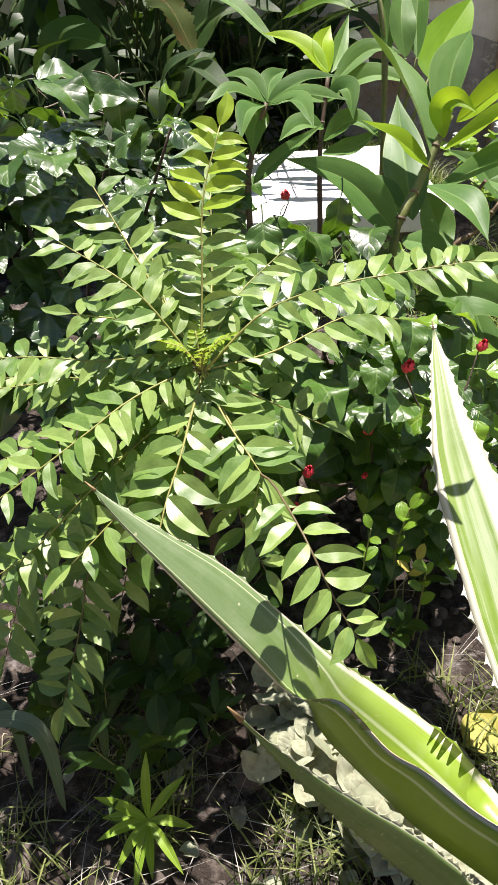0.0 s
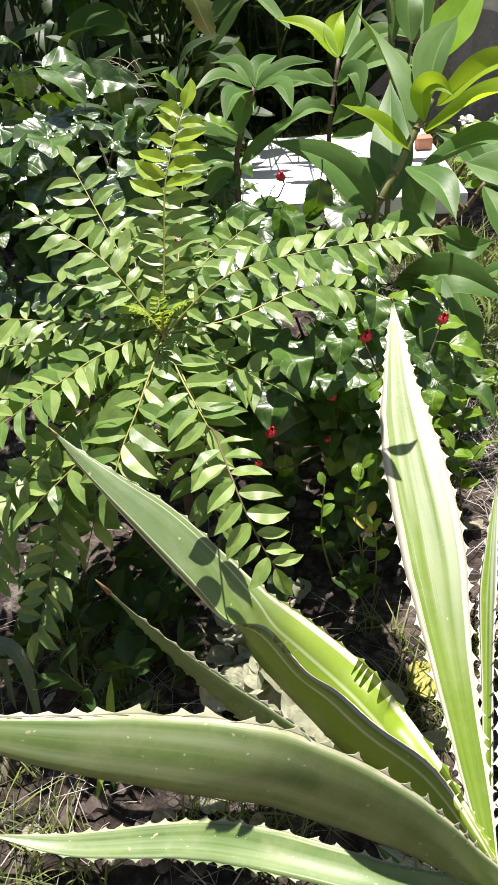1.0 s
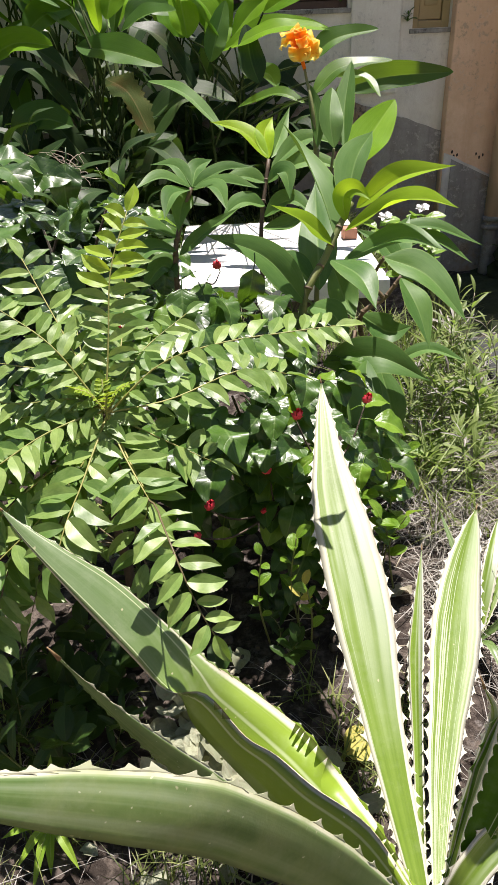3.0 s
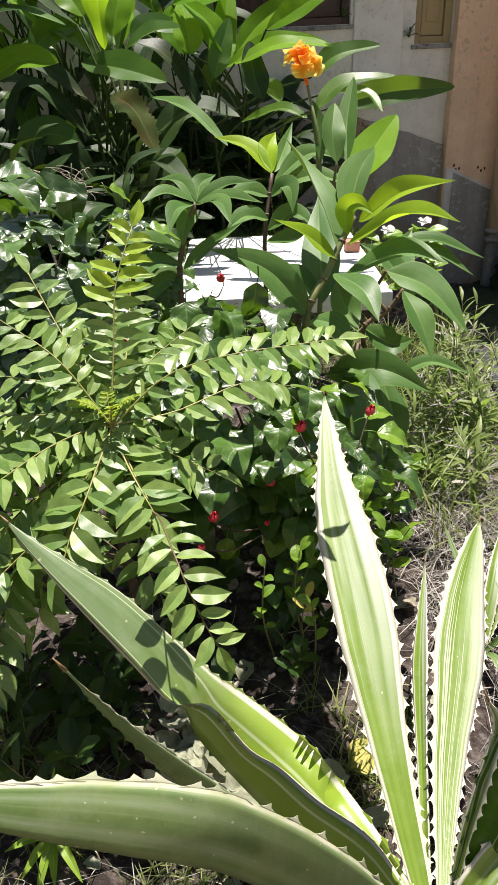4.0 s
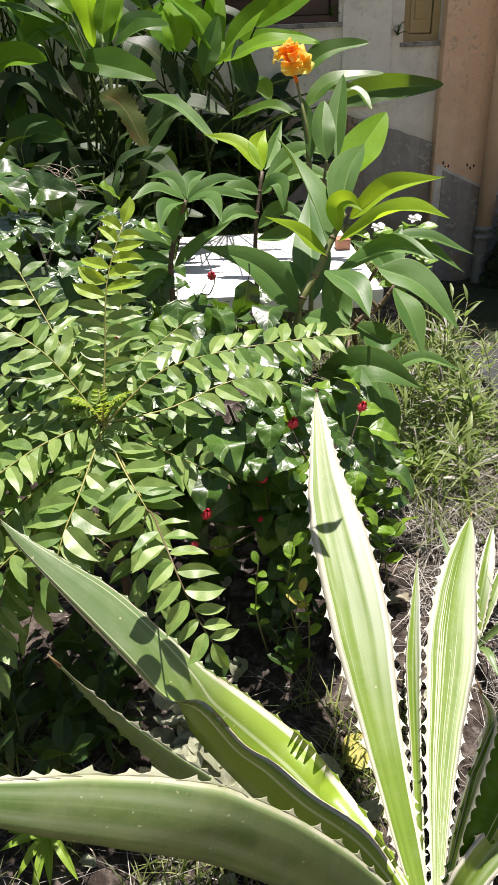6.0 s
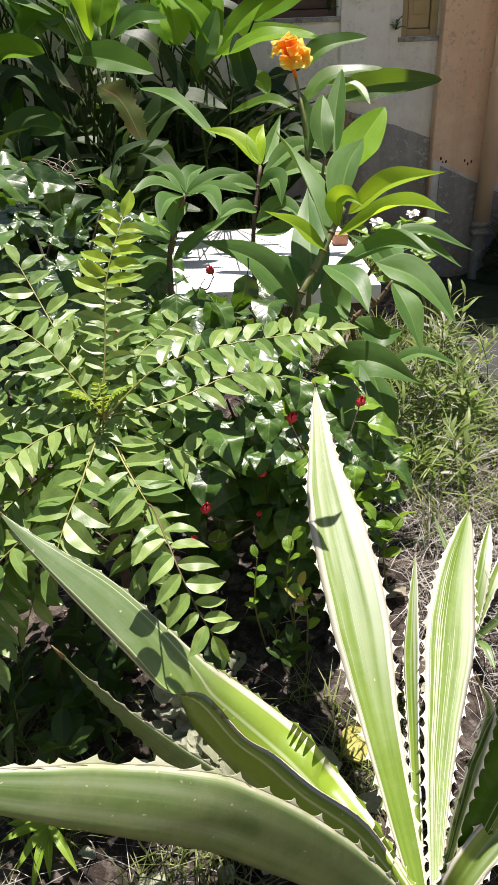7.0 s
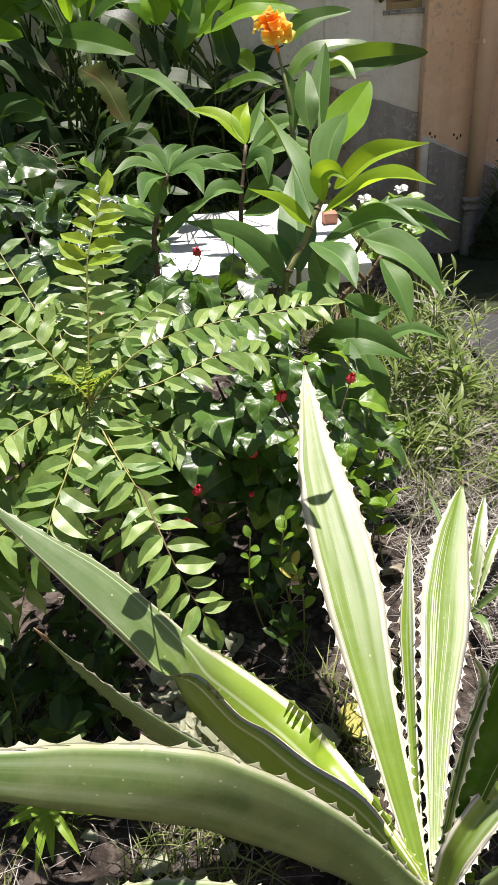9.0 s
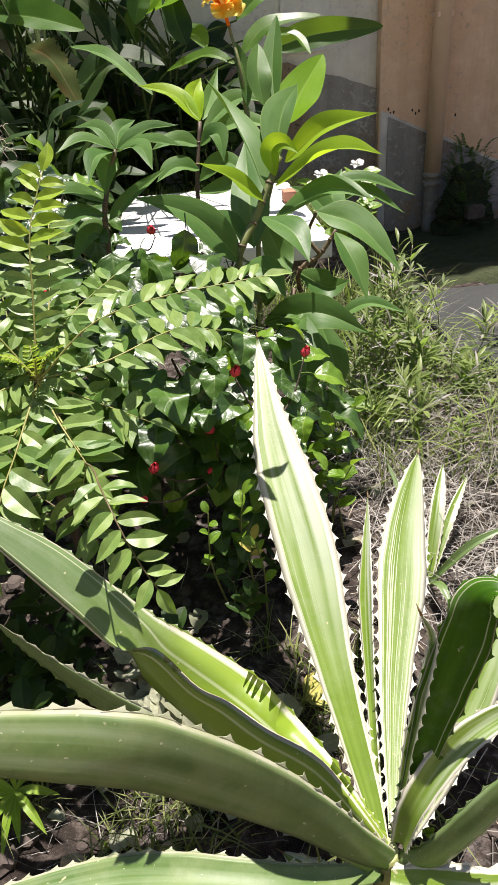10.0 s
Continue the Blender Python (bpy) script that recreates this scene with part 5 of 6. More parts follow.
build_sprig("weed", "small grey-green weed with hanging leaves on bare soil", "weed", (p.x, p.y + 0.04, 0.0), (p.x, p.y, p.z + 0.03), ROUND_DARK, 7, 0.05, 0.002, seed=91, bare=0.5)


# clover at the foot of the agave
for k, tip in enumerate(((0.287, 0.506, 0.076), (0.307, 0.501, 0.053), (0.274, 0.499, 0.064))):
    tip = Vector(tip)
    build_sprig("clover", "small pale clover at the foot of the agave", "weed", (tip.x, tip.y + 0.02, ground_height(tip.x, tip.y + 0.02)), tip, ROUND, 4, 0.018, 0.001, seed=120 + k, group="clover", bare=0.9)
# a yellowing shoot under the bush
tip = Vector((0.106, 0.967, 0.279))
build_sprig("seedling", "drooping shoot with yellowing leaves", "seedling", (tip.x + 0.01, tip.y + 0.08, 0.0), tip, [small_leaf(70 + k, M_YELLOW, 0.5) for k in range(2)], 4, 0.03, 0.0016, seed=131, bare=0.7)


def build_lance_plant():
    """The bright bamboo-like seedling in front."""
    at = Vector((-0.356, 0.682, 0.037))
    sprig = thing("bamboo_grass", (at.x, at.y, 0), "bright green seedling with narrow pointed leaves", "seedling")
    part("stem", tube([(at.x + 0.01, at.y + 0.02, -0.02), at], 0.0025, 0.0015, 6, 6), M_STALK, sprig)
    rnd = random.Random(4)
    for tip in ((-0.351, 0.739, 0.134), (-0.431, 0.688, 0.101), (-0.429, 0.649, 0.046), (-0.400, 0.617, 0.017), (-0.372, 0.591, -0.005), (-0.299, 0.614, 0.007), (-0.297, 0.738, 0.061), (-0.287, 0.684, 0.002), (-0.434, 0.694, 0.023), (-0.348, 0.614, -0.008)):
        part("leaf", sheet(arc(at, tip, 0.10), 0.016, (0, -0.3, 1), 0.4, 0.9, 0.35, 10, 4, seed=rnd.random() * 6), M_SEEDLING, sprig)


M_SEEDLING = leaf_material("seedling_leaf", (0.17, 0.32, 0.02), (0.27, 0.42, 0.04), (0.4, 0.5, 0.15), 0.4, 0.4, (0.5, 0.75, 0.02), veins=1, vein_depth=0.05, vein_tint=0.0)
build_lance_plant()


def build_strap_plant():
    """Grey-green strap leaves that hang in from the side."""
    foot = Vector((-0.80, 0.86, 0.0))
    plant = thing("spider_lily", foot, "clump of grey-green strap leaves bent to the soil", "lily")
    for tip, mid, w in (((-0.499, 0.715, 0.003), (-0.526, 0.760, 0.190), 0.026), ((-0.561, 0.752, 0.007), (-0.589, 0.805, 0.170), 0.02), ((-0.643, 0.727, 0.028), (-0.644, 0.814, 0.237), 0.024),
                        ((-0.595, 0.652, -0.081), (-0.624, 0.747, 0.142), 0.018), ((-0.741, 0.765, 0.087), (-0.695, 0.820, 0.301), 0.024)):
        part("leaf", sheet([foot, mid, tip], w, (0.2, -0.4, 1), 0.4, 0.6, 0.35, 18, 4, base=0.8), M_GREYSTRAP, plant)


M_GREYSTRAP = leaf_material("strap_leaf", (0.06, 0.10, 0.06), (0.11, 0.16, 0.10), (0.16, 0.2, 0.13), 0.38, 0.15, veins=1, vein_depth=0.05)
build_strap_plant()

# ---- ginger-like stalks ----


def ginger(name, label, stalk, leaves, radius=0.011, material=None, category="ginger", extra=()):
    plant = thing(name, (stalk[0][0], stalk[0][1], 0), label, category)
    stem = part("stalk", tube([(stalk[0][0], stalk[0][1], -0.03)] + list(stalk[1:]), radius, radius * 0.6, 9, 18), material or M_STALK, plant)
    line = through_points(stalk, 9)
    for i in range(1, 9):
        a, b = line[i], line[i] + (line[min(i + 1, 9)] - line[i - 1]).normalized() * 0.006
        part("node", tube([a, b], radius * (1.12 - 0.045 * i), radius * (1.08 - 0.045 * i), 9, 1), M_STALK_RED, stem, "ringed node")
    for points, width, up, fold, young in leaves:
        mat = young if not isinstance(young, (int, bool)) else (M_COST_NEW if young else M_COST)
        part("leaf", sheet(points, width, up, 0.40, 1.25, fold * 1.5 + 0.1, 24, 8, 0.09, 1.5, cup=-0.14, seed=len(points) + width * 90), mat, plant, "young yellow-green leaf" if young is True else "")
    for pts, r in extra:
        part("branch", tube(pts, r, r * 0.7, 8, 10), M_STALK_RED, plant, "brown side branch")
    return plant


s0 = Vector((0.170, 1.622, 0.610))
ginger("spiral_ginger", "tall ginger stalk with long smooth green leaves",
       [(s0.x - 0.03, s0.y - 0.02, 0.0), (s0.x - 0.02, s0.y, 0.35), (0.170, 1.622, 0.610), (0.226, 1.682, 0.698), (0.271, 1.732, 0.769), (0.302, 1.759, 0.818)],
       [([(0.256, 1.709, 0.747), (0.220, 1.817, 0.860), (0.147, 2.025, 0.988)], 0.105, (0.75, -0.9, 0.05), 0.4, False),
        ([(0.213, 1.655, 0.629), (0.231, 1.874, 0.716), (0.249, 2.090, 0.817)], 0.105, (-0.1, -0.7, 0.7), 0.12, False),
        ([(0.178, 1.619, 0.605), (0.076, 1.669, 0.716), (-0.071, 1.638, 0.784)], 0.088, (-0.2, -0.6, 0.8), 0.25, False),
        ([(0.252, 1.698, 0.728), (0.174, 1.688, 0.793), (0.092, 1.647, 0.843)], 0.055, (0, -0.5, 0.9), 0.25, True),
        ([(0.284, 1.726, 0.779), (0.281, 1.756, 0.833), (0.310, 1.744, 0.852), (0.344, 1.709, 0.829)], 0.055, (-0.3, -0.8, 0.4), 0.3, True),
        ([(0.280, 1.715, 0.758), (0.374, 1.641, 0.830), (0.426, 1.543, 0.861), (0.483, 1.470, 0.853)], 0.062, (0, -0.6, 0.8), 0.4, True),
        ([(0.313, 1.752, 0.805), (0.402, 1.692, 0.882), (0.506, 1.598, 0.919)], 0.07, (0, -0.65, 0.75), 0.35, True),
        ([(0.288, 1.759, 0.797), (0.332, 1.885, 0.901), (0.391, 1.985, 0.957)], 0.085, (-0.4, -0.8, 0.3), 0.5, False),
        ([(0.268, 1.677, 0.690), (0.402, 1.624, 0.759), (0.492, 1.547, 0.743)], 0.075, (0, -0.45, 0.9), 0.25, False),
        ([(0.242, 1.661, 0.703), (0.292, 1.542, 0.693), (0.315, 1.447, 0.646)], 0.085, (0.2, -0.6, 0.7), 0.15, False),
        ([(0.255, 1.733, 0.668), (0.281, 1.693, 0.595), (0.300, 1.626, 0.557)], 0.08, (0, -0.6, 0.8), 0.2, False),
        ([(0.204, 1.671, 0.637), (0.139, 1.760, 0.674), (0.078, 1.759, 0.631)], 0.075, (0, -0.6, 0.8), 0.2, False),
        ([(0.185, 1.627, 0.600), (0.235, 1.578, 0.593), (0.269, 1.506, 0.545)], 0.07, (0, -0.6, 0.8), 0.2, False)], 0.0125)

s1 = Vector((0.373, 1.843, 0.473))
ginger("spiral_ginger", "branching ginger stalk with broad shaded leaves",
       [(s1.x + 0.02, s1.y, 0.0), (s1.x + 0.03, s1.y, 0.28), (0.344, 1.796, 0.492), (0.410, 1.805, 0.548), (0.459, 1.816, 0.610)],
       [([(0.376, 1.681, 0.698), (0.469, 1.619, 0.667), (0.551, 1.524, 0.578)], 0.105, (0.2, -0.6, 0.8), 0.2, False),
        ([(0.229, 1.685, 0.415), (0.369, 1.654, 0.441), (0.502, 1.601, 0.388)], 0.105, (0, -0.8, 0.6), 0.2, False),
        ([(0.450, 1.793, 0.609), (0.482, 1.712, 0.547), (0.504, 1.642, 0.461)], 0.085, (0.4, -0.7, 0.5), 0.2, False),
        ([(0.473, 1.849, 0.340), (0.563, 1.845, 0.373), (0.664, 1.788, 0.353)], 0.05, (0, -0.4, 0.9), 0.3, False),
        ([(0.446, 2.011, 0.673), (0.575, 1.999, 0.694), (0.721, 1.939, 0.646)], 0.055, (0, -0.4, 0.9), 0.3, False),
        ([(0.460, 1.986, 0.628), (0.574, 1.983, 0.664), (0.684, 1.916, 0.605)], 0.055, (0, -0.4, 0.9), 0.3, False),
        ([(0.459, 1.816, 0.610), (0.475, 1.951, 0.669), (0.524, 2.037, 0.721)], 0.07, (0, -0.8, 0.5), 0.3, False),
        ([(0.459, 1.816, 0.610), (0.422, 1.895, 0.670), (0.348, 1.940, 0.710)], 0.06, (0, -0.6, 0.8), 0.3, False),
        ([(0.348, 1.804, 0.506), (0.425, 1.779, 0.460), (0.485, 1.766, 0.479)], 0.09, (0, -0.6, 0.8), 0.2, False),
        ([(0.339, 1.640, 0.440), (0.312, 1.520, 0.350), (0.300, 1.470, 0.235)], 0.09, (0, -1, 0.1), 0.2, False),
        ([(0.380, 1.680, 0.410), (0.402, 1.590, 0.310), (0.392, 1.560, 0.215)], 0.08, (0.2, -1, 0.1), 0.2, False),
        ([(0.300, 1.690, 0.430), (0.268, 1.590, 0.350), (0.258, 1.540, 0.270)], 0.07, (-0.2, -1, 0.1), 0.2, False)],
       0.009, M_STALK_RED, extra=[([(0.333, 1.800, 0.457), (0.300, 1.728, 0.368), (s1.x - 0.05, s1.y - 0.02, -0.02)], 0.008), ([(0.410, 1.805, 0.548), (0.377, 1.810, 0.600), (0.387, 1.731, 0.684)], 0.006)])

s2 = Vector((-0.146, 1.665, 0.627))
ginger("spiral_ginger", "ginger stalk topped by a whorl of narrow leaves",
       [(s2.x + 0.01, s2.y, 0.0), (s2.x, s2.y, 0.3), (-0.146, 1.693, 0.678), (-0.134, 1.722, 0.771), (-0.096, 1.754, 0.870)],
       [([(-0.096, 1.754, 0.870), (-0.132, 1.801, 0.914), (-0.199, 1.826, 0.918)], 0.043, (0, -0.4, 0.9), 0.3, False),
        ([(-0.098, 1.754, 0.870), (-0.164, 1.725, 0.901), (-0.225, 1.671, 0.886)], 0.045, (0, -0.4, 0.9), 0.3, False),
        ([(-0.093, 1.755, 0.872), (-0.081, 1.819, 0.905), (-0.043, 1.861, 0.919)], 0.049, (0, -0.6, 0.7), 0.3, False),
        ([(-0.093, 1.754, 0.870), (-0.019, 1.772, 0.904), (0.062, 1.775, 0.909)], 0.047, (0, -0.4, 0.9), 0.35, False),
        ([(-0.093, 1.752, 0.867), (-0.013, 1.706, 0.887), (0.070, 1.666, 0.877)], 0.047, (0, -0.4, 0.9), 0.35, False),
        ([(-0.093, 1.752, 0.866), (-0.033, 1.669, 0.882), (-0.008, 1.591, 0.844)], 0.049, (0, -0.5, 0.8), 0.3, False),
        ([(-0.099, 1.752, 0.866), (-0.137, 1.663, 0.871), (-0.154, 1.594, 0.830)], 0.049, (0, -0.5, 0.8), 0.3, False),
        ([(-0.102, 1.760, 0.861), (-0.122, 1.732, 0.830), (-0.131, 1.681, 0.780)], 0.054, (0, -0.8, 0.4), 0.25, False),
        ([(-0.135, 1.715, 0.758), (-0.213, 1.690, 0.796), (-0.309, 1.644, 0.795)], 0.054, (0, -0.4, 0.9), 0.3, False),
        ([(-0.139, 1.701, 0.733), (-0.201, 1.653, 0.749), (-0.252, 1.571, 0.706)], 0.054, (0, -0.5, 0.8), 0.25, False),
        ([(-0.134, 1.694, 0.721), (-0.069, 1.700, 0.772), (0.026, 1.730, 0.827)], 0.042, (0, -0.5, 0.8), 0.3, False),
        ([(-0.143, 1.693, 0.678), (-0.181, 1.681, 0.698), (-0.236, 1.629, 0.644)], 0.065, (0, -0.5, 0.8), 0.25, False)], 0.009, M_STALK_RED)

s3 = Vector((0.113, 2.755, 0.469))
ginger("spiral_ginger", "slim ginger stalk with a fresh yellow-green top",
       [(s3.x, s3.y, 0.0), (s3.x, s3.y, 0.3), (0.116, 2.769, 0.556), (0.155, 2.868, 0.777)],
       [([(0.155, 2.868, 0.777), (0.058, 2.966, 0.872), (-0.074, 3.009, 0.909)], 0.085, (0.2, -0.5, 0.8), 0.3, True),
        ([(0.156, 2.870, 0.781), (0.146, 2.983, 0.860), (0.184, 3.058, 0.914)], 0.08, (0, -0.9, 0.3), 0.35, True),
        ([(0.165, 2.870, 0.781), (0.209, 2.997, 0.845), (0.260, 3.121, 0.944)], 0.06, (0, -0.9, 0.3), 0.35, False),
        ([(0.163, 2.851, 0.747), (0.309, 2.946, 0.835), (0.428, 2.892, 0.820)], 0.085, (0, -0.5, 0.8), 0.3, False),
        ([(0.156, 2.835, 0.717), (0.322, 2.862, 0.765), (0.493, 2.790, 0.719)], 0.09, (0, -0.5, 0.8), 0.3, False),
        ([(0.146, 2.824, 0.698), (0.215, 2.800, 0.737), (0.226, 2.707, 0.650)], 0.085, (0, -0.5, 0.8), 0.3, False),
        ([(0.142, 2.824, 0.698), (0.048, 2.838, 0.722), (-0.044, 2.782, 0.704)], 0.08, (0, -0.5, 0.8), 0.3, False),
        ([(0.132, 2.781, 0.619), (0.042, 2.747, 0.641), (-0.038, 2.661, 0.609)], 0.09, (0, -0.5, 0.8), 0.3, False),
        ([(0.126, 2.759, 0.580), (0.232, 2.748, 0.642), (0.321, 2.652, 0.593)], 0.09, (0, -0.5, 0.8), 0.3, False),
        ([(0.119, 2.737, 0.541), (0.227, 2.703, 0.561), (0.324, 2.673, 0.631)], 0.08, (0, -0.5, 0.8), 0.3, False)], 0.012, M_STALK_RED)

# small white-flowered shrub by the concrete
white_shrub = thing("white_flower_shrub", (0.72, 2.45, 0), "small shrub with white flower clusters and green leaves", "shrub")
M_PETAL = plain_material("white_petal", (0.62, 0.62, 0.58), (0.82, 0.82, 0.78), 0.6, 60)
for k, tip in enumerate(((0.582, 2.635, 0.562), (0.725, 2.647, 0.584), (0.722, 2.489, 0.504), (0.575, 2.482, 0.493), (0.635, 2.460, 0.453))):
    tip = Vector(tip)
    part("stem", tube([(0.72 + 0.02 * k, 2.45, -0.02), (0.73 + 0.02 * k, 2.4, tip.z * 0.6), tip], 0.006, 0.003, 6, 8), M_STALK, white_shrub)
    for i in range(9):
        a = i * 2.4
        piece("leaf", ROUND[i % 3], aim(tip + Vector((rand(-0.03, 0.03), rand(-0.03, 0.03), rand(-0.08, 0.0))), (math.cos(a), math.sin(a), 0.25), (0, -0.3, 1), rand(0.05, 0.09)), white_shrub)
    if k < 3:
        for i in range(15):
            bm = sheet([(0, 0, 0), (0, 0.011, 0.005), (0, 0.024, -0.002)], 0.014, (0, 0, 1), 0.6, 0.5, 0.3, 5, 4)
            for v in bm.verts:
                v.co = aim(tip + Vector((0.006 * (i % 4) * math.cos(i * 2.4), 0.006 * (i % 4) * math.sin(i * 2.4), 0.014 + 0.006 * (i % 3))), (math.cos(i * 2.4), math.sin(i * 2.4), 0.9 - 0.3 * (i % 4)), (0, -0.4, 1), 1.0) @ v.co
            part("petal", bm, M_PETAL, white_shrub, "white petal")

# ---- canna and heliconia at the back ----


def build_canna():
    top = Vector((0.290, 2.805, 1.084))
    plant = thing("canna", (top.x + 0.03, top.y - 0.05, 0), "canna with a ruffled orange and yellow flower", "canna")
    stalk = [(top.x + 0.04, top.y - 0.05, -0.03), (top.x + 0.05, top.y - 0.06, 0.4), (0.316, 2.698, 0.891), top]
    part("stalk", tube(stalk, 0.013, 0.005, 9, 14), M_STALK, plant)
    centre = Vector((0.273, 2.841, 1.150))
    flower = part("flower", tube([top, top.lerp(centre, 0.6), centre], 0.006, 0.010, 8, 6), M_ORANGE, plant, "orange flower ruffled with yellow margins")
    face = Vector((-0.12, -0.6, 0.8)).normalized()
    along = face.cross(Vector((0, 0, 1))).normalized()
    rise = along.cross(face)
    # angle, reach, width, lift: broad petals to one side, a raised pair on the other
    for k, (a, reach, wide, lift) in enumerate(((205, 0.080, 0.070, 0.00), (262, 0.068, 0.065, 0.012), (150, 0.072, 0.062, 0.018), (52, 0.078, 0.062, 0.03), (8, 0.07, 0.055, 0.018),
                                                (100, 0.045, 0.04, 0.034), (235, 0.036, 0.036, 0.036))):
        way = along * math.cos(radians(a)) + rise * math.sin(radians(a))
        mid = centre + way * reach * 0.5 + face * (0.016 + lift)
        tip = centre + way * reach + face * (lift - 0.012)
        part("petal", sheet([centre, mid, tip], wide * 1.25, face, 0.7, 0.36, 0.1, 28, 12, 0.24, 3.4, seed=k * 1.3), M_ORANGE, flower)
    leaves = [
        ([(0.422, 2.664, 0.831), (0.436, 2.778, 0.956), (0.477, 2.906, 1.106)], 0.078, (-0.3, -0.9, 0.2), 0.35),
        ([(0.384, 2.666, 0.832), (0.374, 2.722, 0.934), (0.393, 2.816, 1.023)], 0.094, (0.2, -0.9, 0.2), 0.3),
        ([(0.325, 2.667, 0.835), (0.324, 2.728, 0.945), (0.304, 2.779, 1.038)], 0.055, (0.2, -0.9, 0.2), 0.4),
        ([(0.484, 2.743, 0.757), (0.548, 2.848, 0.844), (0.665, 2.972, 0.964)], 0.165, (-0.3, -0.8, 0.5), 0.25)]
    for n, (pts, w, up, fold) in enumerate(leaves):
        part("leaf", sheet(pts, w, up, 0.45, 0.75, fold, 20, 6, 0.03, 2, seed=n), M_HELI_LIT if n == 3 else M_COST, plant)
        foot = Vector(pts[0])
        part("leaf_stalk", tube([foot, foot.lerp(Vector((top.x + 0.05, top.y - 0.05, 0.35)), 0.5), (top.x + 0.05, top.y - 0.05, 0.3)], 0.005, 0.009, 6, 6), M_STALK, plant)
    return plant


build_canna()


def heliconia(foot, leaves, label, seed):
    """Upright stalks with paddle leaves; each leaf: points, width, facing, material."""
    foot = Vector(foot)
    plant = thing("heliconia", foot, label, "heliconia", "heliconia clump")
    rnd = random.Random(seed)
    tall = max(Vector(pts[0]).z for pts, w, up, mat in leaves)
    stems = [foot + Vector((rnd.uniform(-0.1, 0.1), rnd.uniform(-0.08, 0.08), 0)) for _ in range(3)]
    for stem in stems[:2]:
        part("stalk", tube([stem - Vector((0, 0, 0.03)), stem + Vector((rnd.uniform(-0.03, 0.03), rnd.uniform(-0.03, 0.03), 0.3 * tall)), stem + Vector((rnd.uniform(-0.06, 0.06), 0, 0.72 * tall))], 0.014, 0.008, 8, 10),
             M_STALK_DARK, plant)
    for k, (pts, w, up, mat) in enumerate(leaves):
        base = Vector(pts[0])
        part("leaf", sheet(pts, w, up, 0.42, 0.6, rnd.uniform(0.15, 0.4), 40, 6, 0.25 if mat is M_HELI_DRY else 0.06, 2.5, saw=0.3 if mat is M_HELI_DRY else 0.0, saws=17.3, seed=rnd.random() * 6), mat, plant, "withered brown leaf" if mat is M_HELI_DRY else "")
        stem = stems[k % 3]
        low = stem + Vector((0, 0, min(0.68 * tall, max(0.0, base.z - 0.25))))
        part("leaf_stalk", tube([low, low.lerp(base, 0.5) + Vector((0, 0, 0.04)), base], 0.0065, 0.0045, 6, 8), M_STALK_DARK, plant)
    return plant


def wild_leaves(foot, count, seed, low=0.25, high=1.5, lit=0.25, size=(0.3, 0.55)):
    rnd = random.Random(seed)
    foot = Vector(foot)
    out = []
    for k in range(count):
        a = k * 2.4 + rnd.uniform(-0.4, 0.4)
        z = low + (high - low) * ((k + 0.5) / count) * rnd.uniform(0.75, 1.1)
        length = rnd.uniform(*size)
        reach = rnd.uniform(0.5, 0.95) if z < 0.9 else rnd.uniform(0.25, 0.8)
        base = foot + Vector((0.14 * math.cos(a), 0.12 * math.sin(a), z))
        d = Vector((math.cos(a) * reach, math.sin(a) * reach * 0.8, rnd.uniform(-0.35, 0.75)))
        tip = base + d.normalized() * length
        mid = base.lerp(tip, 0.5) + Vector((0, 0, 0.10 * length + 0.05))
        if z > 0.7 and d.y < -0.3:
            continue
        # low leaves take the shade-coloured copy, a few high ones the sunlit copy
        out.append(([base, mid, tip], length * rnd.uniform(0.24, 0.34), (0.2 * math.cos(a), -0.4, 0.9), M_HELI_SHADED if z < 1.1 or rnd.random() > 0.3 + lit else (M_HELI_LIT if rnd.random() < lit else M_HELI)))
    return out


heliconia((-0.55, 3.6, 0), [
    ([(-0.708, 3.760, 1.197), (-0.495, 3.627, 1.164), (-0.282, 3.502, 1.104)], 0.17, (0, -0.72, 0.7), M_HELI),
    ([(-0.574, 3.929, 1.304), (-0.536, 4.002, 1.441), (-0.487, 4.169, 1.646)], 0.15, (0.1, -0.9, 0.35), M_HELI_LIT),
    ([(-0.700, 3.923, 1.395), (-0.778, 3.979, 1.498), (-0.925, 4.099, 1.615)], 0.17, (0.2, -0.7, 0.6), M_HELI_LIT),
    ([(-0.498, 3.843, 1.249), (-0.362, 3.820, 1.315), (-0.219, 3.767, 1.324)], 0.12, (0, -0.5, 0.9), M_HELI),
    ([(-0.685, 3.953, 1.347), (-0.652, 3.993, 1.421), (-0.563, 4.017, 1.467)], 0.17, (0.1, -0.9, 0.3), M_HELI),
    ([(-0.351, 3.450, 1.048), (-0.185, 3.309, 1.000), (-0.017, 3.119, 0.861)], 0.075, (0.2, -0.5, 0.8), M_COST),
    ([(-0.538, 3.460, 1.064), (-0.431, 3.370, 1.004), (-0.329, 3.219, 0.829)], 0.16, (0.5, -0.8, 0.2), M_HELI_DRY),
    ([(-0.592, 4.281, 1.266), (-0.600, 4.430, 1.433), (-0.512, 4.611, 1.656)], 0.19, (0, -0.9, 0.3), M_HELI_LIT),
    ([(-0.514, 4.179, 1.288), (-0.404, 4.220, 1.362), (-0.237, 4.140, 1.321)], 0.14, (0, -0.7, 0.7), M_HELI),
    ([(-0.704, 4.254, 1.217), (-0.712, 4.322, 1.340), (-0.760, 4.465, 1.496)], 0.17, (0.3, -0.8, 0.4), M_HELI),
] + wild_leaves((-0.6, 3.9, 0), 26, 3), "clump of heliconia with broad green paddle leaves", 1)
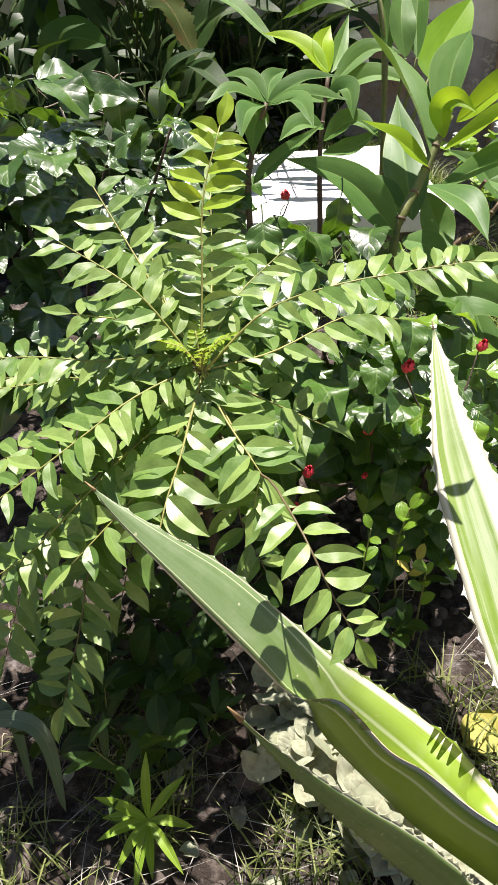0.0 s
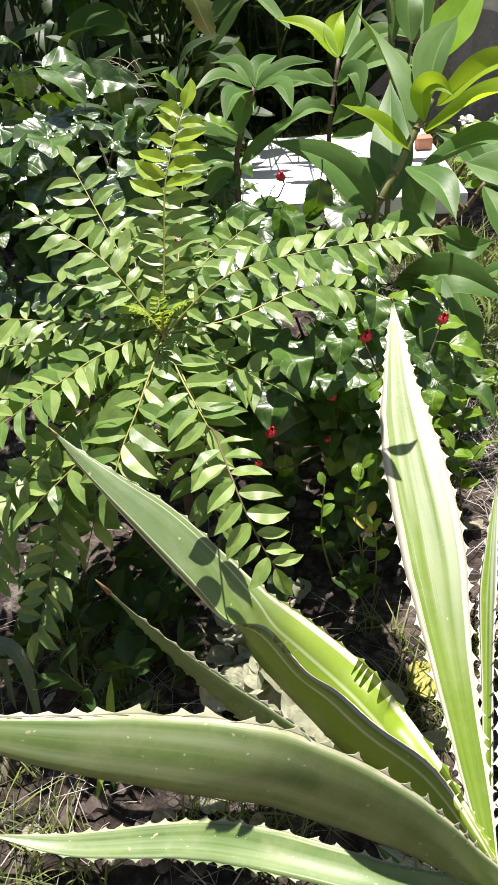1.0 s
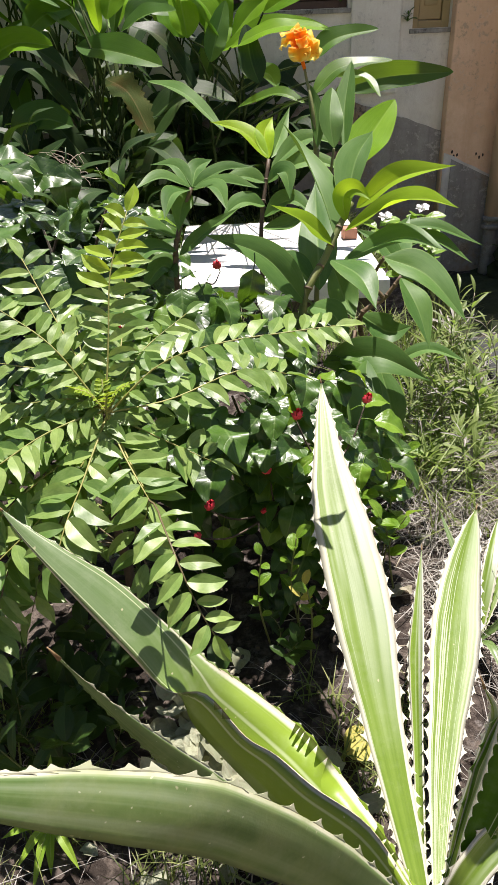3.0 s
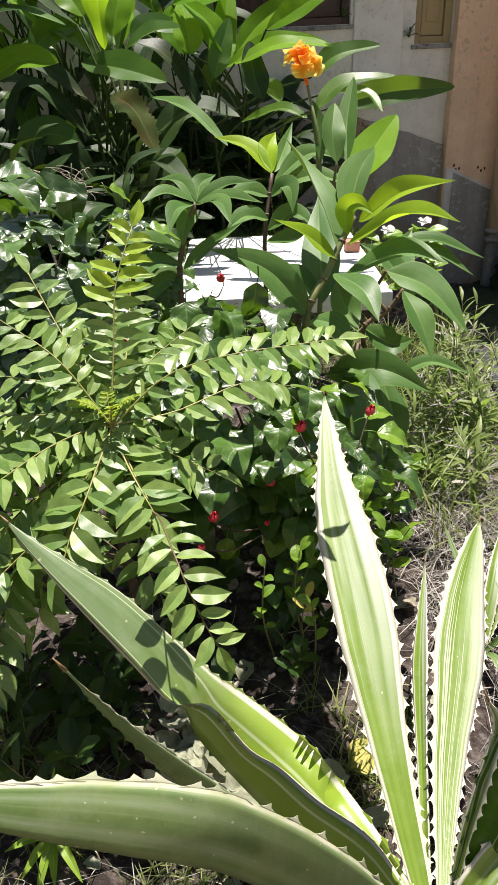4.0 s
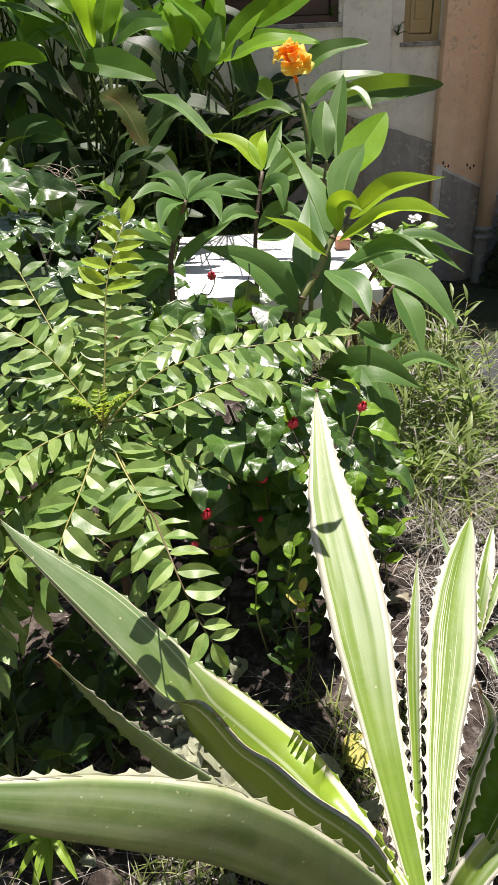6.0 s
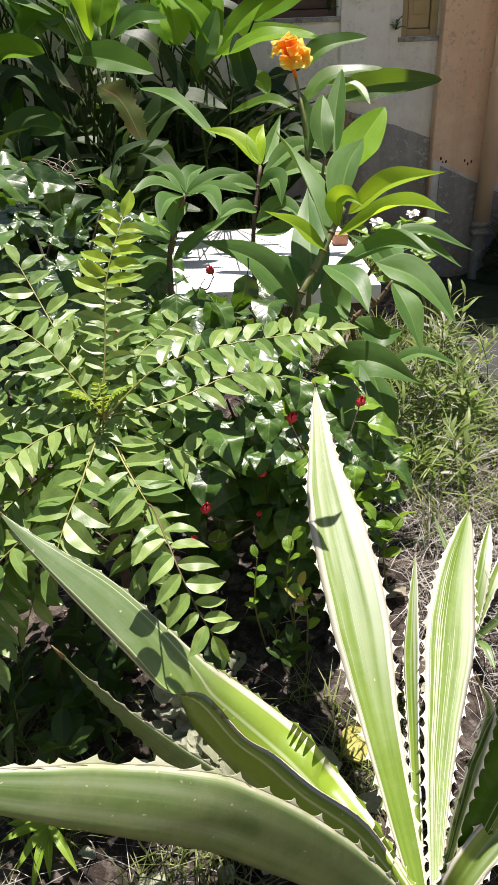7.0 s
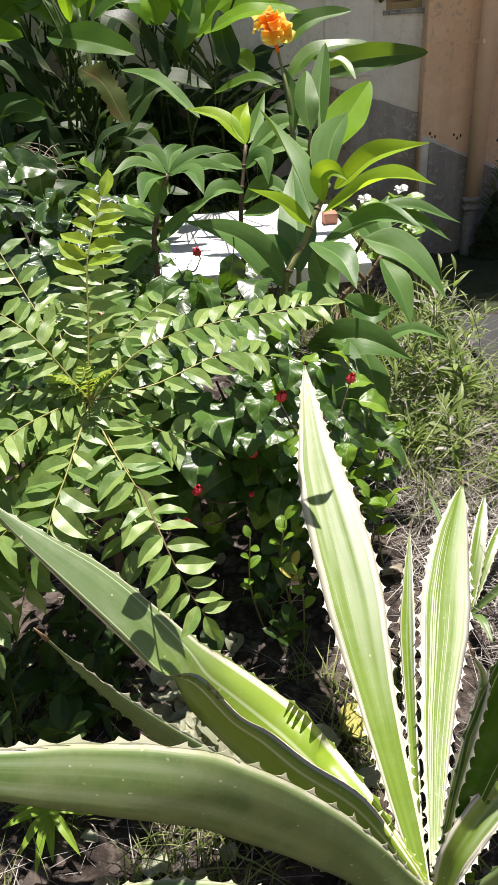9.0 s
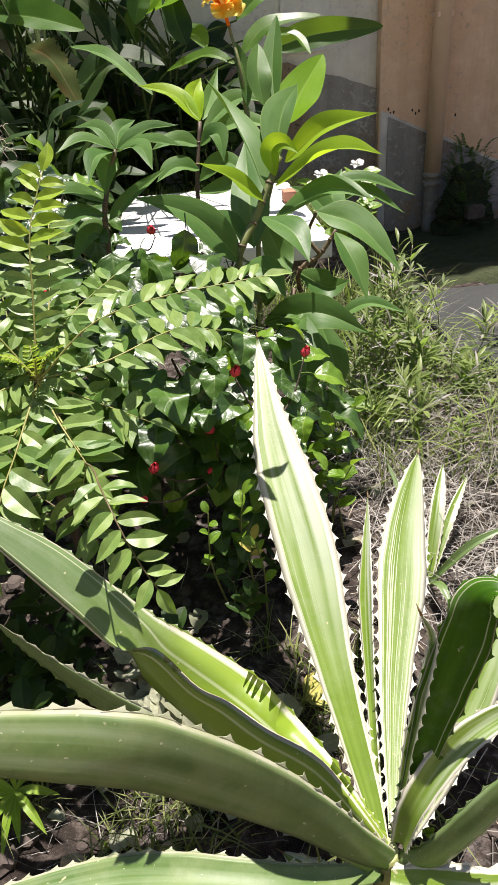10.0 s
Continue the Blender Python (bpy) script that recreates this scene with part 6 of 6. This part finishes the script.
heliconia((0.0, 4.62, 0), [
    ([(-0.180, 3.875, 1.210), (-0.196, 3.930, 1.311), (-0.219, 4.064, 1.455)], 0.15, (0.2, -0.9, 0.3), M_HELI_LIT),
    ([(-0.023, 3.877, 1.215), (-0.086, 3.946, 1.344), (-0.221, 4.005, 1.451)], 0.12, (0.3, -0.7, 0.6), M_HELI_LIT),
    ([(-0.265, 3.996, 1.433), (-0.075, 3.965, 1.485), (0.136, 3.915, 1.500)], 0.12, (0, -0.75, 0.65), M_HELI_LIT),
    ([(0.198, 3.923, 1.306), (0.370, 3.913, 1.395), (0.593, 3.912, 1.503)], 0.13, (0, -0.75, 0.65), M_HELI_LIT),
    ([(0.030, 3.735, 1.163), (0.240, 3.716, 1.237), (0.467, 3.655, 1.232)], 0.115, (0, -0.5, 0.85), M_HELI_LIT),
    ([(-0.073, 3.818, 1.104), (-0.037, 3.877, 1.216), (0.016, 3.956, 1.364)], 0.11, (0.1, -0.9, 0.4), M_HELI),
    ([(0.159, 3.652, 1.010), (0.124, 3.705, 1.109), (0.106, 3.784, 1.257)], 0.13, (0.1, -0.9, 0.4), M_HELI_SHADED),
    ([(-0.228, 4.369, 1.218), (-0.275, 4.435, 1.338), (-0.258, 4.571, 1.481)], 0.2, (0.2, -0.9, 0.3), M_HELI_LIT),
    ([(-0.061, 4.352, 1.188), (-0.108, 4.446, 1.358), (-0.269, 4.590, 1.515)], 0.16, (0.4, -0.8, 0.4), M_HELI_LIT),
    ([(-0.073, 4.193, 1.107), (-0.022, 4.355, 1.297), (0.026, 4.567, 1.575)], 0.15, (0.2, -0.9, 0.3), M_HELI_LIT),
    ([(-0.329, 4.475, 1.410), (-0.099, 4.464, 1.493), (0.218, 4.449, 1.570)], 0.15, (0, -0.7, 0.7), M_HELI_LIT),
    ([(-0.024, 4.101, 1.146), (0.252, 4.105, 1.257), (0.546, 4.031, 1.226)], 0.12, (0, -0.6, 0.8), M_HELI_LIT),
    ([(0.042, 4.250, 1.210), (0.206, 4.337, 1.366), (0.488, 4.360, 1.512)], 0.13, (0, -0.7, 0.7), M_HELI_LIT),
    ([(0.052, 3.960, 0.891), (0.260, 3.880, 0.954), (0.392, 3.797, 0.908)], 0.08, (0, -0.5, 0.8), M_HELI),
    ([(0.090, 4.032, 1.022), (0.212, 4.044, 1.043), (0.265, 3.950, 0.977)], 0.12, (0, -0.5, 0.8), M_HELI),
    ([(0.410, 3.648, 0.947), (0.555, 3.711, 1.061), (0.812, 3.724, 1.084)], 0.10, (0, -0.5, 0.9), M_HELI),
    ([(0.429, 3.954, 1.088), (0.567, 4.008, 1.184), (0.793, 4.028, 1.220)], 0.12, (0, -0.6, 0.8), M_HELI),
    ([(0.633, 4.434, 0.922), (0.939, 4.467, 0.982), (1.319, 4.418, 0.996)], 0.16, (0, -0.9, 0.35), M_HELI),
    ([(0.528, 3.916, 1.019), (0.704, 3.912, 1.011), (0.764, 3.750, 0.924)], 0.07, (0.3, -0.5, 0.8), M_HELI),
] + wild_leaves((-0.1, 5.0, 0), 14, 4, 0.35, 0.9), "heliconia with upright sunlit yellow-green leaves", 2)
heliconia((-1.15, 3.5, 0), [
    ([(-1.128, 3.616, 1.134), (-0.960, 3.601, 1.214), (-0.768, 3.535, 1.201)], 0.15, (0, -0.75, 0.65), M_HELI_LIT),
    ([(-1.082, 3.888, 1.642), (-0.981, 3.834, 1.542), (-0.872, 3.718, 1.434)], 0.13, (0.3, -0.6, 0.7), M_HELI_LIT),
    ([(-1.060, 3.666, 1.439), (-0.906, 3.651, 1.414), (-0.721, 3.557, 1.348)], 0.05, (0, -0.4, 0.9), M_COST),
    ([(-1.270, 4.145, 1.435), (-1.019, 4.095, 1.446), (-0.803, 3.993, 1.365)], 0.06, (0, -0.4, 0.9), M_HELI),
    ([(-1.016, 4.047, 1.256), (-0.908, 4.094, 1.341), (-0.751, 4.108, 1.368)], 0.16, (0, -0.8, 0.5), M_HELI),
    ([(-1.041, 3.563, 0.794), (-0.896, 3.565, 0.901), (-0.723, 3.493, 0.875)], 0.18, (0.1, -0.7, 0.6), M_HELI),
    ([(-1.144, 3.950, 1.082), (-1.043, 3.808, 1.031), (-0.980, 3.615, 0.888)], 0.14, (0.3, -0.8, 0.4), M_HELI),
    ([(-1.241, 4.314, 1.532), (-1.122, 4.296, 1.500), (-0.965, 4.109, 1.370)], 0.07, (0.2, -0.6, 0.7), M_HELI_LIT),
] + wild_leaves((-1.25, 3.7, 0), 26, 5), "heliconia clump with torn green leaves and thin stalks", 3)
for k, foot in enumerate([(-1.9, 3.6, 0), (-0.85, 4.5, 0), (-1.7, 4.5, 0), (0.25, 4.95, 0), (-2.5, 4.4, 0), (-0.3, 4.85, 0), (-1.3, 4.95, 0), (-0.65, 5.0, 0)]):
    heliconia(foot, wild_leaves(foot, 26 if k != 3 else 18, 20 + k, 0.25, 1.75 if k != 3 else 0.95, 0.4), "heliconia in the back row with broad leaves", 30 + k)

# undergrowth that fills the clump's foot, its colour darkened for the shade there
UNDER = [mesh_of("leaf", sheet([(0, 0, 0), (0, 0.5, 0.12), (0.05 * k - 0.05, 1, -0.12)], 0.36, (0, 0, 1), 0.42, 0.6, 0.2, 10, 4, 0.05, 2, seed=k), M_HELI_SHADED) for k in range(3)]
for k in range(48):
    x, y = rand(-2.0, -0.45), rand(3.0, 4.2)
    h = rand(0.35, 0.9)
    build_sprig("undergrowth", "leafy undergrowth at the foot of the heliconia, shade put into its colour", "weed", (x, y, 0.0), (x + rand(-0.1, 0.1), y + rand(-0.1, 0.1), h), UNDER, 14, rand(0.16, 0.27), 0.004,
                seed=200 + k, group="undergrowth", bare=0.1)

# the same shade-coloured fill along the wall
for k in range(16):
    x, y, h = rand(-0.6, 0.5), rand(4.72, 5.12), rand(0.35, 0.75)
    build_sprig("undergrowth", "leafy undergrowth along the wall, shade put into its colour", "weed", (x, y, 0.0), (x + rand(-0.1, 0.1), y + rand(-0.1, 0.02), h), UNDER, 14, rand(0.16, 0.25), 0.004, seed=260 + k, group="undergrowth", bare=0.1)


def build_vine():
    """Dry curling tendrils over the hedge."""
    start = Vector((-0.783, 2.740, 0.754))
    vine = thing("dry_vine", start, "tangle of pale dry vine tendrils", "vine")
    rnd = random.Random(12)
    for pts in ([(-0.783, 2.740, 0.754), (-0.695, 2.749, 0.769), (-0.639, 2.689, 0.763), (-0.604, 2.615, 0.734)], [(-0.706, 2.749, 0.769), (-0.737, 2.762, 0.794), (-0.761, 2.786, 0.837)],
                [(-0.695, 2.749, 0.769), (-0.628, 2.762, 0.793), (-0.582, 2.782, 0.829), (-0.542, 2.785, 0.835)], [(-0.639, 2.695, 0.775), (-0.632, 2.765, 0.798), (-0.635, 2.779, 0.823)],
                [(-0.604, 2.615, 0.734), (-0.569, 2.627, 0.756), (-0.546, 2.642, 0.782), (-0.521, 2.643, 0.785)], [(-0.750, 2.747, 0.766), (-0.716, 2.757, 0.783), (-0.696, 2.783, 0.830)], [(-0.871, 2.739, 0.752), (-0.782, 2.747, 0.765), (-0.673, 2.752, 0.775)]):
        line = through_points(pts, 9)
        line = [p + Vector((rnd.uniform(-0.007, 0.007), rnd.uniform(-0.007, 0.007), rnd.uniform(-0.007, 0.007))) for p in line]
        part("tendril", tube(line, 0.0026, 0.0012, 5, 22), M_TENDRIL, vine)
        for _ in range(2):
            k = rnd.randint(2, 7)
            curl = [line[k] + Vector((0.05 * i * math.cos(i * 1.3 + k), 0.02 * i, 0.03 * i * math.sin(i * 1.1 + k) + 0.008 * i)) * 0.35 for i in range(6)]
            part("tendril", tube(curl, 0.0018, 0.0009, 5, 16), M_TENDRIL, vine)
    part("stem", tube([(start.x, start.y + 0.05, -0.02), (start.x + 0.05, start.y + 0.03, 0.4), start], 0.006, 0.004, 6, 8), M_TENDRIL, vine)


build_vine()


# taller crowns, added above the view to shade the clump's foot
for k, foot in enumerate([(-1.2, 4.7, 0), (-1.9, 4.5, 0)]):
    heliconia(foot, wild_leaves(foot, 15, 70 + k, 1.55, 2.25, 0.4, (0.45, 0.7)), "unseen tall heliconia added to shade the clump", 90 + k)

# ---- grass, litter, soil crumbs ----


def blades(name, count, region, heights, widths, material, label, seed, lean=0.6, base_z=0.0, keep=None):
    """Loose blades over a region of the plan, one mesh."""
    rnd = random.Random(seed)
    verts, faces, uvs = [], [], []
    x0, x1, y0, y1 = region
    made = 0
    while made < count:
        x, y = rnd.uniform(x0, x1), rnd.uniform(y0, y1)
        if keep and not keep(x, y, rnd):
            continue
        made += 1
        h, w = rnd.uniform(*heights), rnd.uniform(*widths)
        a = rnd.uniform(0, 6.283)
        out = Vector((math.cos(a), math.sin(a), 0)) * h * rnd.uniform(0.1, lean)
        side = Vector((-math.sin(a + 0.5), math.cos(a + 0.5), 0)) * w * 0.5
        b = Vector((x, y, ground_height(x, y) - 0.01 + base_z))
        n = len(verts)
        for i in range(4):
            s = i / 3
            p = b + Vector((0, 0, h * (s - 0.32 * s * s * lean))) + out * s * s * 1.3
            k = 1 - s * s * 0.97
            verts += [p - side * k, p + side * k]
            uvs += [(0, s), (1, s)]
        for i in range(3):
            faces.append((n + 2 * i, n + 2 * i + 1, n + 2 * i + 3, n + 2 * i + 2))
    me = bpy.data.meshes.new(name)
    me.from_pydata([tuple(v) for v in verts], [], faces)
    layer = me.uv_layers.new(name="UVMap")
    for loop in me.loops:
        layer.data[loop.index].uv = uvs[loop.vertex_index]
    me.materials.append(material)
    return tagged(new(name, me), label, "grass", kind="stuff")


def weedy(x, y, rnd):
    """Right-hand side beyond the agave, off the concrete."""
    if x > 0.95 and y > 1.93:
        return False
    return noise.noise(Vector((x * 4, y * 4, 0))) > -0.25 and x > 0.42 + 0.2 * max(0, 1.7 - y)


blades("grass", 1300, (0.34, 1.9, 1.35, 3.0), (0.06, 0.28), (0.003, 0.008), M_GRASS, "tangled green grass and weeds in sun", 1, 1.0, keep=weedy)
blades("dry_grass", 2300, (0.3, 1.9, 1.1, 2.4), (0.05, 0.24), (0.0016, 0.005), M_STRAW, "dry straw and dead grass stems", 2, 1.6, keep=lambda x, y, r: x > 0.44 and not (x > 0.95 and y > 1.93))
blades("dry_grass", 2600, (0.36, 1.35, 0.95, 1.75), (0.03, 0.13), (0.0016, 0.0042), M_STRAW, "grey mat of dead grass over the soil", 12, 2.6, keep=lambda x, y, r: x > 0.40 and noise.noise(Vector((x * 5, y * 5, 4))) > -0.25)
blades("lawn", 7000, (-1.0, 1.5, 3.9, 5.2), (0.06, 0.22), (0.005, 0.010), M_GRASS, "rough sunlit lawn behind the bed", 3, 0.9, keep=lambda x, y, r: not (-0.32 < x < 0.78 and 2.9 < y < 4.41))
blades("lawn", 1500, (-0.75, 0.75, 4.42, 4.62), (0.18, 0.34), (0.004, 0.009), M_GRASS, "tall sunlit grass behind the white slab", 14, 0.8)
blades("lawn", 1100, (-0.45, 0.95, 2.5, 2.97), (0.06, 0.2), (0.003, 0.007), M_GRASS, "rough grass before the white slab", 6, 0.9)
blades("grass", 1300, (-0.75, 0.35, 0.42, 0.95), (0.03, 0.13), (0.002, 0.006), M_GRASS, "short grass tufts on shaded soil", 4, 1.1, keep=lambda x, y, r: noise.noise(Vector((x * 6, y * 6, 2))) > 0.02)
blades("dry_grass", 420, (-0.75, 0.55, 0.4, 1.0), (0.03, 0.11), (0.0012, 0.003), M_STRAW, "thin dry stems on the soil", 5, 2.2)


def build_wild_grass():
    """Taller weeds with narrow leaves over the rough grass."""
    tips = [(0.811, 2.211, 0.416), (0.708, 2.090, 0.403), (0.826, 2.117, 0.348), (0.638, 2.038, 0.309), (0.730, 1.972, 0.292), (0.637, 1.876, 0.223), (0.743, 1.874, 0.219), (0.828, 1.832, 0.195), (0.898, 1.785, 0.131),
            (0.732, 1.995, 0.254), (0.530, 1.862, 0.197), (1.031, 2.056, 0.195), (0.768, 2.246, 0.278), (0.634, 1.678, 0.174), (0.887, 1.641, 0.091), (0.758, 1.534, 0.095), (0.533, 1.724, 0.154)]
    tips += [Vector(tips[k % 17]) + Vector((rand(-0.14, 0.14), rand(-0.15, 0.15), rand(-0.14, -0.02))) for k in range(26)]
    for k, tip in enumerate(tips):
        tip = Vector(tip)
        tip.z = max(tip.z, 0.12)
        foot = (tip.x + rand(-0.08, 0.08), tip.y + rand(-0.05, 0.1), 0.0)
        build_sprig("wild_grass", "tall weed with narrow light green leaves", "weed", foot, tip, LANCE + LANCE_STRAW[:k % 3], 20, rand(0.055, 0.10), 0.0022, seed=300 + k, group="tall weeds", bare=0.3, fan=0.5, material=M_TENDRIL if k % 3 == 0 else None)
    p = Vector((0.476, 1.658, 0.139))
    build_sprig("weed", "pale weed with lobed leaves in dry grass", "weed", (p.x, p.y + 0.06, 0.0), p, ROUND, 6, 0.06, 0.002, seed=333, bare=0.7)


build_wild_grass()
blades("grass", 260, (0.42, 1.5, 1.5, 2.4), (0.25, 0.45), (0.004, 0.008), M_WEED, "long arching grass blades in sun", 8, 1.5, keep=weedy)


def crumpled(seed, material, ratio=0.6):
    rnd = random.Random(seed)
    pts = [(0, 0, 0), (rnd.uniform(-0.1, 0.1), 0.35, rnd.uniform(0.05, 0.2)), (rnd.uniform(-0.15, 0.15), 0.7, rnd.uniform(-0.05, 0.15)), (rnd.uniform(-0.2, 0.2), 1, rnd.uniform(0.0, 0.2))]
    bm = sheet(pts, ratio, (rnd.uniform(-0.3, 0.3), 0, 1), 0.42, 0.7, rnd.uniform(-0.4, 0.9), 14, 8, 0.16, 2, seed=seed)
    for v in bm.verts:
        v.co.z += 0.10 * noise.noise(v.co * 4 + Vector((seed, 0, 0)))
    return mesh_of("dry_leaf", bm, material)


DRY = [crumpled(k, M_LITTER if k % 2 else M_GREYLEAF, 0.5 + 0.06 * k) for k in range(8)]
for k in range(130):
    along = rand(0.0, 1.0)
    at = Vector((-0.12 + 0.26 * along + rand(-0.035, 0.035), 0.80 - 0.22 * along + rand(-0.045, 0.06), 0.015 + rand(0, 0.075)))
    a = rand(0, 6.28)
    ob = new("dry_leaf", DRY[(2 * k) % 8])
    ob.matrix_basis = aim(at, (math.cos(a), math.sin(a), rand(-0.2, 0.4)), (rand(-0.5, 0.5), rand(-0.5, 0.5), 1), rand(0.04, 0.095))
    tagged(ob, "curled dry grey-green leaf heaped on soil", "dry leaf", "heap of dry leaves")
for k in range(70):
    at = Vector((rand(-0.7, 0.9), rand(0.45, 1.5), 0))
    at.z = ground_height(at.x, at.y) + 0.006
    a = rand(0, 6.28)
    ob = new("dry_leaf", DRY[(k * 3 + 1) % 8])
    ob.matrix_basis = aim(at, (math.cos(a), math.sin(a), rand(-0.05, 0.1)), (rand(-0.3, 0.3), rand(-0.3, 0.3), 1), rand(0.025, 0.06))
    tagged(ob, "small dry leaf fallen on dark soil", "dry leaf", "fallen leaves")
yellow = solo("fallen_leaf", sheet([(0.239, 0.841, 0.025), (0.204, 0.813, 0.006), (0.178, 0.780, -0.012)], 0.075, (0, 0, 1), 0.45, 0.6, 0.2, 14, 6, 0.2, 2), M_YELLOW,
              "round yellow-green fallen leaf on soil", "fallen leaf")
for v in yellow.data.vertices:
    v.co.z = 0.022 + 0.35 * (v.co.z - 0.0) if v.co.z > 0.05 else max(v.co.z, 0.012) + 0.004

pebbles = bmesh.new()
for k in range(520):
    x, y = rand(-0.8, 1.1), rand(0.35, 1.6)
    r = rand(0.003, 0.013) if k % 12 else rand(0.015, 0.028)
    blob = bmesh.ops.create_icosphere(pebbles, subdivisions=2, radius=r)
    c = Vector((x, y, ground_height(x, y) + r * 0.3))
    for v in blob["verts"]:
        v.co = Vector((v.co.x, v.co.y, v.co.z * 0.65)) * (1 + 0.5 * noise.noise(v.co * 60 + c * 9)) + c
solo("pebbles", pebbles, M_PEBBLE, "clods and small stones on the soil", "pebbles", kind="stuff")
twigs = bmesh.new()
for k in range(130):
    x, y, a, l = rand(-0.75, 1.0), rand(0.4, 1.5), rand(0, 6.28), rand(0.03, 0.14)
    z = ground_height(x, y) + 0.008
    d = Vector((math.cos(a), math.sin(a), 0)) * l
    tube([Vector((x, y, z)), Vector((x, y, z + 0.012)) + d * 0.5 + Vector((rand(-0.01, 0.01), rand(-0.01, 0.01), 0)), Vector((x, y, z)) + d], rand(0.0008, 0.002), 0.0006, 4, 5, twigs)
solo("twigs", twigs, M_TENDRIL, "broken twigs and roots on the soil", "twigs", kind="stuff")
